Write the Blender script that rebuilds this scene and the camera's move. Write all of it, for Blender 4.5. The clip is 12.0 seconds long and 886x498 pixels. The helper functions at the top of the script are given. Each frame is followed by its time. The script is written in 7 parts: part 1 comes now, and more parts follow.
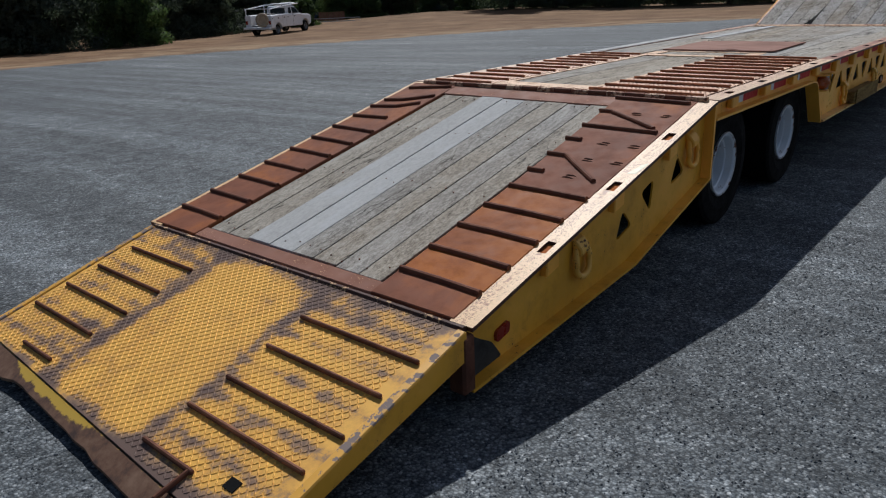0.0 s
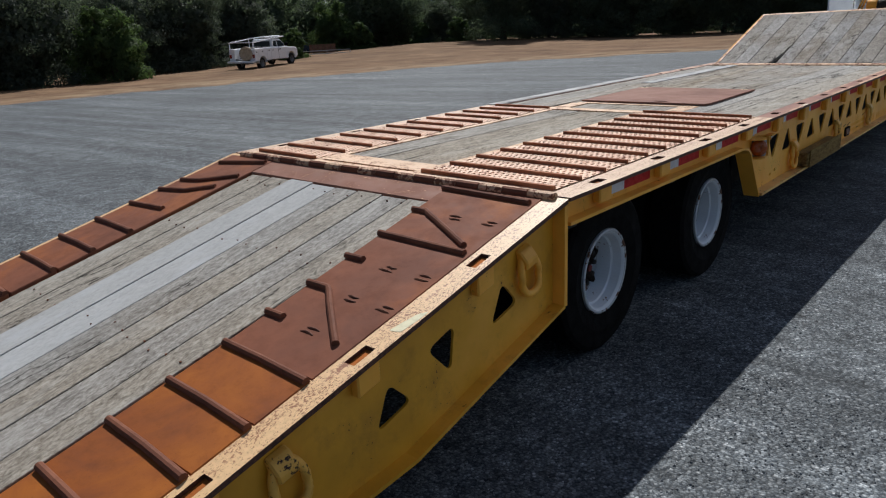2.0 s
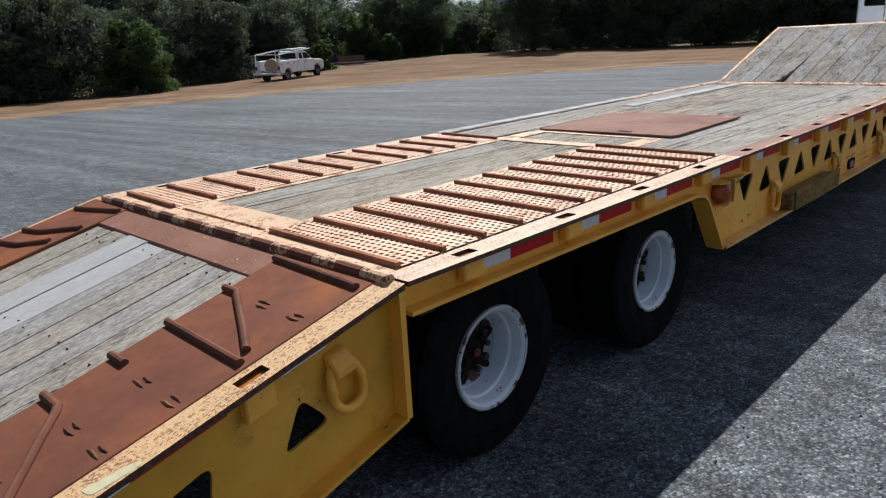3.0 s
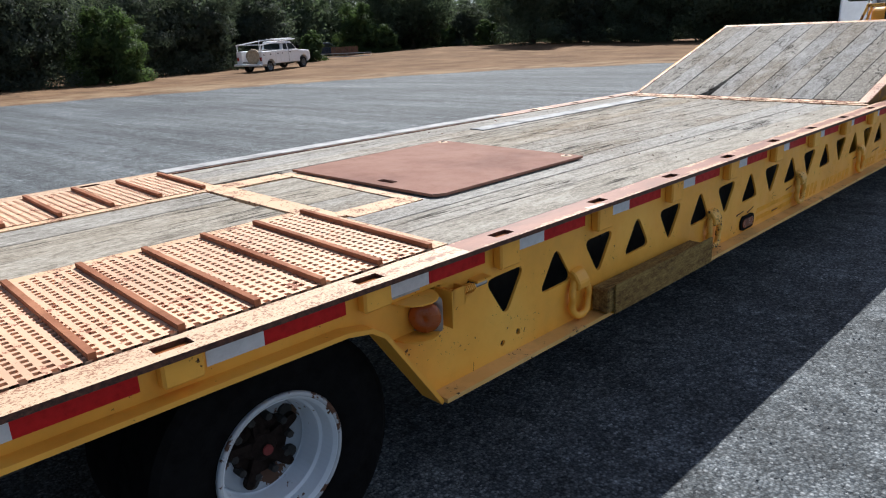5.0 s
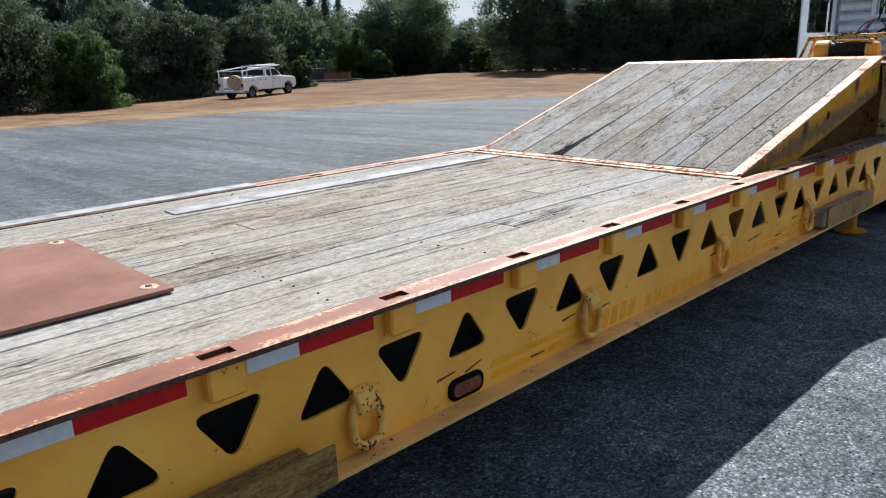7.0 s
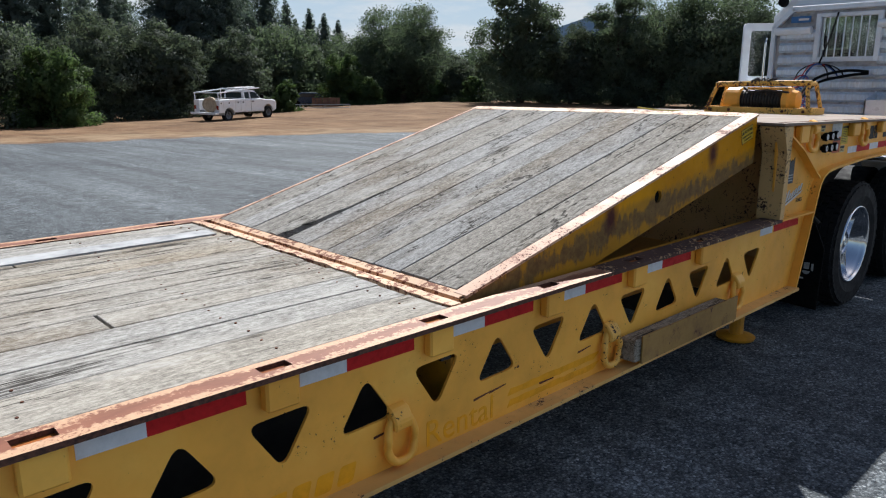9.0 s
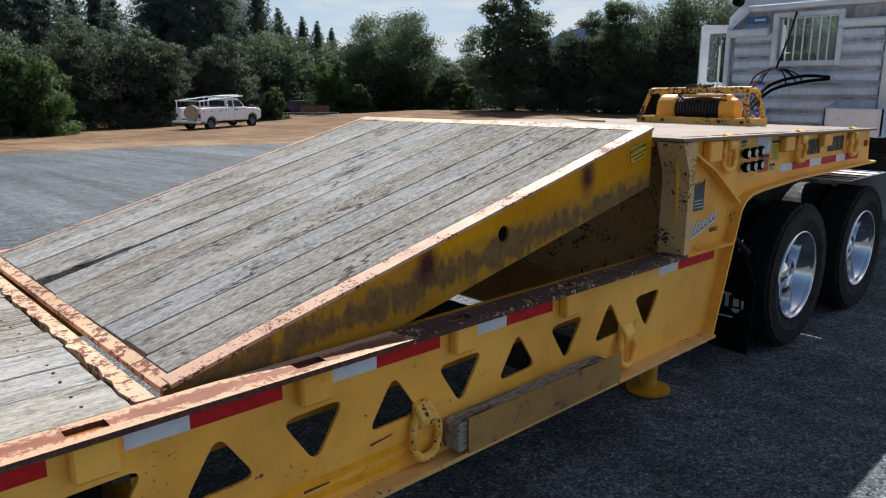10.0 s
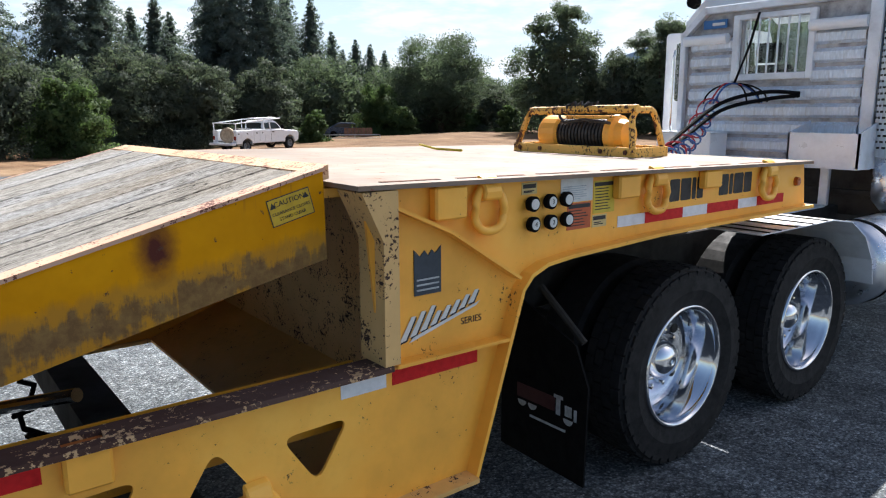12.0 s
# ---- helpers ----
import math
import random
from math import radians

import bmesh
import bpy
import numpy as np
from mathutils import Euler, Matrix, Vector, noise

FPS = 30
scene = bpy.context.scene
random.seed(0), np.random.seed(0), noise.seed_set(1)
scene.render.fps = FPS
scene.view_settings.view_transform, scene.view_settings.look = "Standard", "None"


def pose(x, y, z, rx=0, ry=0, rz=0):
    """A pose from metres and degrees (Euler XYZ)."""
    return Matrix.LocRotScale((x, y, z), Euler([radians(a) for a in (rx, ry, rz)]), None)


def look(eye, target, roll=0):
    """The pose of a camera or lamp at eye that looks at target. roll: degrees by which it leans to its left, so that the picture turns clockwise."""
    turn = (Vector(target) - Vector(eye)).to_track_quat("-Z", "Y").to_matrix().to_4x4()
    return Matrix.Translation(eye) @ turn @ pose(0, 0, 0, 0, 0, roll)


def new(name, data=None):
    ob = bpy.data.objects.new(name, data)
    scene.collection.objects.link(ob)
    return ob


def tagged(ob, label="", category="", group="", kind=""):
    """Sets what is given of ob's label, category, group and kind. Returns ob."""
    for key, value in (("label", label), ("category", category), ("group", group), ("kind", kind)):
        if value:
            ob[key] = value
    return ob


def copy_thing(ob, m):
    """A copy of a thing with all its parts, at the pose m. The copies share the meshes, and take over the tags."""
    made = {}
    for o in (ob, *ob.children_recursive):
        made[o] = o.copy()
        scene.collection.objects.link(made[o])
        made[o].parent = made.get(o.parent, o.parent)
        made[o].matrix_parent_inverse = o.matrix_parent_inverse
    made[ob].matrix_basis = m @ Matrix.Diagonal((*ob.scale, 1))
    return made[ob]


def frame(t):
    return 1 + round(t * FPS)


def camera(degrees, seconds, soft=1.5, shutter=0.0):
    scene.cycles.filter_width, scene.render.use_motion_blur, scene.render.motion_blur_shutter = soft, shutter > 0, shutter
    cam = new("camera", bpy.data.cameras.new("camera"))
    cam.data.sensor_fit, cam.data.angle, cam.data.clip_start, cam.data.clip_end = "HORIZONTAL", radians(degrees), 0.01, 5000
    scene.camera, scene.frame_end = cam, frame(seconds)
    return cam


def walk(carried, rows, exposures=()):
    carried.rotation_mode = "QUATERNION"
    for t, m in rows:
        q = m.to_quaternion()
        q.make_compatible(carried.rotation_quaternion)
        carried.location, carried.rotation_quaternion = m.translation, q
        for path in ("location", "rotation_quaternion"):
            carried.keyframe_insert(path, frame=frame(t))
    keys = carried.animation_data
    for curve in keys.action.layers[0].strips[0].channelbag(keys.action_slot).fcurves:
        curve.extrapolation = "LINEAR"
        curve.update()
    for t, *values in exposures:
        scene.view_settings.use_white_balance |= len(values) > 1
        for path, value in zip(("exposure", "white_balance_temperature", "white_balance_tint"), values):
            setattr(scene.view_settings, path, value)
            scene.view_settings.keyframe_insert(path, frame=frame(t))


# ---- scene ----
cam = camera(63.5, 12.0, soft=1.15)
PATH = [
    (0, (2.919, -7.29, 1.684), (1.678, -5.875, 1.009), -2.3),
    (0.5, (2.869, -6.893, 1.691), (1.651, -5.455, 1.021), -1.3),
    (1, (2.837, -6.427, 1.708), (1.643, -4.964, 1.051), -2.2),
    (1.5, (2.853, -5.936, 1.712), (1.633, -4.487, 1.07), -1.9),
    (2, (2.881, -5.409, 1.743), (1.614, -3.985, 1.14), -2.8),
    (2.5, (2.946, -4.866, 1.751), (1.633, -3.484, 1.147), -2.8),
    (3, (2.958, -4.284, 1.771), (1.613, -2.919, 1.198), -3.0),
    (3.2, (2.962, -4.05, 1.756), (1.602, -2.693, 1.2), -3.1),
    (4.8, (2.938, -2.036, 1.736), (1.588, -0.693, 1.126), -2.2),
    (5, (2.945, -1.769, 1.754), (1.58, -0.433, 1.16), -2.3),
    (5.5, (3.01, -1.136, 1.759), (1.636, 0.199, 1.183), -2.3),
    (6, (3.02, -0.513, 1.766), (1.623, 0.806, 1.209), -2.4),
    (6.5, (3.044, 0.103, 1.77), (1.642, 1.424, 1.232), -1.3),
    (7, (3.033, 0.74, 1.789), (1.631, 2.064, 1.259), -1.9),
    (7.2, (3.054, 0.979, 1.805), (1.643, 2.298, 1.286), -2.0),
    (8.8, (3.098, 2.863, 1.84), (1.686, 4.198, 1.366), 0.5),
    (9, (3.062, 3.183, 1.837), (1.638, 4.51, 1.378), 0.1),
    (9.5, (3.054, 3.812, 1.827), (1.635, 5.147, 1.377), 0.1),
    (10, (3.059, 4.384, 1.83), (1.63, 5.713, 1.391), -0.0),
    (10.5, (3.049, 4.958, 1.823), (1.595, 6.262, 1.395), 0.0),
    (11, (3.069, 5.519, 1.825), (1.606, 6.819, 1.414), -0.2),
    (11.5, (3.096, 6.038, 1.834), (1.595, 7.31, 1.478), -0.6),
    (12, (3.146, 6.521, 1.814), (1.597, 7.726, 1.433), -0.2),
]
walk(cam, [(t, look(eye, target, roll)) for t, eye, target, roll in PATH], [(0, -0.32, 6150, 10), (1.5, -0.22, 6250, 10), (2.5, 0.05, 6300, 10), (5.0, 0.56, 6250, 10), (5.5, 0.53, 6250, 10), (6, 0.43, 6200, 10), (6.5, 0.60, 6200, 10), (7, 0.68, 6200, 10), (9.5, 0.57, 6200, 9), (10.5, 0.78, 6350, 9), (12, 1.3, 6400, 10)])

# ---- light ----
world = bpy.data.worlds.new("sky")
scene.world = world
world.use_nodes = True
wn = world.node_tree
sky = wn.nodes.new("ShaderNodeTexSky")
sky.sky_type = 'NISHITA'
sky.sun_disc = False
sky.sun_elevation = radians(47)
sky.sun_rotation = radians(37)
sky.dust_density = 1.0
wn.links.new(sky.outputs[0], wn.nodes["Background"].inputs[0])
wn.nodes["Background"].inputs[1].default_value = 0.055
sun = new("sun", bpy.data.lights.new("sun", 'SUN'))
sun.data.energy = 5.0
sun.data.angle = radians(0.6)
sun.data.color = (1.0, 0.965, 0.925)
sun.matrix_world = look((0, 0, 0), (0.6, -0.8, -1.05))
scene.view_settings.exposure = 0.0

# ---- materials ----


class Nodes:
    """Short hand for building one node material."""

    def __init__(self, name):
        self.mat = bpy.data.materials.new(name)
        self.mat.use_nodes = True
        self.nt = self.mat.node_tree
        self.bsdf = self.nt.nodes["Principled BSDF"]
        self.tc = self.nt.nodes.new("ShaderNodeTexCoord")
        self.info = self.nt.nodes.new("ShaderNodeObjectInfo")

    def put(self, sock, value):
        if isinstance(value, bpy.types.NodeSocket):
            self.nt.links.new(value, sock)
        elif value is not None:
            sock.default_value = value

    def coords(self, scale=(1, 1, 1), shift=True):
        m = self.nt.nodes.new("ShaderNodeMapping")
        self.nt.links.new(self.tc.outputs["Object"], m.inputs[0])
        m.inputs["Scale"].default_value = scale
        if shift:
            c = self.nt.nodes.new("ShaderNodeCombineXYZ")
            s = self.maths('MULTIPLY', self.info.outputs["Random"], 37.0)
            for i in range(3):
                self.nt.links.new(s, c.inputs[i])
            self.nt.links.new(c.outputs[0], m.inputs["Location"])
        return m.outputs[0]

    def noise(self, vec, scale, detail=5, rough=0.6, distort=0.0):
        n = self.nt.nodes.new("ShaderNodeTexNoise")
        self.put(n.inputs["Vector"], vec)
        n.inputs["Scale"].default_value = scale
        n.inputs["Detail"].default_value = detail
        n.inputs["Roughness"].default_value = rough
        n.inputs["Distortion"].default_value = distort
        return n.outputs["Fac"]

    def voronoi(self, vec, scale, feature='F1', out="Distance"):
        n = self.nt.nodes.new("ShaderNodeTexVoronoi")
        n.feature = feature
        self.put(n.inputs["Vector"], vec)
        n.inputs["Scale"].default_value = scale
        return n.outputs[out]

    def maths(self, op, a, b=None, clamp=False):
        n = self.nt.nodes.new("ShaderNodeMath")
        n.operation = op
        n.use_clamp = clamp
        self.put(n.inputs[0], a)
        self.put(n.inputs[1], b)
        return n.outputs[0]

    def ramp(self, fac, *stops):
        n = self.nt.nodes.new("ShaderNodeValToRGB")
        e = n.color_ramp.elements
        while len(e) < len(stops):
            e.new(0.5)
        for el, (p, c) in zip(e, stops):
            el.position = p
            el.color = (*c, 1) if isinstance(c, tuple) else (c, c, c, 1)
        self.put(n.inputs[0], fac)
        return n.outputs[0]

    def mix(self, fac, a, b, mode='MIX'):
        n = self.nt.nodes.new("ShaderNodeMix")
        n.data_type = 'RGBA'
        n.blend_type = mode
        self.put(n.inputs[0], fac)
        self.put(n.inputs[6], (*a, 1) if isinstance(a, tuple) else a)
        self.put(n.inputs[7], (*b, 1) if isinstance(b, tuple) else b)
        return n.outputs[2]

    def bump(self, height, strength=0.3, distance=0.01, under=None):
        n = self.nt.nodes.new("ShaderNodeBump")
        n.inputs["Strength"].default_value = strength
        n.inputs["Distance"].default_value = distance
        self.put(n.inputs["Height"], height)
        if under is not None:
            self.nt.links.new(under, n.inputs["Normal"])
        return n.outputs[0]

    def done(self, color, rough, metal=0.0, normal=None, spec=None):
        self.put(self.bsdf.inputs["Base Color"], (*color, 1) if isinstance(color, tuple) else color)
        self.put(self.bsdf.inputs["Roughness"], rough)
        self.put(self.bsdf.inputs["Metallic"], metal)
        if normal is not None:
            self.put(self.bsdf.inputs["Normal"], normal)
        if spec is not None:
            self.put(self.bsdf.inputs["Specular IOR Level"], spec)
        return self.mat


def m_plain(name, color, rough=0.5, metal=0.0, var=0.12, scale=9.0, bump=0.0, spec=None):
    """Plain paint, rubber or metal with a little dirt."""
    n = Nodes(name)
    v = n.coords()
    f = n.noise(v, scale, 6, 0.65)
    dark = tuple(c * (1 - 2.2 * var) for c in color)
    light = tuple(min(1.0, c * (1 + 1.4 * var)) for c in color)
    col = n.ramp(f, (0.3, dark), (0.5, color), (0.72, light))
    ro = n.ramp(f, (0.3, min(1, rough + 0.15)), (0.7, max(0.03, rough - 0.08)))
    return n.done(col, ro, metal, n.bump(n.noise(v, scale * 9, 4), bump, 0.004) if bump else None, spec)


def m_paint(name, color, chips, chip_at=0.66, rough=0.42, dirt=0.35, dirt_color=(0.16, 0.10, 0.05), fine=38.0):
    """Old machine paint: faded patches, dirt, chips down to rust."""
    n = Nodes(name)
    v = n.coords(shift=False)
    big = n.noise(v, 1.7, 5, 0.6)
    mid = n.noise(v, 7.0, 6, 0.7)
    small = n.noise(v, fine, 5, 0.65)
    pale = tuple(min(1.0, c * 1.16 + 0.03) for c in color)
    deep = tuple(c * 0.80 for c in color)
    col = n.ramp(big, (0.32, deep), (0.5, color), (0.7, pale))
    d = n.ramp(mid, (0.50, 0.0), (0.78, dirt))
    col = n.mix(d, col, dirt_color)
    chip_f = n.maths('ADD', n.maths('MULTIPLY', mid, 0.45), n.maths('MULTIPLY', small, 0.55))
    c = n.ramp(chip_f, (chip_at, 0.0), (chip_at + 0.012, 1.0))
    col = n.mix(c, col, chips)
    ro = n.mix(c, n.ramp(mid, (0.3, rough - 0.06), (0.7, rough + 0.2)), (0.85, 0.85, 0.85))
    nb = n.bump(n.maths('ADD', n.maths('MULTIPLY', c, -0.6), n.maths('MULTIPLY', n.noise(v, 4.0, 2), 1.0)), 0.25, 0.003)
    return n.done(col, ro, 0.0, nb)


def m_wood(name, lo, mid, hi, along='y', stain=0.5, crack_at=0.5):
    """Weathered boards: fine grain, long thin checks, splinter marks and dirt that runs across the boards."""
    n = Nodes(name)

    def stretch(k, shift=True):
        return n.coords((1, k, 1) if along == 'y' else (k, 1, 1), shift)
    grain = n.noise(stretch(0.07), 240, 5, 0.75, 0.2)
    wide = n.noise(stretch(0.14), 30, 6, 0.7, 0.7)
    fleck = n.noise(stretch(0.42), 80, 6, 0.8, 0.3)
    f = n.maths('ADD', n.maths('ADD', n.maths('MULTIPLY', grain, 0.24), n.maths('MULTIPLY', wide, 0.28)), n.maths('MULTIPLY', fleck, 0.48))
    col = n.ramp(f, (0.38, lo), (0.47, mid), (0.575, hi))
    tone = n.ramp(n.info.outputs["Random"], (0.0, (0.84, 0.80, 0.74)), (0.35, (1.0, 0.97, 0.92)), (0.7, (0.91, 0.93, 0.96)), (1.0, (1.09, 1.09, 1.10)))
    col = n.mix(1.0, col, tone, 'MULTIPLY')
    # dirt and brown stains lie over several boards at once
    patch = n.noise(n.coords((1, 0.45, 1), False), 1.3, 7, 0.68)
    brown = n.maths('MULTIPLY', n.ramp(patch, (0.47, 0.0), (0.62, 1.0)), n.ramp(fleck, (0.38, 1.0), (0.62, 0.35)))
    col = n.mix(n.maths('MULTIPLY', brown, stain * 0.85), col, n.mix(1.0, col, (0.62, 0.52, 0.41), 'MULTIPLY'))
    blot = n.noise(stretch(0.40, False), 5.5, 8, 0.76)
    col = n.mix(n.ramp(blot, (0.56, 0.0), (0.72, stain * 0.85)), col, (0.10, 0.084, 0.067))
    pale = n.noise(stretch(0.30), 6.0, 7, 0.74)
    col = n.mix(n.ramp(pale, (0.52, 0.0), (0.68, 0.55)), col, hi)
    # thin checks along the grain, broken up
    line = n.maths('ABSOLUTE', n.maths('SUBTRACT', n.noise(stretch(0.045), 15, 3, 0.55, 0.25), 0.5))
    gate = n.ramp(n.noise(stretch(0.30), 3.2, 4, 0.7), (crack_at, 0.0), (crack_at + 0.07, 1.0))
    crack = n.maths('MULTIPLY', n.ramp(line, (0.008, 1.0), (0.026, 0.0)), gate)
    chip = n.ramp(n.noise(stretch(0.24), 60, 4, 0.7, 0.1), (0.61, 0.0), (0.65, 0.60))
    dark = n.maths('MAXIMUM', n.maths('MULTIPLY', crack, 0.9), n.maths('MULTIPLY', chip, gate))
    col = n.mix(dark, col, (0.028, 0.024, 0.020))
    h = n.maths('SUBTRACT', f, n.maths('MULTIPLY', dark, 0.7))
    return n.done(col, n.ramp(f, (0.35, 0.97), (0.65, 0.85)), 0.0, n.bump(h, 0.7, 0.006), 0.1)


def m_rust(name, a, b, c, rough=0.55, scale=1.0, speck=0.5):
    """Rusted or primer-brown steel sheet, worn smooth."""
    n = Nodes(name)
    v = n.coords()
    big = n.noise(v, 1.6 * scale, 6, 0.62, 0.5)
    mid = n.noise(v, 9 * scale, 6, 0.7)
    fine = n.noise(v, 85 * scale, 4, 0.7)
    col = n.ramp(big, (0.36, a), (0.5, b), (0.64, c))
    col = n.mix(n.ramp(mid, (0.5, 0.0), (0.75, speck)), col, tuple(x * 0.45 for x in a))
    col = n.mix(n.ramp(fine, (0.60, 0.0), (0.72, 0.35)), col, (0.06, 0.035, 0.025))
    ro = n.ramp(mid, (0.3, rough + 0.1), (0.7, rough + 0.3))
    return n.done(col, ro, 0.0, n.bump(n.maths('ADD', mid, n.maths('MULTIPLY', fine, 0.4)), 0.22, 0.003), 0.08)


YELLOW = m_paint("yellow_paint", (0.95, 0.455, 0.055), (0.05, 0.022, 0.012), 0.622, 0.42, 0.14, (0.34, 0.17, 0.04), 70.0)
DUSTY = m_paint("dusty_yellow_paint", (0.74, 0.43, 0.13), (0.06, 0.03, 0.02), 0.60, 0.5, 0.5, (0.38, 0.24, 0.13), 50.0)
YELLOW_DIRTY = m_paint("dirty_yellow_paint", (0.74, 0.365, 0.026), (0.05, 0.022, 0.012), 0.62, 0.45, 0.45, (0.24, 0.12, 0.035), 60.0)
YELLOW_SPECK = m_paint("chipped_yellow_paint", (0.84, 0.46, 0.08), (0.045, 0.02, 0.014), 0.556, 0.45, 0.3, (0.30, 0.16, 0.06), 62.0)
DUSTY_SPECK = m_paint("dusty_chipped_paint", (0.68, 0.43, 0.17), (0.045, 0.02, 0.014), 0.552, 0.55, 0.5, (0.42, 0.27, 0.14), 62.0)
WORN_TUBE = m_paint("rust_chipped_tube", (0.84, 0.46, 0.08), (0.10, 0.04, 0.022), 0.515, 0.5, 0.4, (0.30, 0.14, 0.06), 34.0)
YELLOW_OLD = m_paint("worn_yellow_paint", (0.58, 0.27, 0.012), (0.06, 0.035, 0.025), 0.63, 0.45, 0.55, (0.10, 0.075, 0.05), 60.0)


def m_worn_flange(name, brown, cream, bias, left=0.0, fleck=0.64):
    """Brown flange with cream paint left along both edges of its top; faces not pointing up are dark brown."""
    n = Nodes(name)
    v = n.coords(shift=False)
    sep = n.nt.nodes.new("ShaderNodeSeparateXYZ")
    n.nt.links.new(n.tc.outputs["Object"], sep.inputs[0])
    off = n.maths('ABSOLUTE', n.maths('SUBTRACT', n.maths('ABSOLUTE', sep.outputs[0]), 1.217))
    mid = n.noise(n.coords((1, 0.35, 1), False), 9.0, 6, 0.7)
    fine = n.noise(v, 60.0, 5, 0.7)
    f = n.maths('ADD', n.maths('MULTIPLY', off, 3.4), n.maths('ADD', n.maths('MULTIPLY', mid, 0.75), n.maths('ADD', n.maths('MULTIPLY', fine, 0.45), left)))
    f = n.maths('ADD', f, n.maths('MULTIPLY', n.ramp(n.maths('DIVIDE', sep.outputs[1], 5.0), (0.1, 0.0), (0.7, 1.0)), bias))
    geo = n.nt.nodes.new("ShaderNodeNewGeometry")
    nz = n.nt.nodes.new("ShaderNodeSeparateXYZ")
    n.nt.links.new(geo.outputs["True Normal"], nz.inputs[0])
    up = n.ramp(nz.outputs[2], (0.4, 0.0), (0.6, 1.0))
    m = n.maths('MULTIPLY', n.ramp(f, (0.81, 0.0), (0.87, 1.0)), up)
    base = n.ramp(mid, (0.35, tuple(c * 0.75 for c in brown)), (0.65, tuple(c * 1.2 for c in brown)))
    col = n.mix(m, base, n.ramp(fine, (0.3, tuple(c * 0.8 for c in cream)), (0.6, cream)))
    spot = n.maths('ADD', n.maths('MULTIPLY', n.noise(n.coords((1, 0.6, 1), False), 150.0, 4, 0.65), 0.6), n.maths('MULTIPLY', mid, 0.4))
    col = n.mix(n.ramp(spot, (fleck - 0.01, 0.0), (fleck + 0.014, 0.85)), col, (0.24, 0.09, 0.045))
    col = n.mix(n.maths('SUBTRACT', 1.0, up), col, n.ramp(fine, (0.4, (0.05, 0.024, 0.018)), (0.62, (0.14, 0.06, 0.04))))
    return n.done(col, 0.5, 0.0, n.bump(m, 0.2, 0.002), 0.3)


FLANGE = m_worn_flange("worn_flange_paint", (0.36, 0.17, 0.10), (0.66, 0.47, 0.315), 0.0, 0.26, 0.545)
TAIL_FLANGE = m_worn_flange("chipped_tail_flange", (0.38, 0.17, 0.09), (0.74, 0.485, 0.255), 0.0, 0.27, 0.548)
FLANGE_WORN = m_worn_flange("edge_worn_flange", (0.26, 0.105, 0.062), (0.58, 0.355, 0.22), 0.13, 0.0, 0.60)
SILL = m_paint("brown_scratched_sill", (0.22, 0.088, 0.052), (0.60, 0.34, 0.19), 0.595, 0.78, 0.5, (0.15, 0.06, 0.04), 80.0)
RUST_EDGE = m_paint("rusty_flange", (0.062, 0.026, 0.018), (0.52, 0.34, 0.18), 0.553, 0.75, 0.5, (0.035, 0.02, 0.015), 52.0)
WOOD = m_wood("weathered_deck_boards", (0.125, 0.121, 0.112), (0.278, 0.264, 0.239), (0.48, 0.46, 0.42), stain=0.6, crack_at=0.55)
WOOD_WORN = m_wood("scuffed_deck_boards", (0.11, 0.099, 0.083), (0.262, 0.241, 0.206), (0.47, 0.44, 0.39), stain=1.0, crack_at=0.50)
WOOD_RAMP = m_wood("dark_weathered_ramp_boards", (0.092, 0.089, 0.084), (0.222, 0.215, 0.202), (0.42, 0.41, 0.39), stain=0.9, crack_at=0.51)
WOOD_PALE = m_wood("smooth_pale_grey_boards", (0.31, 0.325, 0.34), (0.39, 0.41, 0.43), (0.47, 0.49, 0.51), stain=0.12, crack_at=0.70)
WOOD_SIDE = m_wood("green_stained_timber", (0.060, 0.036, 0.016), (0.19, 0.115, 0.045), (0.36, 0.255, 0.09), stain=0.8)
PAD = m_rust("brown_pad_steel", (0.165, 0.066, 0.042), (0.22, 0.084, 0.048), (0.31, 0.108, 0.040), 0.5, 1.2, 0.3)
PAD_ORANGE = m_rust("orange_rust_steel", (0.19, 0.062, 0.028), (0.275, 0.086, 0.024), (0.36, 0.115, 0.023), 0.45, 1.5, 0.30)
PLATE = m_rust("red_brown_cover_plate", (0.205, 0.104, 0.078), (0.255, 0.134, 0.101), (0.285, 0.158, 0.12), 0.5, 1.0, 0.2)
FRAME = m_paint("tan_worn_frame_steel", (0.60, 0.385, 0.225), (0.20, 0.075, 0.04), 0.545, 0.6, 0.9, (0.27, 0.12, 0.06), 70.0)
RAMP_EDGE = m_paint("chipped_pink_edge", (0.55, 0.335, 0.225), (0.13, 0.05, 0.032), 0.552, 0.6, 0.5, (0.42, 0.17, 0.14), 85.0)
HINGE = m_paint("rusty_hinge_steel", (0.58, 0.37, 0.225), (0.19, 0.07, 0.036), 0.512, 0.65, 0.7, (0.30, 0.13, 0.07), 44.0)
CAP = m_plain("dull_red_cap", (0.16, 0.02, 0.018), 0.6, 0.0, 0.2, 20.0)
FLAP_EDGE = m_paint("worn_flap_edge", (0.64, 0.33, 0.04), (0.20, 0.155, 0.14), 0.515, 0.45, 0.6, (0.24, 0.15, 0.08), 22.0)
GRATE = m_paint("rusty_grating", (0.67, 0.41, 0.26), (0.26, 0.10, 0.055), 0.575, 0.55, 0.5, (0.40, 0.17, 0.10), 40.0)
GRATE_BAR = m_rust("brown_grating_bar", (0.22, 0.085, 0.045), (0.30, 0.125, 0.07), (0.40, 0.18, 0.10), 0.5, 2.0, 0.4)
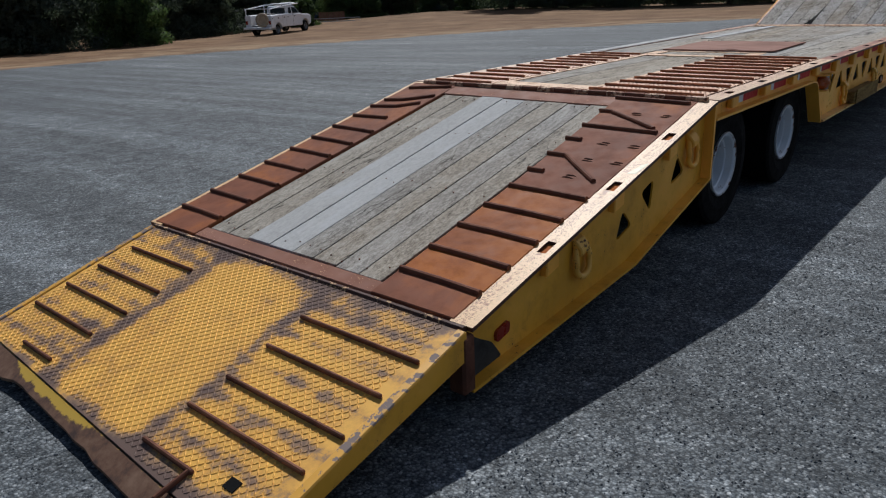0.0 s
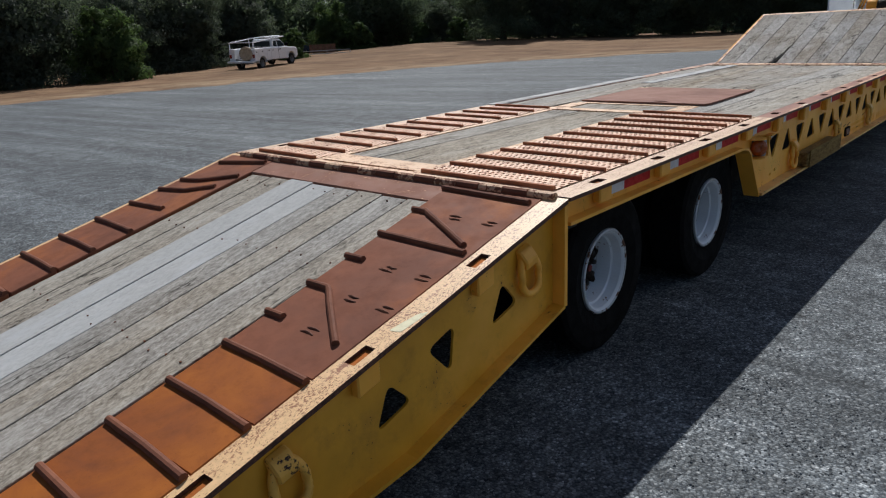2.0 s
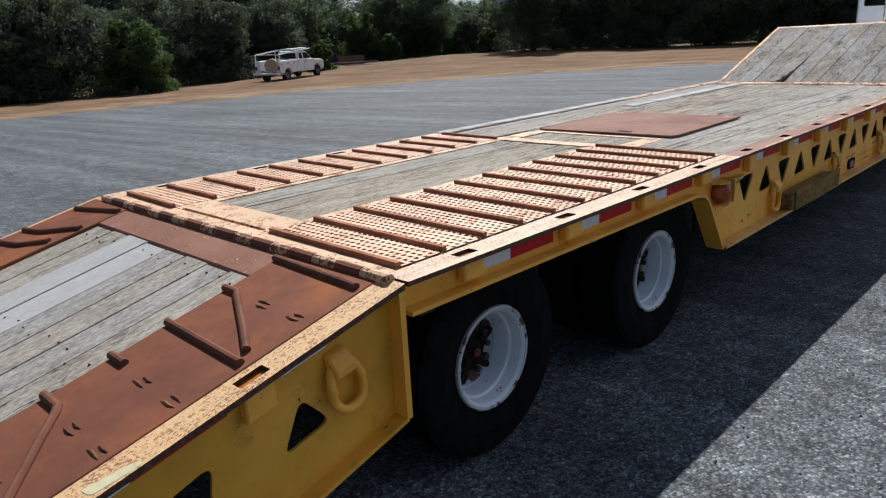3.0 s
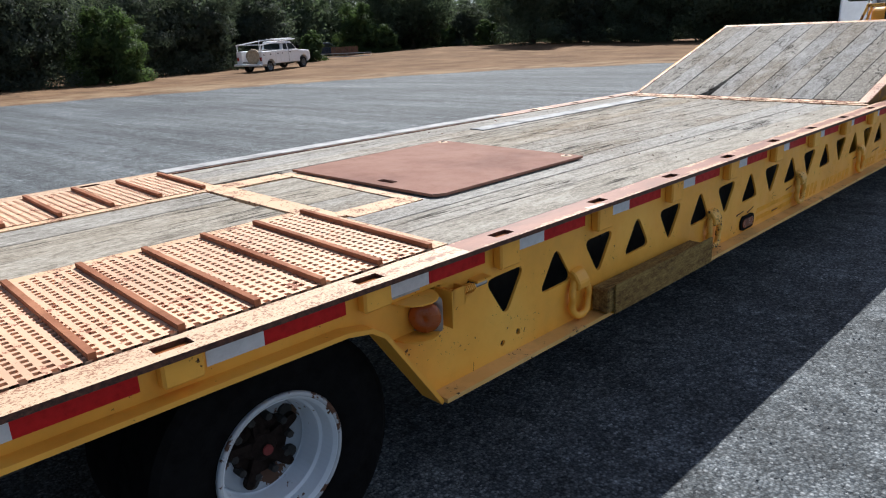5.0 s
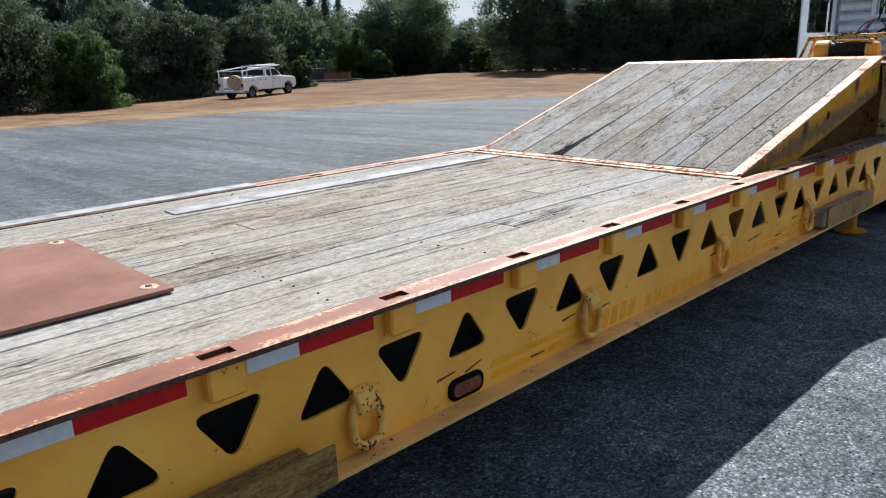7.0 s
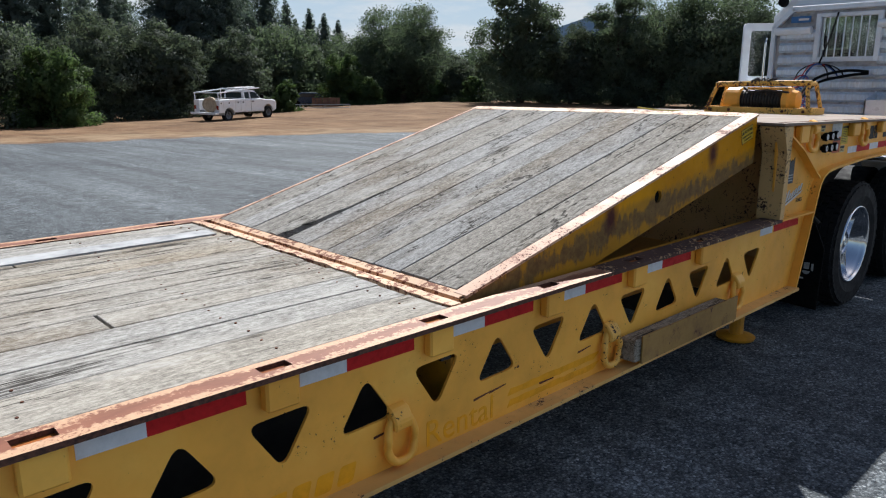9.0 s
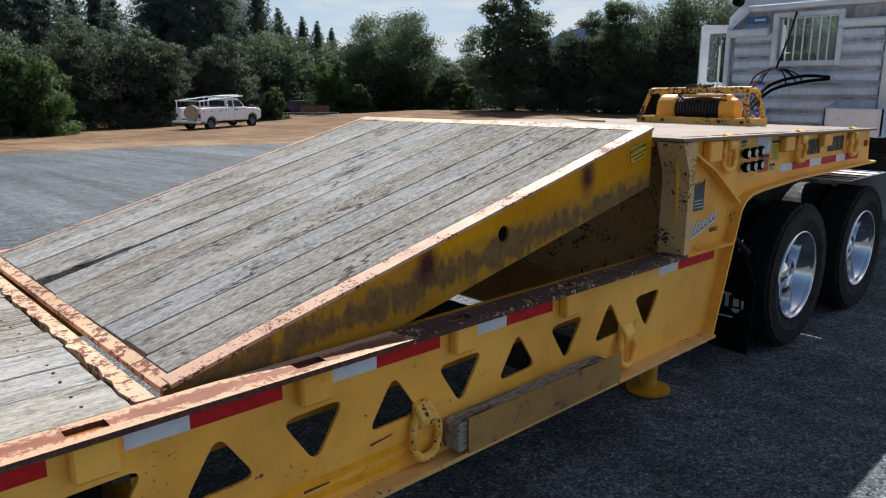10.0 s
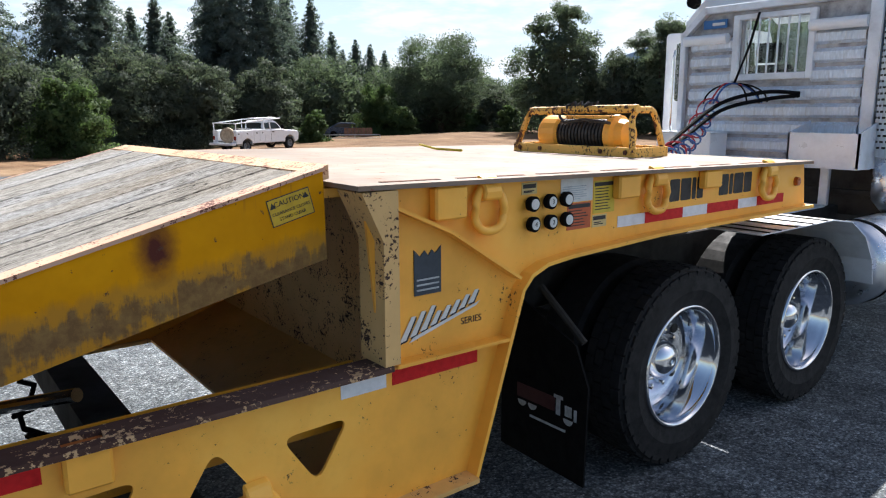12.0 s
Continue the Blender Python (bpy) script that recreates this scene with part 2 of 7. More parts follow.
PAD_BAR = m_rust("brown_pad_bar", (0.12, 0.050, 0.034), (0.16, 0.066, 0.042), (0.21, 0.085, 0.05), 0.5, 2.0, 0.35)
LINER = m_rust("orange_slot_rust", (0.30, 0.09, 0.022), (0.42, 0.13, 0.028), (0.50, 0.18, 0.05), 0.6, 2.0, 0.3)
BAR = m_rust("dark_rust_bar", (0.085, 0.038, 0.027), (0.13, 0.056, 0.037), (0.22, 0.10, 0.06), 0.5, 2.0, 0.4)
ALU = m_plain("bare_aluminium_strip", (0.37, 0.372, 0.372), 0.75, 0.0, 0.2, 7.0, 0.2, 0.2)
BLACK = m_plain("black_rubber", (0.0055, 0.0055, 0.006), 0.85, 0.0, 0.2, 14.0, 0.3, 0.10)
TYRE = m_plain("grey_black_tyre", (0.013, 0.013, 0.014), 0.75, 0.0, 0.2, 14.0, 0.3, 0.25)
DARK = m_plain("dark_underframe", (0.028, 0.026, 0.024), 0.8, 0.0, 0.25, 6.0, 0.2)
def m_ramp_side():
    """Deep yellow plate with a scuffed dark band along its lower edge and two burnt spots."""
    n = Nodes("scuffed_ramp_side")
    v = n.coords(shift=False)
    big = n.noise(v, 2.2, 5, 0.65)
    fine = n.noise(v, 26, 6, 0.7)
    drip = n.noise(n.coords((1, 9, 0.8), False), 3.0, 5, 0.7)
    col = n.ramp(big, (0.35, (0.56, 0.235, 0.0)), (0.6, (0.70, 0.315, 0.001)))
    sep = n.nt.nodes.new("ShaderNodeSeparateXYZ")
    n.nt.links.new(n.tc.outputs["Object"], sep.inputs[0])
    low = n.maths('SUBTRACT', sep.outputs[2], n.maths('ADD', n.maths('MULTIPLY', n.maths('SUBTRACT', sep.outputs[1], 5.28), 0.1517), 0.99))
    d = n.maths('ADD', low, n.maths('MULTIPLY', n.maths('SUBTRACT', drip, 0.5), 0.10))
    col = n.mix(n.ramp(d, (0.075, 0.55), (0.105, 0.0)), col, (0.30, 0.165, 0.035))
    soot = n.maths('ADD', n.maths('MULTIPLY', n.noise(v, 9.0, 6, 0.72), 0.6), n.maths('MULTIPLY', drip, 0.5))
    soot = n.maths('SUBTRACT', soot, n.maths('MULTIPLY', n.maths('ABSOLUTE', low), 2.6))
    col = n.mix(n.ramp(soot, (0.385, 0.0), (0.475, 0.75)), col, n.ramp(fine, (0.4, (0.06, 0.045, 0.038)), (0.62, (0.16, 0.115, 0.06))))
    for y, z in ((6.11, 1.19), (7.09, 1.435)):
        shape = n.nt.nodes.new("ShaderNodeMapping")
        shape.vector_type = 'TEXTURE'
        n.nt.links.new(n.tc.outputs["Object"], shape.inputs[0])
        shape.inputs["Location"].default_value = (1.115, y, z)
        shape.inputs["Scale"].default_value = (1, 0.075, 0.12)
        q = n.nt.nodes.new("ShaderNodeVectorMath")
        q.operation = 'LENGTH'
        n.nt.links.new(shape.outputs[0], q.inputs[0])
        r = n.maths('ADD', q.outputs["Value"], n.maths('MULTIPLY', n.maths('SUBTRACT', fine, 0.5), 0.55))
        col = n.mix(n.ramp(r, (0.25, 0.95), (0.95, 0.0)), col, (0.060, 0.012, 0.018))
    streak = n.ramp(n.noise(n.coords((1, 14, 1.2), False), 4.0, 4, 0.6), (0.60, 0.0), (0.70, 0.55))
    high = n.ramp(low, (0.20, 0.0), (0.30, 1.0))
    col = n.mix(n.maths('MULTIPLY', streak, high), col, (0.20, 0.07, 0.03))
    chip = n.ramp(fine, (0.66, 0.0), (0.68, 0.9))
    col = n.mix(chip, col, (0.09, 0.05, 0.035))
    return n.done(col, n.ramp(fine, (0.3, 0.45), (0.7, 0.65)), 0.0, n.bump(n.noise(v, 5, 3), 0.25, 0.006), 0.1)


RAMP_SIDE = m_ramp_side()
WHITE_RIM = m_paint("white_rim_paint", (0.72, 0.77, 0.83), (0.12, 0.055, 0.025), 0.612, 0.45, 0.18, (0.30, 0.24, 0.18), 34.0)
RUST_RIM = m_paint("rusted_rim_edge", (0.50, 0.53, 0.57), (0.11, 0.05, 0.028), 0.525, 0.7, 0.6, (0.16, 0.09, 0.05), 16.0)
# rust chips on a grey that has the shade of the deep dish mixed in
DISC = m_paint("rusty_shaded_disc", (0.38, 0.42, 0.47), (0.10, 0.05, 0.03), 0.545, 0.55, 0.5, (0.20, 0.14, 0.10), 14.0)
TRAY = m_paint("brown_stained_tray", (0.33, 0.19, 0.048), (0.11, 0.05, 0.03), 0.60, 0.6, 0.9, (0.14, 0.07, 0.04), 30.0)
CHROME = m_plain("polished_aluminium", (0.72, 0.73, 0.76), 0.0, 1.0, 0.05, 6.0)
STEEL = m_plain("grey_steel", (0.32, 0.32, 0.33), 0.45, 0.8, 0.2, 9.0, 0.1)
TAPE_W = m_plain("white_reflective_tape", (0.70, 0.72, 0.76), 0.4, 0.0, 0.06, 30.0)
TAPE_R = m_plain("red_reflective_tape", (0.55, 0.014, 0.016), 0.5, 0.0, 0.10, 30.0, 0.0, 0.2)
WHITE = m_plain("white_car_paint", (0.82, 0.84, 0.87), 0.3, 0.0, 0.05, 3.0)

# ---- mesh tools ----


def thing(name, label, category, loc=(0, 0, 0), group="", kind=""):
    ob = new(name)
    ob.location = loc
    return tagged(ob, label, category, group, kind)


def part(name, bm, material, parent, label="", bevel=0.0, smooth=False):
    if bevel:
        bmesh.ops.bevel(bm, geom=[e for e in bm.edges if e.is_manifold and e.calc_face_angle(0) > 0.6], offset=bevel, segments=1, affect='EDGES')
    me = bpy.data.meshes.new(name)
    bm.normal_update()
    bm.to_mesh(me)
    bm.free()
    if smooth:
        for p in me.polygons:
            p.use_smooth = True
    me.materials.append(material)
    ob = new(name, me)
    if parent is not None:
        ob.parent = parent
    return tagged(ob, label)


def again(ob, name, m, parent=None):
    """Another object on the same mesh."""
    o = new(name, ob.data)
    o.parent = parent or ob.parent
    o.matrix_basis = m
    return o


def box(bm, x0, x1, y0, y1, z0, z1):
    m = Matrix.Translation(((x0 + x1) / 2, (y0 + y1) / 2, (z0 + z1) / 2)) @ Matrix.Diagonal((x1 - x0, y1 - y0, z1 - z0, 1))
    return bmesh.ops.create_cube(bm, size=1, matrix=m)["verts"]


def one_box(x0, x1, y0, y1, z0, z1):
    bm = bmesh.new()
    box(bm, x0, x1, y0, y1, z0, z1)
    return bm


def prism(bm, outline, a, b, axis='x', holes=()):
    """A sheet with an outline in the plane across the axis, from a to b, with holes through it."""
    def at(p, q, s):
        return {'x': (s, p, q), 'y': (p, s, q), 'z': (p, q, s)}[axis]
    loops = [outline, *holes]
    fresh = bmesh.new()
    edges = []
    for loop in loops:
        vs = [fresh.verts.new(at(p, q, a)) for p, q in loop]
        edges += [fresh.edges.new((vs[i - 1], vs[i])) for i in range(len(vs))]
    bmesh.ops.triangle_fill(fresh, use_beauty=True, use_dissolve=False, edges=edges)
    res = bmesh.ops.extrude_face_region(fresh, geom=fresh.faces[:])
    d = Vector(at(0, 0, b - a))
    for v in res["geom"]:
        if isinstance(v, bmesh.types.BMVert):
            v.co += d
    bmesh.ops.recalc_face_normals(fresh, faces=fresh.faces[:])
    me = bpy.data.meshes.new("tmp")
    fresh.to_mesh(me)
    fresh.free()
    bm.from_mesh(me)
    bpy.data.meshes.remove(me)


def rounded(pts, r, seg=4):
    """The outline with rounded corners."""
    out = []
    for i, p in enumerate(pts):
        p, a, b = Vector(p), Vector(pts[i - 1]), Vector(pts[(i + 1) % len(pts)])
        p0, p1 = p + (a - p).normalized() * r, p + (b - p).normalized() * r
        for k in range(seg + 1):
            t = k / seg
            q = p0 * (1 - t) ** 2 + p * 2 * t * (1 - t) + p1 * t * t
            out.append((q.x, q.y))
    return out


def ribbon(bm, path, x0, x1, thick):
    """A bent plate that follows a path in y and z, from x0 to x1."""
    n = len(path)
    up = []
    for i in range(n):
        d = Vector(path[min(i + 1, n - 1)]) - Vector(path[max(i - 1, 0)])
        d = Vector((-d.y, d.x)).normalized() * thick
        up.append((path[i][0] + d.x, path[i][1] + d.y))
    for i in range(n - 1):
        quad = [path[i], path[i + 1], up[i + 1], up[i]]
        a = [bm.verts.new((x0, *p)) for p in quad]
        b = [bm.verts.new((x1, *p)) for p in quad]
        fs = [bm.faces.new(a), bm.faces.new(b[::-1])]
        for k in range(4):
            fs.append(bm.faces.new((a[k - 1], a[k], b[k], b[k - 1])))
        bmesh.ops.recalc_face_normals(bm, faces=fs)


def sweep(bm, pts, r, seg=8, closed=False, radii=None):
    """A round bar along points."""
    pts = [Vector(p) for p in pts]
    n = len(pts)
    rings = []
    ref = Vector((0.13, 0.21, 0.97))
    for i in range(n):
        a = pts[i - 1] if (closed or i > 0) else pts[i]
        b = pts[(i + 1) % n] if (closed or i < n - 1) else pts[i]
        d = (b - a).normalized()
        u = d.cross(ref)
        if u.length < 0.05:
            u = d.cross(Vector((1, 0, 0)))
        u.normalize()
        w = d.cross(u)
        rr = radii[i] if radii else r
        rings.append([bm.verts.new(pts[i] + rr * (math.cos(2 * math.pi * k / seg) * u + math.sin(2 * math.pi * k / seg) * w)) for k in range(seg)])
    for i in range(n if closed else n - 1):
        A, B = rings[i], rings[(i + 1) % n]
        for k in range(seg):
            bm.faces.new((A[k - 1], A[k], B[k], B[k - 1]))
    if not closed:
        bm.faces.new(rings[0])
        bm.faces.new(rings[-1][::-1])
    bmesh.ops.recalc_face_normals(bm, faces=bm.faces[:])


def lathe(bm, profile, seg=32, axis='x', center=(0, 0, 0), closed=True):
    """A turned shape: profile of (along, radius) round the axis."""
    c = Vector(center)
    rings = []
    for a, r in profile:
        ring = []
        for k in range(seg):
            t = 2 * math.pi * k / seg
            p = {'x': (a, r * math.cos(t), r * math.sin(t)), 'y': (r * math.cos(t), a, r * math.sin(t)), 'z': (r * math.cos(t), r * math.sin(t), a)}[axis]
            ring.append(bm.verts.new(c + Vector(p)))
        rings.append(ring)
    fs = []
    for i in range(len(rings) if closed else len(rings) - 1):
        A, B = rings[i], rings[(i + 1) % len(rings)]
        for k in range(seg):
            fs.append(bm.faces.new((A[k - 1], A[k], B[k], B[k - 1])))
    if not closed:
        fs.append(bm.faces.new(rings[0]))
        fs.append(bm.faces.new(rings[-1]))
    bmesh.ops.recalc_face_normals(bm, faces=fs)


def slab(bm, y0, y1, x0, x1, zfun, thick):
    """A board or plate that lies on a sloping deck."""
    c = [(x, y) for x, y in ((x0, y0), (x1, y0), (x1, y1), (x0, y1))]
    lo = [bm.verts.new((x, y, zfun(y) - thick)) for x, y in c]
    hi = [bm.verts.new((x, y, zfun(y))) for x, y in c]
    fs = [bm.faces.new(lo[::-1]), bm.faces.new(hi)]
    for k in range(4):
        fs.append(bm.faces.new((lo[k - 1], lo[k], hi[k], hi[k - 1])))
    bmesh.ops.recalc_face_normals(bm, faces=fs)


def bar_box(bm, p, q, w, h):
    """A square bar between two points, h high."""
    p, q = Vector(p), Vector(q)
    d = (q - p).normalized()
    s = d.cross(Vector((0, 0, 1))).normalized() * w / 2
    u = Vector((0, 0, h))
    a = [bm.verts.new(c) for c in (p - s, p + s, p + s + u, p - s + u)]
    b = [bm.verts.new(c) for c in (q - s, q + s, q + s + u, q - s + u)]
    fs = [bm.faces.new(a[::-1]), bm.faces.new(b)]
    for k in range(4):
        fs.append(bm.faces.new((a[k - 1], a[k], b[k], b[k - 1])))
    bmesh.ops.recalc_face_normals(bm, faces=fs)

# ---- ground ----


def ground_z(x, y):
    z = -0.018 * max(0.0, -x - 2.0)
    z += 0.75 * math.exp(-(((x + 44) / 16) ** 2 + ((y - 50) / 17) ** 2))
    return z


def build_ground():
    n = Nodes("gravel_and_dirt")
    v = n.coords(shift=False)
    cells = n.nt.nodes.new("ShaderNodeTexVoronoi")
    warp = n.nt.nodes.new("ShaderNodeTexNoise")
    n.put(warp.inputs["Vector"], v)
    warp.inputs["Scale"].default_value = 60.0
    warp.inputs["Detail"].default_value = 3.0
    pull = n.nt.nodes.new("ShaderNodeVectorMath")
    pull.operation = 'MULTIPLY_ADD'
    n.nt.links.new(warp.outputs["Color"], pull.inputs[0])
    pull.inputs[1].default_value = (0.008, 0.008, 0.008)
    n.nt.links.new(v, pull.inputs[2])
    n.put(cells.inputs["Vector"], pull.outputs[0])
    cells.inputs["Scale"].default_value = 74.0
    stones = n.ramp(cells.outputs["Color"], (0.08, (0.034, 0.041, 0.049)), (0.46, (0.095, 0.106, 0.114)), (0.80, (0.176, 0.192, 0.202)), (0.96, (0.33, 0.345, 0.355)))
    gap = n.ramp(cells.outputs["Distance"], (0.30, 1.0), (0.72, 0.48))
    stones = n.mix(1.0, stones, gap, 'MULTIPLY')
    stones = n.mix(1.0, stones, n.ramp(n.noise(v, 190.0, 3, 0.8), (0.32, 0.65), (0.5, 1.0), (0.68, 1.4)), 'MULTIPLY')
    stones = n.mix(1.0, stones, n.ramp(n.noise(v, 17.0, 4, 0.7), (0.60, 1.0), (0.68, 0.5)), 'MULTIPLY')
    wide = n.noise(v, 0.22, 6, 0.65)
    stones = n.mix(1.0, stones, n.ramp(wide, (0.33, (0.94, 0.96, 0.98)), (0.7, (1.38, 1.38, 1.36))), 'MULTIPLY')
    tm = n.nt.nodes.new("ShaderNodeMapping")
    n.nt.links.new(n.tc.outputs["Object"], tm.inputs[0])
    tm.inputs["Rotation"].default_value = (0, 0, radians(-38))
    tm.inputs["Scale"].default_value = (0.06, 1.0, 1.0)
    tracks = n.noise(tm.outputs[0], 1.5, 6, 0.65)
    stones = n.mix(1.0, stones, n.ramp(tracks, (0.34, 0.70), (0.5, 1.0), (0.64, 1.35)), 'MULTIPLY')
    stones = n.mix(1.0, stones, n.ramp(n.noise(v, 5.0, 6, 0.75), (0.34, 0.68), (0.5, 1.0), (0.66, 1.4)), 'MULTIPLY')
    lumps = n.nt.nodes.new("ShaderNodeTexVoronoi")
    n.put(lumps.inputs["Vector"], v)
    lumps.inputs["Scale"].default_value = 15.0
    stones = n.mix(0.45, stones, n.mix(1.0, stones, n.ramp(lumps.outputs["Color"], (0.12, 0.45), (0.26, 1.0), (0.7, 1.05), (0.92, 1.7)), 'MULTIPLY'))
    dn = n.noise(v, 0.35, 7, 0.7)
    df = n.noise(v, 5.0, 6, 0.75)
    dirt = n.ramp(dn, (0.35, (0.125, 0.070, 0.036)), (0.5, (0.168, 0.099, 0.053)), (0.68, (0.235, 0.146, 0.082)))
    drag = n.nt.nodes.new("ShaderNodeMapping")
    n.nt.links.new(n.tc.outputs["Object"], drag.inputs[0])
    drag.inputs["Rotation"].default_value = (0, 0, radians(-55))
    drag.inputs["Scale"].default_value = (0.16, 1.0, 1.0)
    ruts = n.noise(drag.outputs[0], 1.1, 7, 0.72, 0.8)
    dirt = n.mix(1.0, dirt, n.ramp(ruts, (0.34, 0.66), (0.5, 1.0), (0.66, 1.22)), 'MULTIPLY')
    dirt = n.mix(n.ramp(df, (0.55, 0.0), (0.72, 0.5)), dirt, (0.31, 0.20, 0.11))
    # the gravel yard is a rough disc; the graded earth lies round it
    sub = n.nt.nodes.new("ShaderNodeVectorMath")
    sub.operation = 'DISTANCE'
    n.nt.links.new(n.tc.outputs["Object"], sub.inputs[0])
    sub.inputs[1].default_value = (3, 3, 0)
    r = n.maths('ADD', sub.outputs["Value"], n.maths('MULTIPLY', n.noise(v, 0.12, 5, 0.7), 7.0))
    rim = n.maths('ADD', n.maths('DIVIDE', r, 100.0), n.maths('MULTIPLY', n.maths('SUBTRACT', n.noise(v, 0.9, 5, 0.7), 0.5), 0.016))
    edge = n.ramp(rim, (0.338, 0.0), (0.345, 1.0))
    sand = n.maths('MULTIPLY', n.ramp(rim, (0.34, 0.0), (0.352, 1.0), (0.372, 0.8), (0.395, 0.0)), n.ramp(n.noise(v, 0.5, 5, 0.7), (0.42, 0.0), (0.58, 0.7)))
    dirt = n.mix(sand, dirt, (0.34, 0.25, 0.155))
    col = n.mix(edge, stones, dirt)
    h = n.mix(edge, n.maths('ADD', n.maths('MULTIPLY', n.ramp(cells.outputs["Color"], (0.0, 0.0), (1.0, 1.0)), 0.7), n.maths('MULTIPLY', n.ramp(cells.outputs["Distance"], (0.0, 1.0), (0.8, 0.0)), 0.5)), n.maths('ADD', n.maths('MULTIPLY', df, 4.0), n.maths('MULTIPLY', ruts, 9.0)))
    b = n.bump(h, 0.5, 0.016)
    mat = n.done(col, n.mix(edge, (0.75, 0.75, 0.75), (0.95, 0.95, 0.95)), 0.0, b, 0.16)
    bm = bmesh.new()
    xs = sorted({*(-1500, -700, -300, -160, 160, 300, 700, 1500), *range(-120, 121, 5)})
    ys = sorted({*(-1500, -700, -300, -120, 180, 300, 700, 1500), *range(-60, 151, 5)})
    rows = [[bm.verts.new((x, y, ground_z(x, y))) for x in xs] for y in ys]
    for j in range(len(ys) - 1):
        for i in range(len(xs) - 1):
            bm.faces.new((rows[j][i], rows[j][i + 1], rows[j + 1][i + 1], rows[j + 1][i]))
    ob = part("ground", bm, mat, None, smooth=True)
    tagged(ob, "grey crushed gravel yard edged by graded brown earth", "ground", kind="structure")


build_ground()


def build_backdrop():
    """Hazy bright sky and blue hills far beyond the wood."""
    n = Nodes("hazy_sky")
    sep = n.nt.nodes.new("ShaderNodeSeparateXYZ")
    n.nt.links.new(n.tc.outputs["Object"], sep.inputs[0])
    col = n.ramp(n.maths('DIVIDE', sep.outputs[2], 260.0), (0.0, (0.80, 0.88, 0.93)), (0.30, (0.66, 0.80, 0.92)), (1.0, (0.40, 0.60, 0.84)))
    cloud = n.ramp(n.noise(n.coords((1, 1, 4), False), 0.008, 7, 0.62), (0.44, 0.0), (0.62, 0.75))
    col = n.mix(cloud, col, (0.92, 0.94, 0.95))
    n.done((0.0, 0.0, 0.0), 1.0)
    n.put(n.bsdf.inputs["Emission Color"], col)
    n.bsdf.inputs["Emission Strength"].default_value = 0.53
    bm = bmesh.new()
    R = 900
    prev = None
    for k in range(61):
        a = radians(-40 + 3 * k)
        x, y = 3 - R * math.sin(a), 3 + R * math.cos(a)
        cur = (bm.verts.new((x, y, -60)), bm.verts.new((x, y, 260)))
        if prev:
            bm.faces.new((prev[0], cur[0], cur[1], prev[1]))
        prev = cur
    ob = part("backdrop", bm, n.mat, None)
    tagged(ob, "hazy pale summer sky beyond the trees", "sky", kind="structure")
    bm = bmesh.new()
    rnd = random.Random(21)
    xs = [k / 60 for k in range(61)]
    front, back = [], []
    for t in xs:
        a = radians(10 + 85 * t)
        h = 38 + 26 * math.sin(t * 9.0) + 14 * math.sin(t * 23 + 1) + rnd.uniform(-3, 3)
        front.append((bm.verts.new((3 - 620 * math.sin(a), 3 + 620 * math.cos(a), -10)), bm.verts.new((3 - 760 * math.sin(a), 3 + 760 * math.cos(a), max(8, h)))))
    for p, q in zip(front, front[1:]):
        bm.faces.new((p[0], q[0], q[1], p[1]))
    # distance haze is put into the hills' base colour
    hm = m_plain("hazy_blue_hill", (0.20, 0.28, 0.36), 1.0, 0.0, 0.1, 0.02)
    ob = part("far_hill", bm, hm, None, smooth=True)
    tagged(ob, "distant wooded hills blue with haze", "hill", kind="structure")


build_backdrop()


def build_stones():
    """Loose crushed stones lying on the yard beside the trailer."""
    n = Nodes("crushed_stone")
    geo = n.nt.nodes.new("ShaderNodeNewGeometry")
    col = n.ramp(geo.outputs["Random Per Island"], (0.05, (0.075, 0.082, 0.088)), (0.5, (0.12, 0.13, 0.137)), (0.85, (0.16, 0.172, 0.18)), (0.98, (0.33, 0.34, 0.345)))
    mat = n.done(col, 0.75, 0.0, None, 0.3)
    rnd = random.Random(77)
    verts, faces = [], []
    ends = ((1, 0, 0), (-1, 0, 0), (0, 1, 0), (0, -1, 0), (0, 0, 1), (0, 0, -1))
    tri = ((0, 2, 4), (2, 1, 4), (1, 3, 4), (3, 0, 4), (2, 0, 5), (1, 2, 5), (3, 1, 5), (0, 3, 5))
    for x0, x1, y0, y1, count, size in ((0.9, 3.9, -7.6, -2.0, 26000, 0.0042), (0.9, 4.6, -2.0, 12.0, 10000, 0.0048), (-2.6, 0.9, -8.2, -6.1, 3000, 0.005)):
        for _ in range(count):
            x, y = rnd.uniform(x0, x1), rnd.uniform(y0, y1)
            s = size * rnd.choice((0.7, 0.85, 1.0, 1.2, 1.6))
            a = rnd.uniform(0, 3.1416)
            ca, sa = math.cos(a), math.sin(a)
            k = len(verts)
            z = ground_z(x, y) + s * 0.25
            for ex, ey, ez in ends:
                px, py, pz = ex * s * rnd.uniform(0.7, 1.4) + ez * s * rnd.uniform(-0.5, 0.5), ey * s * rnd.uniform(0.6, 1.1) + ez * s * rnd.uniform(-0.5, 0.5), ez * s * rnd.uniform(0.5, 0.95)
                verts.append((x + px * ca - py * sa, y + px * sa + py * ca, z + pz))
            faces += [(k + p, k + q, k + r) for p, q, r in tri]
    me = bpy.data.meshes.new("gravel")
    me.from_pydata(verts, [], faces)
    me.materials.append(mat)
    tagged(new("gravel", me), "loose grey crushed stones scattered on the yard", "gravel", kind="stuff")


build_stones()

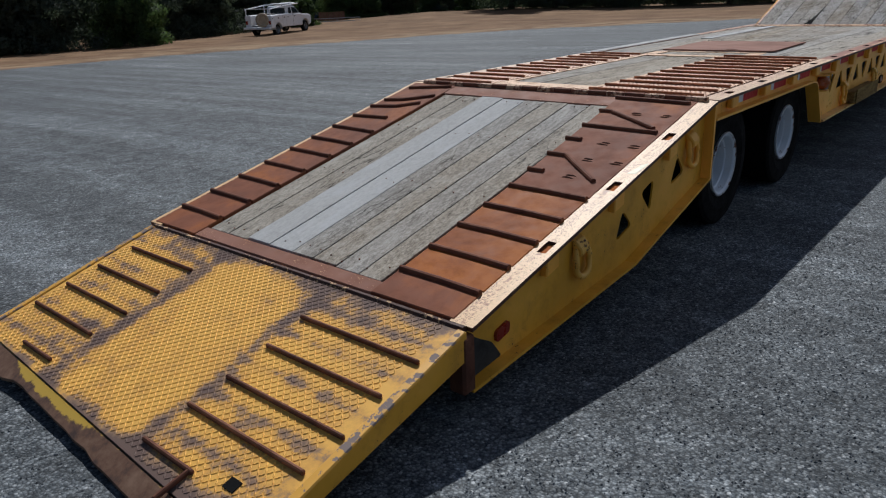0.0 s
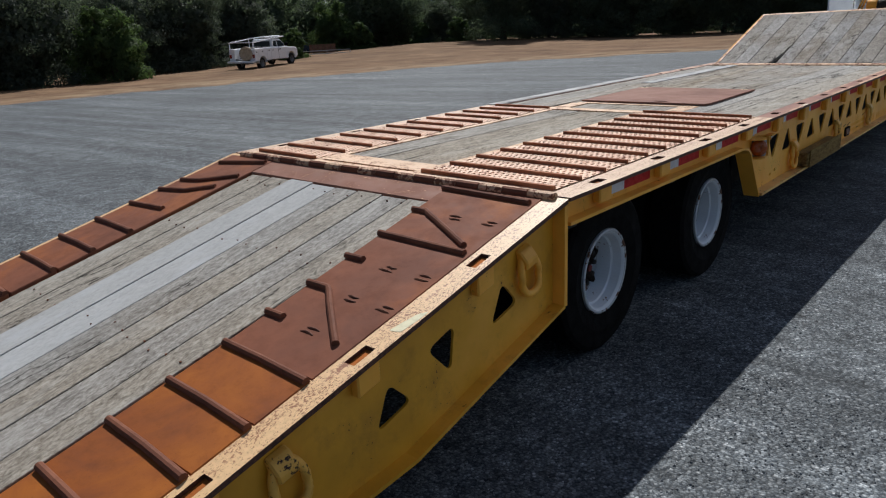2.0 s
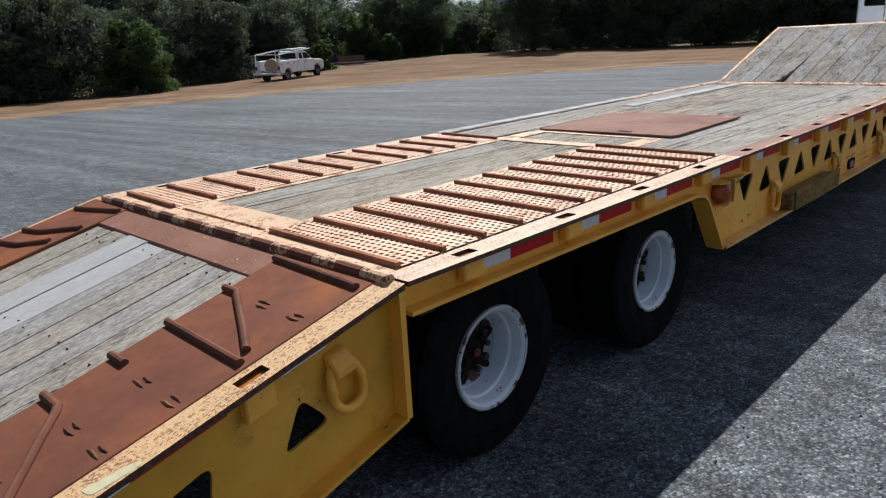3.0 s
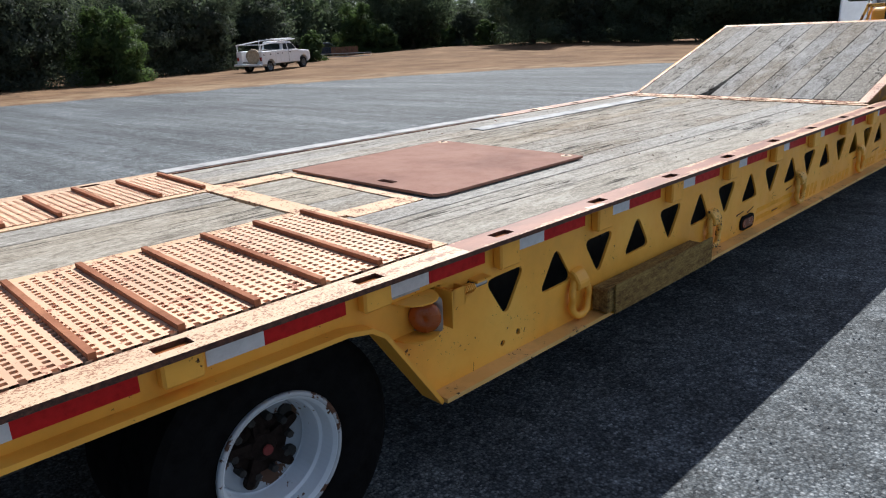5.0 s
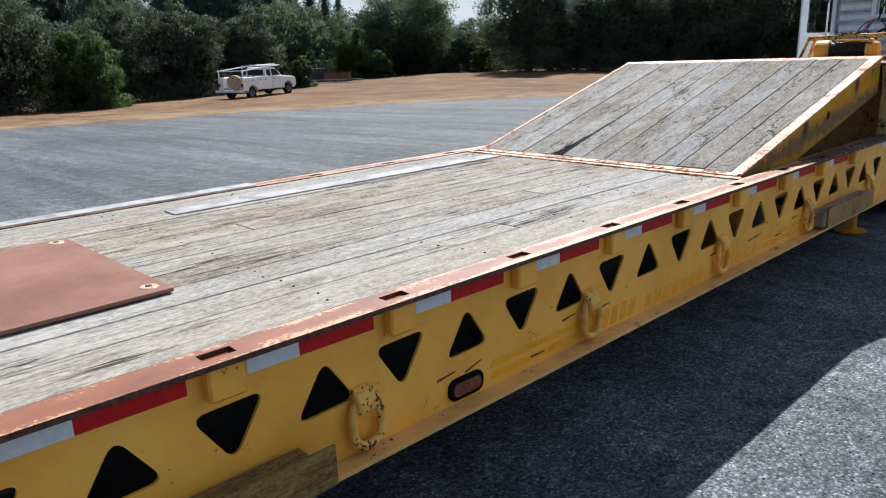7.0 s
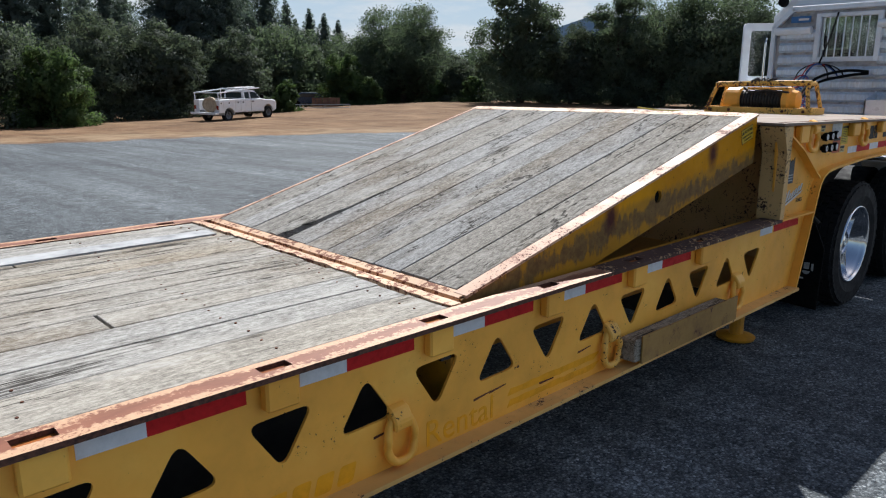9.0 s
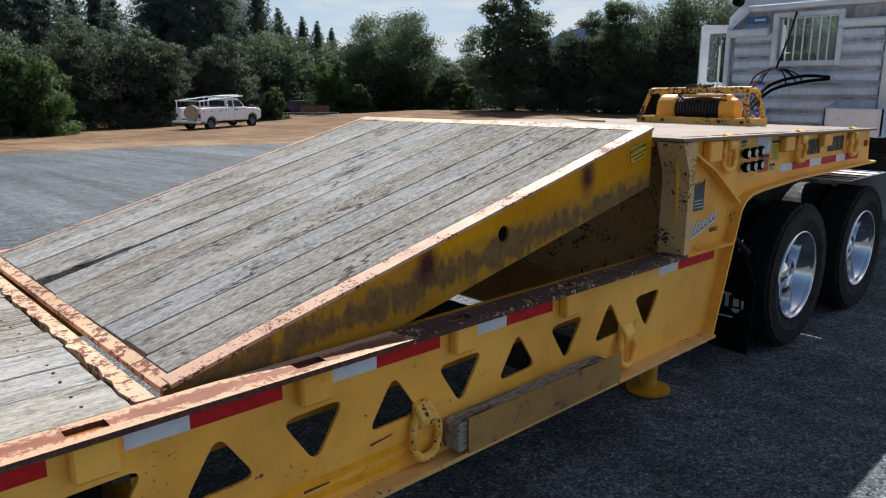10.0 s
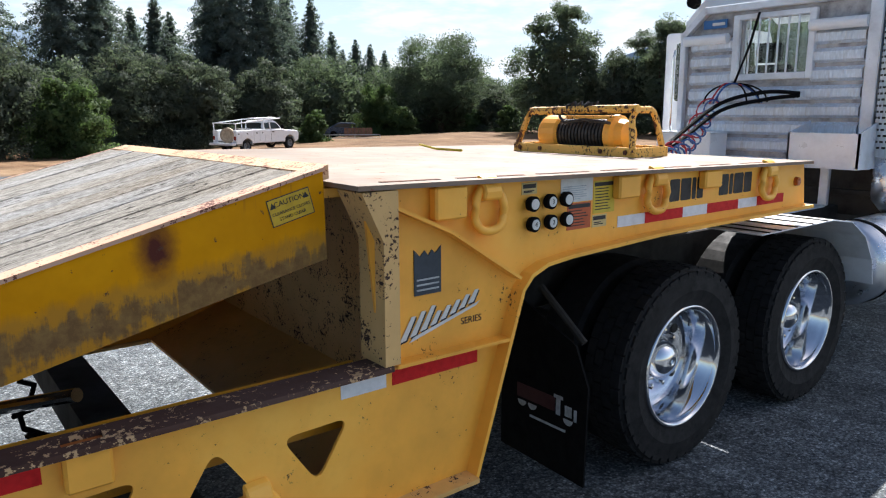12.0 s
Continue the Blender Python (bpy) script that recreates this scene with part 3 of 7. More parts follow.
# ---- the lowboy trailer ----
DECK = 0.985          # height of the deck
HALF = 1.28           # half its width
KNEE = -2.76          # where the tail begins to slope
TAIL = -5.26          # rear end of the tail
PITCH = 0.66          # spacing of the stake pockets
trailer = thing("lowboy_trailer", "long yellow lowboy trailer with worn grey plank deck", "trailer")


def tail_z(y):
    return DECK + 0.232 * (y - KNEE)


def flap_z(y):
    return tail_z(TAIL) + 0.29 * (y - TAIL)


def ramp_z(y):
    return 0.992 + (1.632 - 0.992) / (7.60 - 5.10) * (y - 5.10)


def neck_z(y):
    return 1.587 - 0.0195 * (y - 7.67)


def tri_down(c, z=0.825, w=0.121, h=0.192):
    return rounded([(c - w, z - 0.006), (c, z - h), (c + w, z)], 0.052, 6)


def tri_up(c, z=0.848, w=0.119, h=0.182):
    return rounded([(c, z), (c - w, z - h - 0.004), (c + w, z - h + 0.004)], 0.052, 6)


def build_rails():
    low = [(-0.155, 0.47), (8.145, 0.47), (8.355, 1.15), (8.405, 1.205), (8.49, 1.238), (8.63, 1.252), (9.2, 1.276), (10.62, 1.285)]
    web = low + [(10.58, neck_z(10.58) - 0.018), (7.70, neck_z(7.7) - 0.018), (7.76, 0.967), (-2.74, 0.967), (-2.74, 0.868), (-0.56, 0.858), (-0.46, 0.84), (-0.40, 0.80)]
    holes = [tri_down(0.259 + 0.659 * k) for k in range(12)] + [tri_up(0.594 + 0.6585 * k) for k in range(11)]
    holes += [[(y + 0.014 * math.cos(a), z + 0.014 * math.sin(a)) for a in [k * math.pi / 4 for k in range(8)]] for y, z in ((0.238, 0.527), (0.335, 0.545))]
    under = [(8.125, 0.452), (8.355, 1.15), (8.405, 1.205), (8.49, 1.238), (8.63, 1.252), (9.2, 1.276), (10.62, 1.285)]
    arch = [(-2.74, 0.868), (-0.56, 0.858), (-0.46, 0.84), (-0.40, 0.80), (-0.155, 0.452)]
    slots = [0.90 + PITCH * k for k in range(-5, 10)]
    for side in (1, -1):
        def X(a, b):
            return (a, b) if side > 0 else (-b, -a)
        bm = bmesh.new()
        prism(bm, web, *X(1.205, 1.217), holes=holes)
        part("side_web", bm, YELLOW, trailer, "yellow side web with triangular cut-outs")
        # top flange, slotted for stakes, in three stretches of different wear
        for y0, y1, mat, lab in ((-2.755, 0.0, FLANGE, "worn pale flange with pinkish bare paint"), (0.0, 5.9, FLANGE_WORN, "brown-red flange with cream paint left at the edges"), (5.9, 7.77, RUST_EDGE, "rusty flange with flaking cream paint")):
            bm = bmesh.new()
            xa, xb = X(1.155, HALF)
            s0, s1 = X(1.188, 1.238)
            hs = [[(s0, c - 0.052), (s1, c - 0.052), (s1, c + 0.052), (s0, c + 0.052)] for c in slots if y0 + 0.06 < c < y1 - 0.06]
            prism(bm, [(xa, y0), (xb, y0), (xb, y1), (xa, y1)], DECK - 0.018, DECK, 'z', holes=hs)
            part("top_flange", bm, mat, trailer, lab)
        bm = bmesh.new()
        ribbon(bm, [(-0.16, 0.452), (8.13, 0.452)], *X(1.17, 1.295), 0.018)
        part("bottom_flange", bm, DUSTY, trailer)
        bm = bmesh.new()
        ribbon(bm, under, *X(1.12, 1.275), -0.016)
        part("neck_flange", bm, YELLOW, trailer)
        bm = bmesh.new()
        ribbon(bm, arch, *X(1.168, 1.275), -0.016)
        part("wheel_arch_flange", bm, YELLOW, trailer)
        for c in slots:
            bm = bmesh.new()
            z0 = 0.858 if c > -0.3 else 0.888
            bx = X(1.217, 1.262)
            box(bm, *bx, c - 0.055, c + 0.062, z0, DECK - 0.018)
            part("stake_pocket", bm, YELLOW, trailer, bevel=0.008)
            part("slot_liner", one_box(*X(1.18, 1.246), c - 0.058, c + 0.058, DECK - 0.0175, DECK - 0.0145), PAD_ORANGE, trailer, "brown rust inside a stake slot")
        # reflective tape along the upper web
        for c in slots[:-1] if side > 0 else ():
            for y0, y1, mat in ((c + 0.085, c + 0.265, TAPE_W), (c + 0.265, c + 0.56, TAPE_R)):
                part("reflective_tape", one_box(1.217, 1.2195, y0, y1, 0.893, 0.945), mat, trailer)
        for y0, y1, mat in ((-3.24, -3.07, TAPE_W), (-3.72, -3.43, TAPE_R), (-3.90, -3.725, TAPE_W), (-4.37, -4.07, TAPE_R)) if side > 0 else ():
            bm = bmesh.new()
            slab(bm, y0, y1, 1.217, 1.2195, lambda y: tail_z(y) - 0.022, 0.045)
            part("reflective_tape", bm, mat, trailer)
        # tail side
        tw = [(TAIL, 0.12), (-3.80, 0.228), (-2.79, 0.492), (-2.765, tail_z(-2.765) - 0.02), (TAIL, tail_z(TAIL) - 0.02)]
        th = [rounded([(-3.865, 0.54), (-3.935, 0.375), (-3.75, 0.425)], 0.045, 6), rounded([(-3.495, 0.635), (-3.655, 0.585), (-3.525, 0.445)], 0.045, 6), rounded([(-3.185, 0.71), (-3.265, 0.54), (-3.075, 0.59)], 0.045, 6)]
        bm = bmesh.new()
        prism(bm, tw, *X(1.205, 1.217), holes=th if side > 0 else [])
        part("tail_web", bm, YELLOW_DIRTY, trailer, "yellow tail side web with three cut-outs")
        bm = bmesh.new()
        ribbon(bm, [(TAIL, 0.105), (-3.80, 0.212), (-2.79, 0.477)], *X(1.15, HALF), 0.016)
        part("tail_bottom_flange", bm, YELLOW_DIRTY, trailer)
        part("tail_end_plate", one_box(*X(1.10, HALF), -2.80, -2.775, 0.485, tail_z(-2.8) - 0.02), YELLOW, trailer)
        bm = bmesh.new()
        ts = (-4.625, -3.985, -3.34)
        xa, xb = X(1.158, HALF)
        s0, s1 = X(1.198, 1.246)
        prism(bm, [(xa, TAIL), (xb, TAIL), (xb, -2.77), (xa, -2.77)], -0.02, 0.0, 'z', holes=[[(s0, c - 0.05), (s1, c - 0.05), (s1, c + 0.05), (s0, c + 0.05)] for c in ts])
        for v in bm.verts:
            v.co.z += tail_z(v.co.y)
        part("tail_flange", bm, TAIL_FLANGE, trailer, "worn pale tail flange with chipped paint")
        for c in ts:
            bm = bmesh.new()
            vs = box(bm, *X(1.217, 1.258), c - 0.05, c + 0.055, -0.12, -0.02)
            for v in vs:
                v.co.z += tail_z(v.co.y)
            part("stake_pocket", bm, YELLOW, trailer, bevel=0.006)
            bm = bmesh.new()
            slab(bm, c - 0.056, c + 0.056, *X(1.19, 1.25), lambda y: tail_z(y) - 0.0155, 0.003)
            part("slot_liner", bm, LINER, trailer, "orange rust inside a stake slot")
    # neck: top plate, diagonal rib, shelf, vertical stiffener
    bm = bmesh.new()
    prism(bm, [(-1.28, 7.648), (1.28, 7.648), (1.26, 10.60), (-1.26, 10.60)], -0.016, 0.0, 'z')
    for v in bm.verts:
        v.co.z += neck_z(v.co.y)
    part("neck_deck", bm, m_paint("sunlit_neck_deck", (0.215, 0.160, 0.118), (0.18, 0.08, 0.045), 0.60, 0.7, 0.4, (0.34, 0.19, 0.11), 26.0), trailer, "pale worn checker-plate gooseneck deck")
    part("neck_front_beam", one_box(-1.2, 1.2, 10.52, 10.60, 1.29, 1.515), YELLOW, trailer)
    part("neck_rear_wall", one_box(-1.2, 1.2, 8.13, 8.16, 0.43, 1.55), DUSTY_SPECK, trailer, "spattered yellow rear wall of the gooseneck")
    for sx in (1, -1):
        bm = bmesh.new()
        prism(bm, [(7.664, 1.565), (7.742, 1.40), (7.740, 0.985), (7.80, 0.985), (7.80, 1.565)], 1.12 if sx > 0 else -1.272, 1.272 if sx > 0 else -1.12)
        part("neck_post", bm, DUSTY_SPECK, trailer, "yellow neck post spattered with chips")
        bm = bmesh.new()
        ribbon(bm, [(7.70, 1.545), (8.02, 1.40), (8.35, 1.19)], *((1.217, 1.27) if sx > 0 else (-1.27, -1.217)), 0.012)
        part("diagonal_rib", bm, YELLOW, trailer)
        bm = bmesh.new()
        ribbon(bm, [(7.79, 0.968), (8.30, 0.962)], *((1.217, 1.272) if sx > 0 else (-1.272, -1.217)), 0.012)
        part("neck_shelf", bm, YELLOW, trailer)


build_rails()


def board(name, x0, x1, y0, y1, zfun, mat, thick=0.045, gap=0.003, parent=None, label=""):
    """One plank with softened, slightly uneven ends."""
    bm = bmesh.new()
    dy = random.uniform(-0.008, 0.008)
    dz = random.uniform(-0.0035, 0.001)
    slab(bm, y0 + dy, y1 + random.uniform(-0.008, 0.008), x0 + gap, x1 - gap, lambda y: zfun(y) + dz, thick)
    return part(name, bm, mat, parent or trailer, label, bevel=0.0022)


def build_decks():
    random.seed(4)
    flat = lambda y: DECK - 0.002
    # planks of the main deck
    edges = [-1.15, -1.045, -0.85, -0.66, -0.46, -0.27, -0.07, 0.125, 0.32, 0.51, 0.71, 0.90, 1.147]
    for i in range(len(edges) - 1):
        x0, x1 = edges[i], edges[i + 1]
        mat = WOOD if i < 2 or i > 8 else WOOD_WORN
        cuts = [0.02 if x1 < -0.5 or x0 > 0.5 else 0.44]
        if i in (2, 5, 8, 10):
            cuts.append(random.uniform(2.0, 4.1))
        cuts.append(5.0)
        for a, b in zip(cuts, cuts[1:]):
            board("deck_board", x0, x1, a + 0.0012, b - 0.0012, flat, mat)
    # bare metal strips along the far edge
    part("metal_strip", one_box(-1.292, -1.168, 0.0, 3.05, DECK + 0.0005, DECK + 0.007), ALU, trailer, "bare grey aluminium edge strip")
    part("metal_strip", one_box(-0.86, -0.72, 2.3, 4.95, DECK - 0.004, DECK + 0.005), ALU, trailer, "bare grey aluminium patch strip")
    # short boards between the gratings and under the cover plate
    for x0, x1 in ((-0.44, -0.14), (-0.14, 0.17), (0.17, 0.44)):
        board("deck_board", x0, x1, 0.06, 0.60, flat, WOOD_WORN)
    part("deck_crossbar", one_box(-0.60, 0.50, -0.08, 0.045, DECK - 0.03, DECK + 0.003), FRAME, trailer, "tan worn steel crossbar")
    part("deck_crossbar", one_box(-0.56, 0.55, 0.40, 0.46, DECK - 0.03, DECK + 0.0015), FRAME, trailer)
    for x in (-0.53, 0.48):
        part("deck_crossbar", one_box(x - 0.07, x + 0.07, 0.05, 0.40, DECK - 0.03, DECK), FRAME, trailer)
    # planks between the gratings over the wheels
    ed = [-0.50, -0.25, 0.0, 0.26]
    for a, b in zip(ed, ed[1:]):
        board("deck_board", a, b, -2.45, -0.09, flat, WOOD_WORN)
    part("deck_crossbar", one_box(-0.56, 0.30, -2.64, -2.46, DECK - 0.03, DECK + 0.002), FRAME, trailer)
    part("deck_rear_sill", one_box(-1.155, 1.155, -2.75, -2.665, DECK - 0.05, DECK + 0.001), FRAME, trailer, "worn steel sill above the tail hinge")
    for x in (0.28, -0.53):
        part("deck_rail", one_box(x - 0.028, x + 0.028, -2.66, -0.085, DECK - 0.03, DECK + 0.001), FRAME, trailer)
    # tail planks
    te = [-0.77, -0.59, -0.41, -0.02, 0.15, 0.33, 0.50, 0.655]
    for i, (a, b) in enumerate(zip(te, te[1:])):
        if i == 2:
            mid = (a + b) / 2
            for p, q in ((a, mid), (mid, b)):
                board("tail_board", p, q, -5.15, -2.98, lambda y: tail_z(y) + 0.002, WOOD_PALE, parent=trailer, label="smooth pale grey tail plank", gap=0.0015)
        else:
            board("tail_board", a, b, -5.15, -2.98, lambda y: tail_z(y) - 0.001, WOOD)
    bm = bmesh.new()
    slab(bm, -5.25, -5.155, -0.80, 0.68, tail_z, 0.05)
    part("tail_sill", bm, SILL, trailer, "brown steel sill", bevel=0.006)
    bm = bmesh.new()
    slab(bm, -2.97, -2.80, -0.84, 0.66, tail_z, 0.05)
    part("tail_sill", bm, SILL, trailer, bevel=0.006)
    # ramp up to the neck
    re = [-1.06, -0.85, -0.66, -0.47, -0.28, -0.09, 0.10, 0.29, 0.48, 0.67, 0.86, 1.045]
    for a, b in zip(re, re[1:]):
        if a == -0.47:
            # split board: a jagged wedge is missing beside the seam
            bm = bmesh.new()
            prism(bm, [(a + 0.002, 5.15), (-0.385, 5.143), (-0.378, 5.19), (-0.352, 5.23), (-0.356, 5.30), (-0.330, 5.37), (-0.326, 5.50), (-0.306, 5.58), (-0.300, 5.80), (-0.288, 5.92), (b - 0.002, 6.25), (b - 0.002, 7.56), (a + 0.002, 7.56)], -0.045, 0.0, 'z')
            for v in bm.verts:
                v.co.z += ramp_z(v.co.y) + 0.003
            part("ramp_board", bm, WOOD_RAMP, trailer, "split grey ramp board")
        else:
            board("ramp_board", a, b, 5.145, 7.56, lambda y: ramp_z(y) + 0.004, WOOD_RAMP)
    for sx in (1, -1):
        bm = bmesh.new()
        hole = [(6.53 + 0.034 * math.cos(k * math.pi / 6), 1.245 + 0.034 * math.sin(k * math.pi / 6)) for k in range(12)]
        prism(bm, [(5.10, 0.90), (5.50, 0.865), (6.40, 1.068), (7.62, 1.342), (7.615, ramp_z(7.615) - 0.012), (5.10, ramp_z(5.1) - 0.008)], *((1.10, 1.115) if sx > 0 else (-1.115, -1.10)), holes=[hole])
        part("ramp_side", bm, RAMP_SIDE, trailer, "scuffed deep yellow ramp side plate with a round hole")
        # black plug added behind the hole to stand for the shade inside it
        bm = bmesh.new()
        lathe(bm, [(1.06, 0.0001), (1.06, 0.040), (1.099, 0.040), (1.099, 0.0001)] if sx > 0 else [(-1.099, 0.0001), (-1.099, 0.040), (-1.06, 0.040), (-1.06, 0.0001)], 16, 'x', (0, 6.53, 1.245))
        part("ramp_socket", bm, BLACK, trailer, "black plug added as the shade inside the round hole")
        bm = bmesh.new()
        slab(bm, 5.12, 7.62, *((1.048, 1.122) if sx > 0 else (-1.086, -1.064)), lambda y: ramp_z(y) + 0.002, 0.012)
        part("ramp_edge", bm, RAMP_EDGE, trailer, "worn pinkish edge strip")
    bm = bmesh.new()
    slab(bm, 5.095, 5.14, -1.10, 1.10, ramp_z, 0.02)
    part("ramp_hinge_bar", bm, HINGE, trailer)
    bm = bmesh.new()
    slab(bm, 7.57, 7.645, -1.10, 1.10, ramp_z, 0.045)
    part("ramp_top_bar", bm, FRAME, trailer)
    bm = bmesh.new()
    rag = random.Random(31)
    jag = [(-1.15 + 2.3 * k / 46, 5.006 + rag.uniform(-0.008, 0.014)) for k in range(47)]
    prism(bm, jag + [(1.15, 5.062), (-1.15, 5.062)], DECK - 0.03, DECK + 0.004, 'z')
    part("deck_hinge_bar", bm, HINGE, trailer, "rusty hinge bar with flaking cream paint")
    # cover plate on the deck
    bm = bmesh.new()
    prism(bm, [(-0.55, 0.47), (0.57, 0.50), (0.60, 0.56), (0.575, 1.72), (-0.57, 1.70)], DECK + 0.004, DECK + 0.018, 'z', holes=[rounded([(0.10, 0.55), (0.22, 0.55), (0.22, 0.60), (0.10, 0.60)], 0.02)])
    part("cover_plate", bm, PLATE, trailer, "flat red-brown steel cover plate", bevel=0.0)


build_decks()


def build_pads():
    # rusty pads with bars on the tail
    for side, xi, xo in ((1, 0.675, 1.17), (-1, -1.245, -0.80)):
        ys = [-5.25, -5.045, -4.83, -4.605, -4.385, -4.155]
        for k, (a, b) in enumerate(zip(ys, ys[1:])):
            bm = bmesh.new()
            slab(bm, a + 0.004, b - 0.004, xi, xo, lambda y: tail_z(y) + 0.004, 0.03)
            part("tail_pad", bm, PAD_ORANGE if side > 0 and k > 0 else PAD, trailer, "orange rusted steel pad" if side > 0 and k > 0 else "brown steel pad", bevel=0.004)
        bm = bmesh.new()
        slab(bm, -4.151, -2.80, xi, xo, lambda y: tail_z(y) + 0.004, 0.03)
        for v in bm.verts:
            if side > 0 and v.co.x < 0.8:
                v.co.x -= 0.05 * (v.co.y + 4.151) / 1.351
        part("tail_pad", bm, PAD, trailer, "brown steel pad", bevel=0.004)
        bars = [-5.045, -4.83, -4.605, -4.385, -4.155]
        if side < 0:
            bars += [-3.95, -3.74]
        for y in bars:
            bm = bmesh.new()
            sweep(bm, [(xi + 0.004, y, tail_z(y) + 0.009), ((xi + xo) / 2, y - 0.004, tail_z(y - 0.004) + 0.008), (xo - 0.004, y - 0.016, tail_z(y - 0.016) + 0.008)], 0.0155, 10)
            part("grip_bar", bm, PAD_BAR, trailer, "rusty round grip bar")
        loose = ([((0.655, -3.735), (0.775, -3.735), (0.80, -3.75), (0.885, -3.82), (1.10, -3.985)), ((0.64, -3.31), (1.14, -3.325)), ((0.63, -3.075), (0.715, -3.075), (0.74, -3.09), (0.965, -3.205), (1.095, -3.275)), ((0.662, -3.95), (0.765, -3.95)), ((0.645, -3.515), (0.75, -3.515)), ((0.622, -2.845), (1.14, -2.865))] if side > 0 else
                 [((-1.24, -3.53), (-0.9, -3.51)), ((-1.24, -3.34), (-1.0, -3.30), (-0.84, -3.20)), ((-1.22, -3.2), (-1.05, -3.17), (-0.82, -3.05)), ((-1.2, -2.93), (-0.82, -2.85))])
        for pts in loose:
            bm = bmesh.new()
            sweep(bm, [(x, y, tail_z(y) + 0.009) for x, y in pts], 0.015, 10)
            part("grip_bar", bm, PAD_BAR, trailer, "bent rusty grip bar")
        if side > 0:
            # pairs of torn weld beads where bars have broken away
            tear = random.Random(17)
            for x, y in ((0.89, -3.08), (1.08, -3.08), (0.91, -3.53), (1.095, -3.53), (0.925, -3.75), (1.11, -3.75), (0.94, -3.965)):
                for d in (-0.0125, 0.0125):
                    bm = bmesh.new()
                    h = tear.uniform(0.026, 0.036)
                    sx = x + tear.uniform(-0.008, 0.008)
                    pts = [(sx + h * k, y + d + tear.uniform(-0.003, 0.003)) for k in (-1, -0.4, 0.3, 1)]
                    sweep(bm, [(p, q, tail_z(q) + 0.004) for p, q in pts], 0.006, 6, radii=[0.003, 0.0065, 0.006, 0.003])
                    part("weld_bead", bm, BAR, trailer)
    # perforated gratings over the wheels
    for xi, xo in ((0.31, 1.145), (-1.145, -0.56)):
        verts, faces = [], []
        y0, y1, z = -2.655, -0.06, DECK + 0.004
        nx, ny = round((xo - xi) / 0.034), round((y1 - y0) / 0.037)
        for j in range(ny):
            for i in range(nx):
                ax, bx = xi + (xo - xi) * i / nx, xi + (xo - xi) * (i + 1) / nx
                ay, by = y0 + (y1 - y0) * j / ny, y0 + (y1 - y0) * (j + 1) / ny
                mx, my = 0.0068, 0.0092
                sk = 0.007 if j % 2 else -0.007
                o = [(ax, ay), (bx, ay), (bx, by), (ax, by)]
                q = [(ax + mx + sk, ay + my), (bx - mx + sk, ay + my), (bx - mx + sk, by - my), (ax + mx + sk, by - my)]
                n = len(verts)
                verts += [(x, y, z) for x, y in o] + [(x, y, z) for x, y in q] + [(x, y, z - 0.03) for x, y in q]
                for k in range(4):
                    m = (k + 1) % 4
                    faces += [(n + k, n + m, n + 4 + m, n + 4 + k), (n + 4 + k, n + 4 + m, n + 8 + m, n + 8 + k)]
        me = bpy.data.meshes.new("grating")
        me.from_pydata(verts, [], faces)
        me.materials.append(GRATE)
        ob = new("grating", me)
        ob.parent = trailer
        tagged(ob, "rust-pink perforated grating over the wheels")
        part("deck_crossbar", one_box(xi, xo, -0.052, 0.016, DECK - 0.03, DECK + 0.001), FRAME, trailer)
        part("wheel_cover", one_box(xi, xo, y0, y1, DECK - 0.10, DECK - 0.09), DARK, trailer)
        for y in [-2.66 + 0.2364 * k for k in range(12)]:
            bm = bmesh.new()
            bar_box(bm, (xi, y + 0.005, DECK - 0.002), (xo, y - 0.012, DECK - 0.002), 0.021, 0.024)
            part("grip_bar", bm, GRATE_BAR, trailer)


build_pads()


def flap_front(x):
    """Front edge of the flap plate, which lies a little askew."""
    return -6.305 - 0.04 * (x + 1.0)


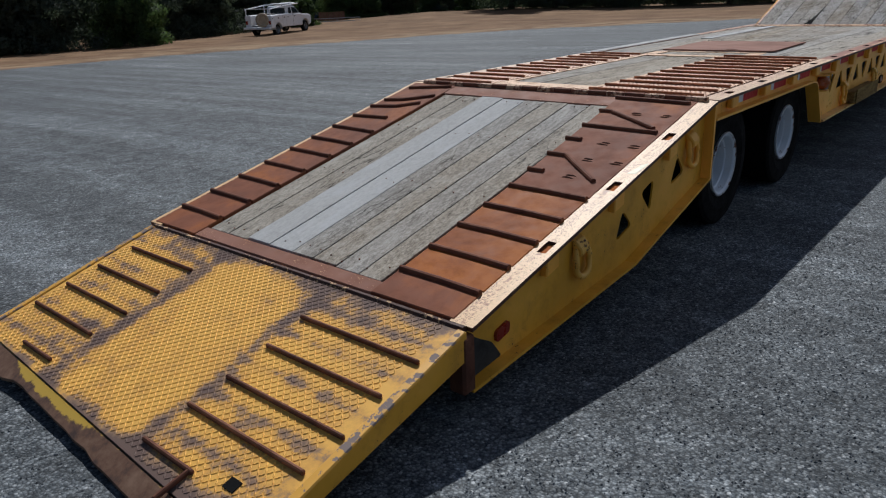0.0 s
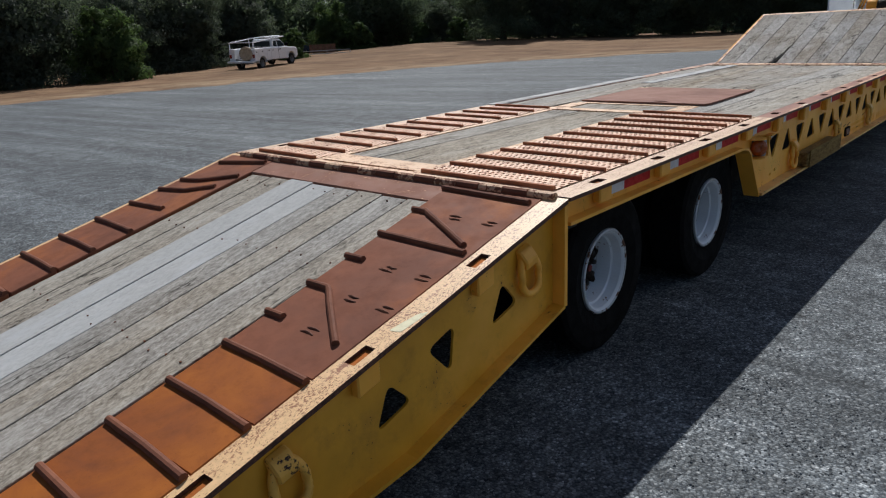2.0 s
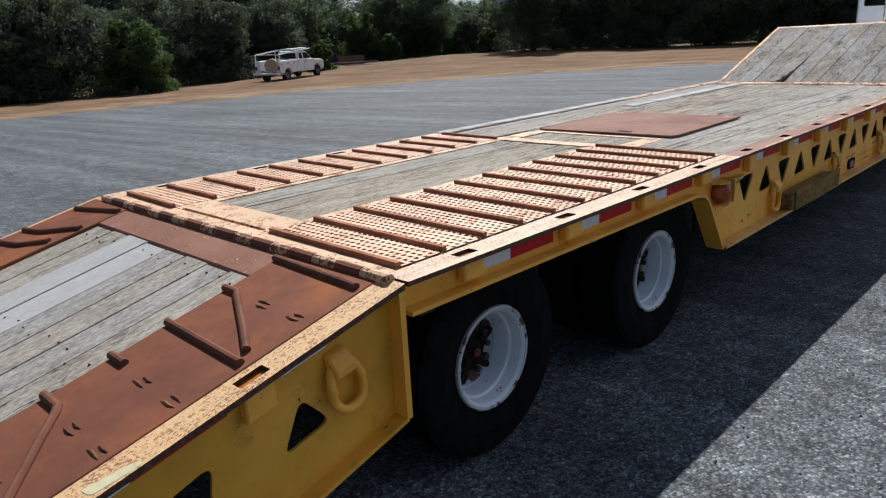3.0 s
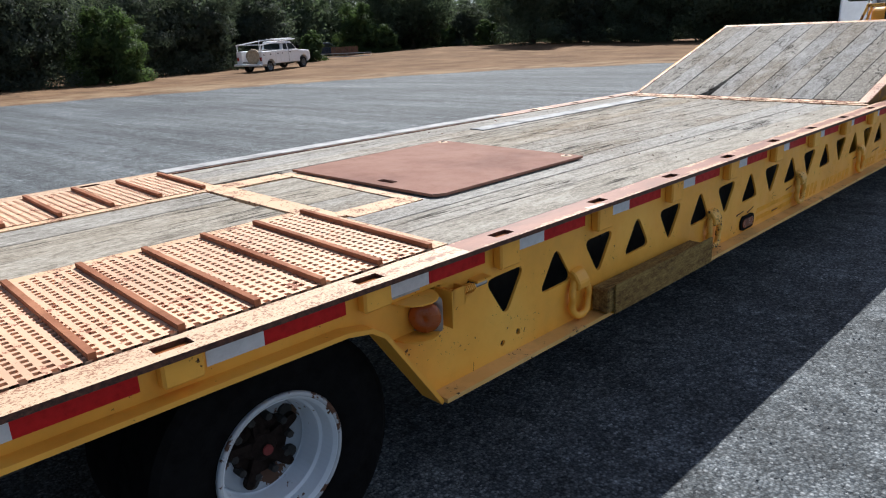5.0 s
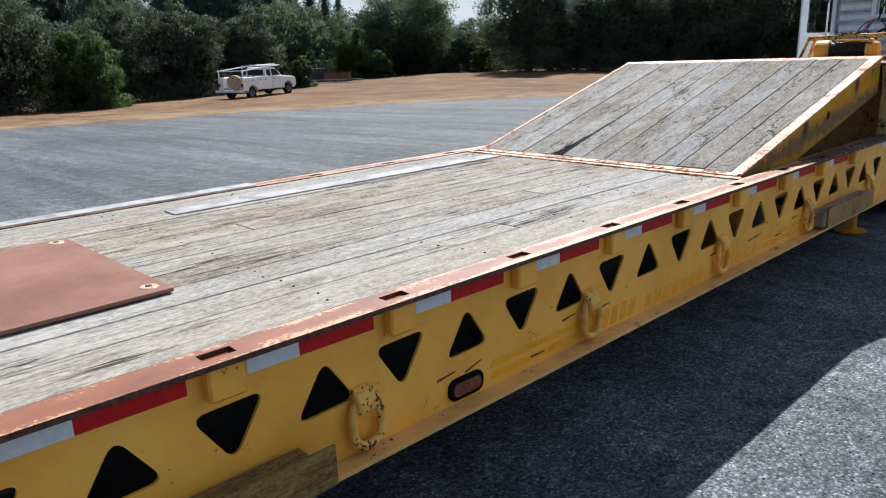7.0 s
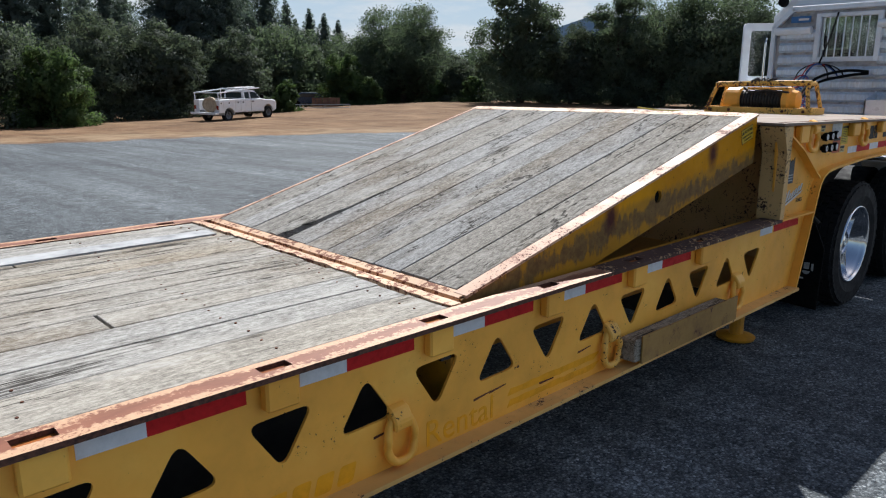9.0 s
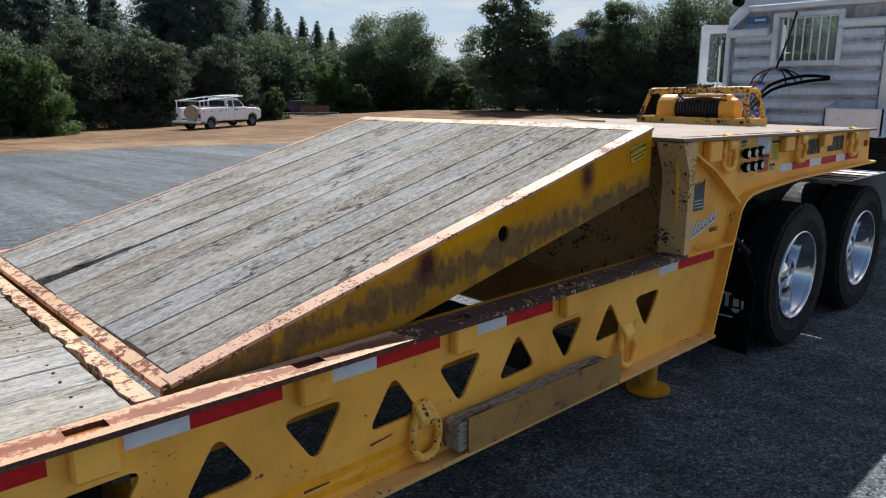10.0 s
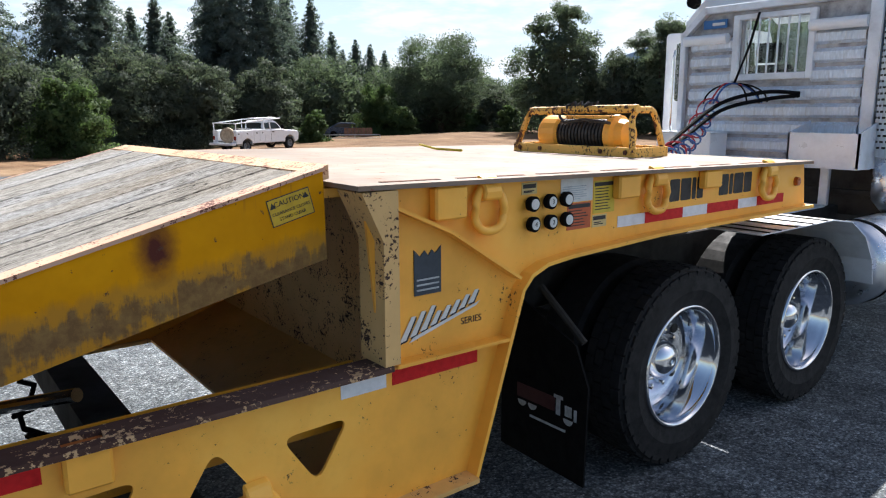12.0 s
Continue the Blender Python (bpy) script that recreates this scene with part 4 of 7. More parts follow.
def m_flap(name, gain):
    """Yellow tread plate: soft brown-grey wear in drifts where wheels drag and between the grip bars."""
    n = Nodes(name)
    v = n.coords(shift=False)
    big = n.noise(v, 3.4, 6, 0.7)
    mid = n.noise(v, 11.0, 5, 0.7)
    fine = n.noise(v, 60, 4, 0.7)
    sep = n.nt.nodes.new("ShaderNodeSeparateXYZ")
    n.nt.links.new(n.tc.outputs["Object"], sep.inputs[0])
    sway = n.maths('MULTIPLY', n.maths('SUBTRACT', n.noise(v, 2.0, 3), 0.5), 0.16)
    off = n.maths('ABSOLUTE', n.maths('ADD', n.maths('SUBTRACT', sep.outputs[0], 0.03), sway))
    drift = n.ramp(n.maths('ABSOLUTE', n.maths('SUBTRACT', off, 0.42)), (0.01, 0.20), (0.06, 0.09), (0.13, 0.0))
    step = n.maths('PINGPONG', n.maths('ADD', sep.outputs[1], 5.515), 0.0975)
    wide_x = n.ramp(n.maths('ABSOLUTE', n.maths('SUBTRACT', sep.outputs[0], 0.02)), (0.40, 0.0), (0.52, 1.0))
    between = n.maths('MULTIPLY', wide_x, n.ramp(step, (0.02, 0.05), (0.05, 0.04), (0.0975, 0.16)))
    top = n.ramp(n.maths('ADD', sep.outputs[1], 5.40), (0.0, 0.0), (0.11, 0.17))
    front = n.ramp(n.maths('ADD', sep.outputs[1], 6.36), (0.0, 0.24), (0.09, 0.0))
    worn = n.maths('ADD', n.maths('ADD', drift, between), n.maths('ADD', top, front))
    f = n.maths('ADD', n.maths('ADD', n.maths('MULTIPLY', big, 0.62), n.maths('MULTIPLY', mid, 0.36)), n.maths('ADD', n.maths('MULTIPLY', fine, 0.12), worn))
    tint = [tuple(c * gain for c in k) for k in ((0.78, 0.44, 0.10), (0.64, 0.35, 0.09), (0.30, 0.19, 0.115), (0.145, 0.098, 0.082))]
    col = n.ramp(f, (0.56, tint[0]), (0.66, tint[1]), (0.72, tint[2]), (0.80, tint[3]))
    return n.done(col, n.ramp(f, (0.5, 0.50), (0.75, 0.62)), 0.0, n.bump(fine, 0.2, 0.002), 0.15)


def m_lip():
    """Brown bare steel with a ragged yellow patch along the joint."""
    n = Nodes("lip_steel")
    v = n.coords(shift=False)
    mid = n.noise(v, 9.0, 6, 0.72)
    sep = n.nt.nodes.new("ShaderNodeSeparateXYZ")
    n.nt.links.new(n.tc.outputs["Object"], sep.inputs[0])
    d = n.maths('ADD', n.maths('ADD', sep.outputs[1], n.maths('MULTIPLY', sep.outputs[0], 0.04)), 6.345)
    along = n.ramp(n.maths('ADD', n.maths('MULTIPLY', sep.outputs[0], 0.5), 0.5), (0.12, 0.0), (0.22, 0.05), (0.52, 0.05), (0.66, 0.0))
    f = n.maths('ADD', n.maths('ADD', d, along), n.maths('MULTIPLY', n.maths('SUBTRACT', mid, 0.5), 0.10))
    col = n.ramp(mid, (0.35, (0.075, 0.048, 0.042)), (0.5, (0.17, 0.095, 0.062)), (0.68, (0.25, 0.155, 0.105)))
    col = n.mix(n.ramp(f, (0.006, 0.0), (0.012, 1.0)), col, (0.62, 0.40, 0.07))
    return n.done(col, 0.6, 0.0, n.bump(mid, 0.3, 0.004), 0.2)


def build_flap():
    y0, y1 = -6.30, TAIL - 0.03
    bm = bmesh.new()
    slab(bm, y0, y1, -1.17, 1.23, flap_z, 0.014)
    for v in bm.verts:
        if v.co.y < -6.0:
            v.co.y = flap_front(v.co.x)
            v.co.z += flap_z(v.co.y) - flap_z(y0)
    part("flap_plate", bm, m_flap("worn_tread_plate", 1.0), trailer, "yellow tread-plate flap worn to bare brown steel")
    # raised lugs
    verts, faces = [], []
    nx, ny = 108, 54
    for j in range(ny):
        for i in range(nx):
            cx = -1.14 + 2.3 * (i + 0.5) / nx
            cy = -6.38 + (y1 + 6.38) * (j + 0.5) / ny
            if cy < flap_front(cx) + 0.015:
                continue
            a = math.pi / 4 if (i + j) % 2 else -math.pi / 4
            u, w = Vector((math.cos(a), math.sin(a))), Vector((-math.sin(a), math.cos(a)))
            n = len(verts)
            for s, t, h in ((-0.0130, 0, 0), (0, -0.0042, 0), (0.0130, 0, 0), (0, 0.0042, 0), (-0.007, 0, 0.0028), (0.007, 0, 0.0028)):
                p = u * s + w * t + Vector((cx, cy))
                verts.append((p.x, p.y, flap_z(p.y) + h + 0.0003))
            faces += [(n, n + 1, n + 4), (n + 1, n + 5, n + 4), (n + 1, n + 2, n + 5), (n + 2, n + 3, n + 5), (n + 3, n + 4, n + 5), (n + 3, n, n + 4)]
    me = bpy.data.meshes.new("tread_pattern")
    me.from_pydata(verts, [], faces)
    me.materials.append(m_flap("worn_tread_pattern", 1.18))
    ob = new("tread_pattern", me)
    ob.parent = trailer
    tagged(ob, kind="stuff")
    grips = [(0.50, 1.215, -5.515), (0.505, 1.205, -5.714), (0.50, 1.22, -5.92), (0.48, 1.205, -6.094), (0.475, 0.82, -6.292)]
    grips += [(-1.075, -0.434, -5.496), (-1.108, -0.437, -5.694), (-1.12, -0.44, -5.876), (-1.12, -0.463, -6.052), (-0.79, -0.476, -6.249)]
    for a, b, y in grips:
        bm = bmesh.new()
        bar_box(bm, (a, y, flap_z(y) - 0.003), (b, y, flap_z(y) - 0.003), 0.018, 0.022)
        part("grip_bar", bm, BAR, trailer, "dark steel grip bar on the flap", bevel=0.005)
    bm = bmesh.new()
    bar_box(bm, (0.80, -6.292, flap_z(-6.292) - 0.003), (0.80, -6.44, flap_z(-6.40) - 0.004), 0.018, 0.022)
    part("grip_bar", bm, BAR, trailer, "bent end of a steel grip bar", bevel=0.005)
    bm = bmesh.new()
    slab(bm, -6.27, -6.225, 0.97, 1.03, lambda y: flap_z(y) + 0.0042, 0.01)
    part("drain_hole", bm, BLACK, trailer)
    for x0, x1 in ((1.232, 1.275), (-1.21, -1.172)):
        bm = bmesh.new()
        slab(bm, flap_front(x0) - 0.01, y1, x0, x1, lambda y: flap_z(y) + 0.004, 0.13)
        for v in bm.verts:
            v.co.z = max(v.co.z, 0.012)
        part("flap_side", bm, YELLOW_DIRTY, trailer, "deep yellow flap side wall", bevel=0.004)
        bm = bmesh.new()
        slab(bm, flap_front(x0) - 0.005, y1 - 0.004, x0 - 0.002, x1 + 0.001, lambda y: flap_z(y) + 0.009, 0.012)
        part("flap_edge", bm, FLAP_EDGE, trailer, "worn silver-brown top edge of the flap side", bevel=0.005)
    bm = bmesh.new()
    sweep(bm, [(-1.2, TAIL - 0.015, tail_z(TAIL) - 0.012), (1.25, TAIL - 0.015, tail_z(TAIL) - 0.012)], 0.018, 8)
    part("flap_hinge", bm, RUST_EDGE, trailer, "rusted hinge tube")
    # ground lip with ragged, worn edge
    bm = bmesh.new()
    xs = [-1.19 + 2.44 * k / 24 for k in range(25)]
    rnd = random.Random(8)
    top, low = [], []
    for x in xs:
        depth = 0.092 if x < -0.62 else 0.062 + 0.01 * (x + 0.6) if x < 0.26 else 0.082
        top.append((x, flap_front(x) - 0.006))
        low.append((x, flap_front(x) - depth - rnd.uniform(0, 0.008)))
    prism(bm, top + low[::-1], -0.016, 0.0, 'z')
    for v in bm.verts:
        edge = flap_front(v.co.x)
        v.co.z = max(0.003 + (0.016 if v.co.z > -0.006 else 0), v.co.z + flap_z(edge) - 0.004 + (v.co.y - edge) * 0.62)
    part("ground_lip", bm, m_lip(), trailer, "brown bent ground lip with a chipped yellow patch")
    # thin dark sheet over the lower rear corner of the tail web
    bm = bmesh.new()
    prism(bm, rounded([(TAIL, 0.125), (-4.99, 0.15), (-5.06, 0.245), (-5.14, 0.29), (TAIL, 0.37)], 0.02), 1.217, 1.224)
    part("rubber_guard", bm, DARK, trailer, "thin dark sheet at the tail corner")
    # near bracket is dark brown, far one yellow
    part("hinge_bracket", one_box(1.19, 1.28, TAIL - 0.06, TAIL + 0.02, 0.11, tail_z(TAIL) - 0.03), BAR, trailer, "dark brown hinge bracket", bevel=0.012)
    part("hinge_bracket", one_box(-1.28, -1.19, TAIL - 0.06, TAIL + 0.02, 0.11, tail_z(TAIL) - 0.03), YELLOW, trailer, bevel=0.01)


build_flap()


m_hub = m_plain("black_rusty_hub", (0.016, 0.010, 0.008), 0.85, 0.0, 0.3, 30.0, 0.3, 0.15)


def wheel(name, parent, label, loc, r, w, lip, hub, rim_mat, dual=0.0, tread=False):
    """Tyre and dished rim; the outer face looks along +x."""
    ob = new(name)
    ob.parent = parent
    ob.location = loc
    tagged(ob, label)
    s = w / 2
    dark = rim_mat is WHITE_RIM
    rubber = BLACK if dark else TYRE
    bm = bmesh.new()
    prof = [(-s * 0.78, lip), (-s, lip + (r - lip) * 0.45), (-s * 0.93, r - 0.03), (-s * 0.8, r - 0.006), (s * 0.8, r - 0.006), (s * 0.93, r - 0.03), (s, lip + (r - lip) * 0.45), (s * 0.78, lip)]
    lathe(bm, prof, 48)
    part("tyre", bm, rubber, ob, "black rubber tyre")
    if tread:
        bm = bmesh.new()
        for k in range(40):
            a = 2 * math.pi * k / 40
            for j in range(4):
                x = -s * 0.8 + (j + 0.5) * s * 0.4
                aa = a + (0.08 if j % 2 else 0)
                m = Matrix.Rotation(aa, 4, 'X') @ Matrix.Translation((x, 0, r - 0.004)) @ Matrix.Diagonal((s * 0.37, r * 0.135, 0.018, 1))
                bmesh.ops.create_cube(bm, size=1, matrix=m)
            m = Matrix.Rotation(a, 4, 'X') @ Matrix.Translation((s * 0.88, 0, r - 0.034)) @ Matrix.Diagonal((s * 0.12, r * 0.115, 0.035, 1))
            bmesh.ops.create_cube(bm, size=1, matrix=m)
        tagged(part("tread_pattern", bm, rubber, ob), "deep tread blocks of the tyre", kind="stuff")
    if dual:
        bm = bmesh.new()
        lathe(bm, [(a - dual, b) for a, b in prof], 40)
        part("tyre", bm, rubber, ob, "inner twin tyre")
    bm = bmesh.new()
    e = s * 0.84
    deep = e - (0.148 if dark else 0.185)
    out = 0.5 if dark else 1.0
    neck = 0.056 if dark else 0.048
    if dark:
        lathe(bm, [(e + 0.004, lip + 0.012), (e + 0.010, lip + 0.004), (e + 0.006, lip - 0.008), (e - 0.006, lip - 0.018), (e - 0.055, lip - 0.026), (e - 0.062, lip - 0.036), (deep + 0.01, lip - 0.046), (deep, lip - neck), (deep - 0.02, lip - neck - 0.002), (-s * 0.8, lip)], 64)
    else:
        lathe(bm, [(e + 0.004, lip + 0.012), (e + 0.010, lip + 0.004), (e + 0.006, lip - 0.006), (e - 0.014, lip - 0.012), (e - 0.034, lip - 0.018), (e - 0.05, lip - 0.032), (deep + 0.025, lip - 0.040), (deep + 0.004, lip - neck), (deep - 0.02, lip - neck - 0.002), (-s * 0.8, lip)], 56)
    part("rim", bm, rim_mat, ob, smooth=not dark)
    if dark:
        bm = bmesh.new()
        lathe(bm, [(e + 0.002, lip + 0.014), (e + 0.012, lip + 0.006), (e + 0.010, lip - 0.004), (e - 0.002, lip - 0.0085)], 56)
        part("rim_edge", bm, RUST_RIM, ob, "rust-stained rim edge", smooth=True)
    bm = bmesh.new()
    lathe(bm, [(deep + 0.012, lip - neck + 0.002), (deep, lip - neck - 0.022), (deep - 0.008, hub + 0.02), (deep + 0.004, hub), (deep, hub - 0.045), (deep - 0.025, hub - 0.045), (deep - 0.03, lip - neck + 0.002)], 48)
    part("wheel_disc", bm, DISC if dark else rim_mat, ob, "rusty wheel disc with the dish's shade in its grey" if dark else "", smooth=True)
    bm = bmesh.new()
    lathe(bm, [(deep - 0.03, 0.0001), (deep - 0.03, hub - 0.03), (deep + 0.04 * out, hub - 0.032), (deep + 0.075 * out, hub - 0.045), (deep + 0.10 * out, hub - 0.07), (deep + 0.115 * out, hub * 0.25), (deep + 0.118 * out, 0.0001)], 24)
    part("hub", bm, m_hub if dark else CHROME, ob, smooth=not dark)
    if dark:
        bm = bmesh.new()
        lathe(bm, [(deep + 0.055, 0.0001), (deep + 0.055, 0.020), (deep + 0.064, 0.018), (deep + 0.064, 0.0001)], 12)
        part("hub_cap", bm, CAP, ob, "small red hub cap")
    if dark:
        # rusty plate and stubby arms of the hub
        bm = bmesh.new()
        lathe(bm, [(deep - 0.004, 0.0001), (deep - 0.004, hub + 0.022), (deep + 0.012, hub + 0.016), (deep + 0.014, 0.0001)], 10)
        part("hub_plate", bm, m_hub, ob, "dark rusty hub plate")
        for k in range(5):
            m = Matrix.Rotation(2 * math.pi * (k + 0.1) / 5, 4, 'X')
            bm = bmesh.new()
            prism(bm, [(-0.024, 0.04), (0.024, 0.04), (0.016, hub + 0.046), (0.008, hub + 0.058), (-0.008, hub + 0.058), (-0.016, hub + 0.046)], deep + 0.01, deep + 0.034, 'x')
            bm.transform(m)
            part("hub_arm", bm, m_hub, ob, "black stubby hub arm")
    first = None
    for k in range(10):
        a = 2 * math.pi * k / 10
        c = ((hub + 0.015) * math.cos(a), (hub + 0.015) * math.sin(a))
        if first is None:
            bm = bmesh.new()
            lathe(bm, [(-0.01, 0.0001), (-0.01, 0.016), (0.035, 0.014), (0.04, 0.0001)], 6)
            first = part("wheel_nut", bm, DARK if dark else CHROME, ob)
            first.location = (deep, *c)
        else:
            again(first, "wheel_nut", Matrix.Translation((deep, *c)), ob)
    first = None
    for k in range(5):
        a = 2 * math.pi * (k + 0.5) / 5
        q = (hub + lip - neck) / 2 + (0.010 if dark else 0.012)
        c = (q * math.cos(a), q * math.sin(a))
        if first is None:
            bm = bmesh.new()
            q_r = 0.024 if dark else 0.026
            lathe(bm, [(-0.02, 0.0001), (-0.02, q_r), (0.004, q_r), (0.004, 0.0001)], 14)
            first = part("hand_hole", bm, DARK, ob)
            first.location = (deep + (0.006 if dark else -0.003), *c)
        else:
            again(first, "hand_hole", Matrix.Translation((deep + (0.006 if dark else -0.003), *c)), ob)
    return ob


for y in (-2.165, -0.755):
    wheel("wheel", trailer, "black trailer wheel with chipped white rim", (1.03, y, 0.442), 0.442, 0.25, 0.220, 0.090, WHITE_RIM, dual=0.28)
    o = wheel("wheel", trailer, "black trailer wheel with chipped white rim", (-1.03, y, 0.442), 0.442, 0.25, 0.220, 0.090, WHITE_RIM, dual=0.28)
    o.rotation_euler = (0, 0, math.pi)
    bm = bmesh.new()
    sweep(bm, [(-0.95, y, 0.442), (0.95, y, 0.442)], 0.06, 10)
    part("axle", bm, DARK, trailer)


def build_underframe():
    for x in (-0.45, 0.45):
        part("main_beam", one_box(x - 0.06, x + 0.06, -2.7, 5.0, 0.55, 0.93), DARK, trailer)
        bm = bmesh.new()
        slab(bm, -5.2, -2.75, x - 0.05, x + 0.05, lambda y: tail_z(y) - 0.06, 0.12)
        part("tail_beam", bm, DARK, trailer)
    for y in (-2.6, -1.5, 0.0, 1.0, 2.0, 3.0, 4.0, 4.95):
        part("crossmember", one_box(-1.2, 1.2, y - 0.04, y + 0.04, 0.80, 0.935), DARK, trailer)
    for y in (-5.0, -4.4, -3.8, -3.2):
        part("crossmember", one_box(-1.2, 1.2, y - 0.03, y + 0.03, tail_z(y) - 0.14, tail_z(y) - 0.05), DARK, trailer)
    part("neck_beam", one_box(-0.5, -0.3, 8.16, 10.52, 1.30, 1.50), DARK, trailer)
    part("neck_beam", one_box(0.3, 0.5, 8.16, 10.52, 1.30, 1.50), DARK, trailer)
    # unseen sheet added to stop sun leaking between tail planks and pads
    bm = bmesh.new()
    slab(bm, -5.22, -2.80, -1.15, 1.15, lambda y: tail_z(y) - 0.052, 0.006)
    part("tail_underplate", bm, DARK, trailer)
    part("neck_lip", one_box(-1.09, 1.09, 7.56, 7.70, 1.535, 1.565), YELLOW_SPECK, trailer)
    # dark sheets added behind the side cut-outs to make them look shaded inside
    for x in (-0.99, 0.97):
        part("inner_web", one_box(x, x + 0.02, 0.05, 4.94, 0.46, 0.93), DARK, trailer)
    bm = bmesh.new()
    slab(bm, 7.66, 8.13, -1.2, 1.2, lambda y: 0.47 + 0.34 * (y - 7.66), 0.015)
    part("front_floor", bm, DUSTY, trailer, "dusty yellow sloping floor plate")
    for sx in (1, -1):
        part("inner_sill_plate", one_box(*((1.085, 1.095) if sx > 0 else (-1.095, -1.085)), 5.10, 7.72, 0.735, 0.966), YELLOW_OLD, trailer)


build_underframe()

# ---- smaller parts of the trailer ----
AMBER = m_plain("amber_lens", (0.34, 0.075, 0.012), 0.25, 0.0, 0.1, 12.0)
RED_LENS = m_plain("red_lens", (0.26, 0.022, 0.012), 0.25, 0.0, 0.15, 12.0)
LABEL_W = m_plain("white_sticker", (0.62, 0.63, 0.62), 0.5, 0.0, 0.06, 20.0)
LABEL_G = m_plain("grey_sticker", (0.40, 0.44, 0.47), 0.5, 0.0, 0.18, 24.0)
LABEL_Y = m_plain("yellow_sticker", (0.62, 0.46, 0.04), 0.5, 0.0, 0.06, 20.0)
LABEL_C = m_plain("cream_sticker", (0.60, 0.46, 0.20), 0.5, 0.0, 0.08, 20.0)
LABEL_R = m_plain("orange_red_sticker", (0.48, 0.10, 0.03), 0.5, 0.0, 0.06, 20.0)
INK = m_plain("black_ink", (0.02, 0.02, 0.022), 0.6, 0.0, 0.1, 20.0)
INK_Y = m_plain("deep_yellow_ghost_paint", (0.88, 0.385, 0.0), 0.5, 0.0, 0.08, 14.0)
BLUE = m_plain("blue_paint", (0.03, 0.14, 0.36), 0.4, 0.0, 0.08, 10.0)
ROPE = m_plain("greasy_wire_rope", (0.035, 0.03, 0.026), 0.5, 0.3, 0.3, 30.0, 0.3)
FACE = Matrix(((0, 0, 1, 0), (1, 0, 0, 0), (0, 1, 0, 0), (0, 0, 0, 1)))   # local x -> y, local y -> z, local z -> x


def writing(text, size, m, material, parent, name="lettering"):
    """Flat letters as a mesh."""
    cu = bpy.data.curves.new("letters", 'FONT')
    cu.body, cu.size, cu.align_x, cu.align_y, cu.extrude = text, size, 'CENTER', 'CENTER', 0.0006
    tmp = new("letters", cu)
    me = bpy.data.meshes.new_from_object(tmp.evaluated_get(bpy.context.evaluated_depsgraph_get()))
    bpy.data.objects.remove(tmp)
    bpy.data.curves.remove(cu)
    me.materials.clear()
    me.materials.append(material)
    ob = new(name, me)
    ob.parent = parent
    ob.matrix_basis = m
    return ob


def lashing_ring(y, z, r=0.0165, w=0.061, h=0.088, slope=0.0, x=1.217, wear=False):
    """Pear-shaped lashing ring that hangs from a welded lug."""
    c, s = math.cos(slope), math.sin(slope)

    def rot(a, b):
        return y + a * c - b * s, z + a * s + b * c
    pts = []
    for k in range(28):
        t = 2 * math.pi * k / 28
        a, b = math.cos(t), math.sin(t)
        a = w * math.copysign(abs(a) ** 0.8, a) * (1.0 - 0.12 * b)
        b = h * math.copysign(abs(b) ** 0.9, b)
        pts.append((x + 0.030 - 0.012 * math.sin(t) - (0.010 if b < 0 else 0.0), *rot(a, b)))
    bm = bmesh.new()
    sweep(bm, pts, r, 10, closed=True)
    ring = part("lashing_ring", bm, YELLOW_SPECK if wear else YELLOW, trailer, "yellow pear-shaped lashing ring with chipped paint", smooth=True)
    bm = bmesh.new()
    prism(bm, [(x - 0.002, h - 0.058), (x + 0.052, h - 0.046), (x + 0.056, h - 0.010), (x + 0.030, h + 0.030), (x - 0.002, h + 0.042)], -0.041, 0.041, 'y')
    for v in bm.verts:
        v.co.y, v.co.z = rot(v.co.y, v.co.z)
    part("ring_saddle", bm, YELLOW_SPECK if wear else YELLOW, ring, bevel=0.007)


for k in range(6):
    lashing_ring(0.735 + 1.313 * k, 0.588, wear=k in (1, 2, 4), slope=0.05)
lashing_ring(-4.33, 0.405, slope=0.22, wear=True)
lashing_ring(-3.02, 0.705, slope=0.22)
for y, z in ((8.212, 1.468), (9.20, 1.452), (10.16, 1.436)):
    lashing_ring(y, z, 0.0165, 0.068, 0.080)
for y in (8.03, 8.99, 9.62):
    part("stake_pocket", one_box(1.217, 1.262, y - 0.07, y + 0.07, 1.445, neck_z(y) - 0.018), YELLOW, trailer, bevel=0.008)

# outrigger timbers in their trays
for y0, y1, z0 in ((0.86, 1.86, 0.476), (6.09, 7.13, 0.494)):
    part("timber_tray", one_box(1.318, 1.326, y0 + 0.04, y1, z0 - 0.006, z0 + 0.135), WOOD_SIDE if y0 < 3 else TRAY, trailer, "moss-stained yellow tray plate" if y0 < 3 else "brown rust-stained tray plate")
    part("timber_tray", one_box(1.217, 1.318, y0 + 0.04, y1, z0 - 0.006, z0), YELLOW_OLD, trailer)
    bm = one_box(1.222, 1.314, y0, y1 - 0.07, z0 + 0.002, z0 + 0.118)
    t = part("timber", bm, WOOD_SIDE if y0 < 3 else WOOD_WORN, None, bevel=0.008)
    tagged(t, "weathered green-stained outrigger timber in a side tray" if y0 < 3 else "weathered brown outrigger timber in a rusty tray", "timber", "timbers on the trailer side")

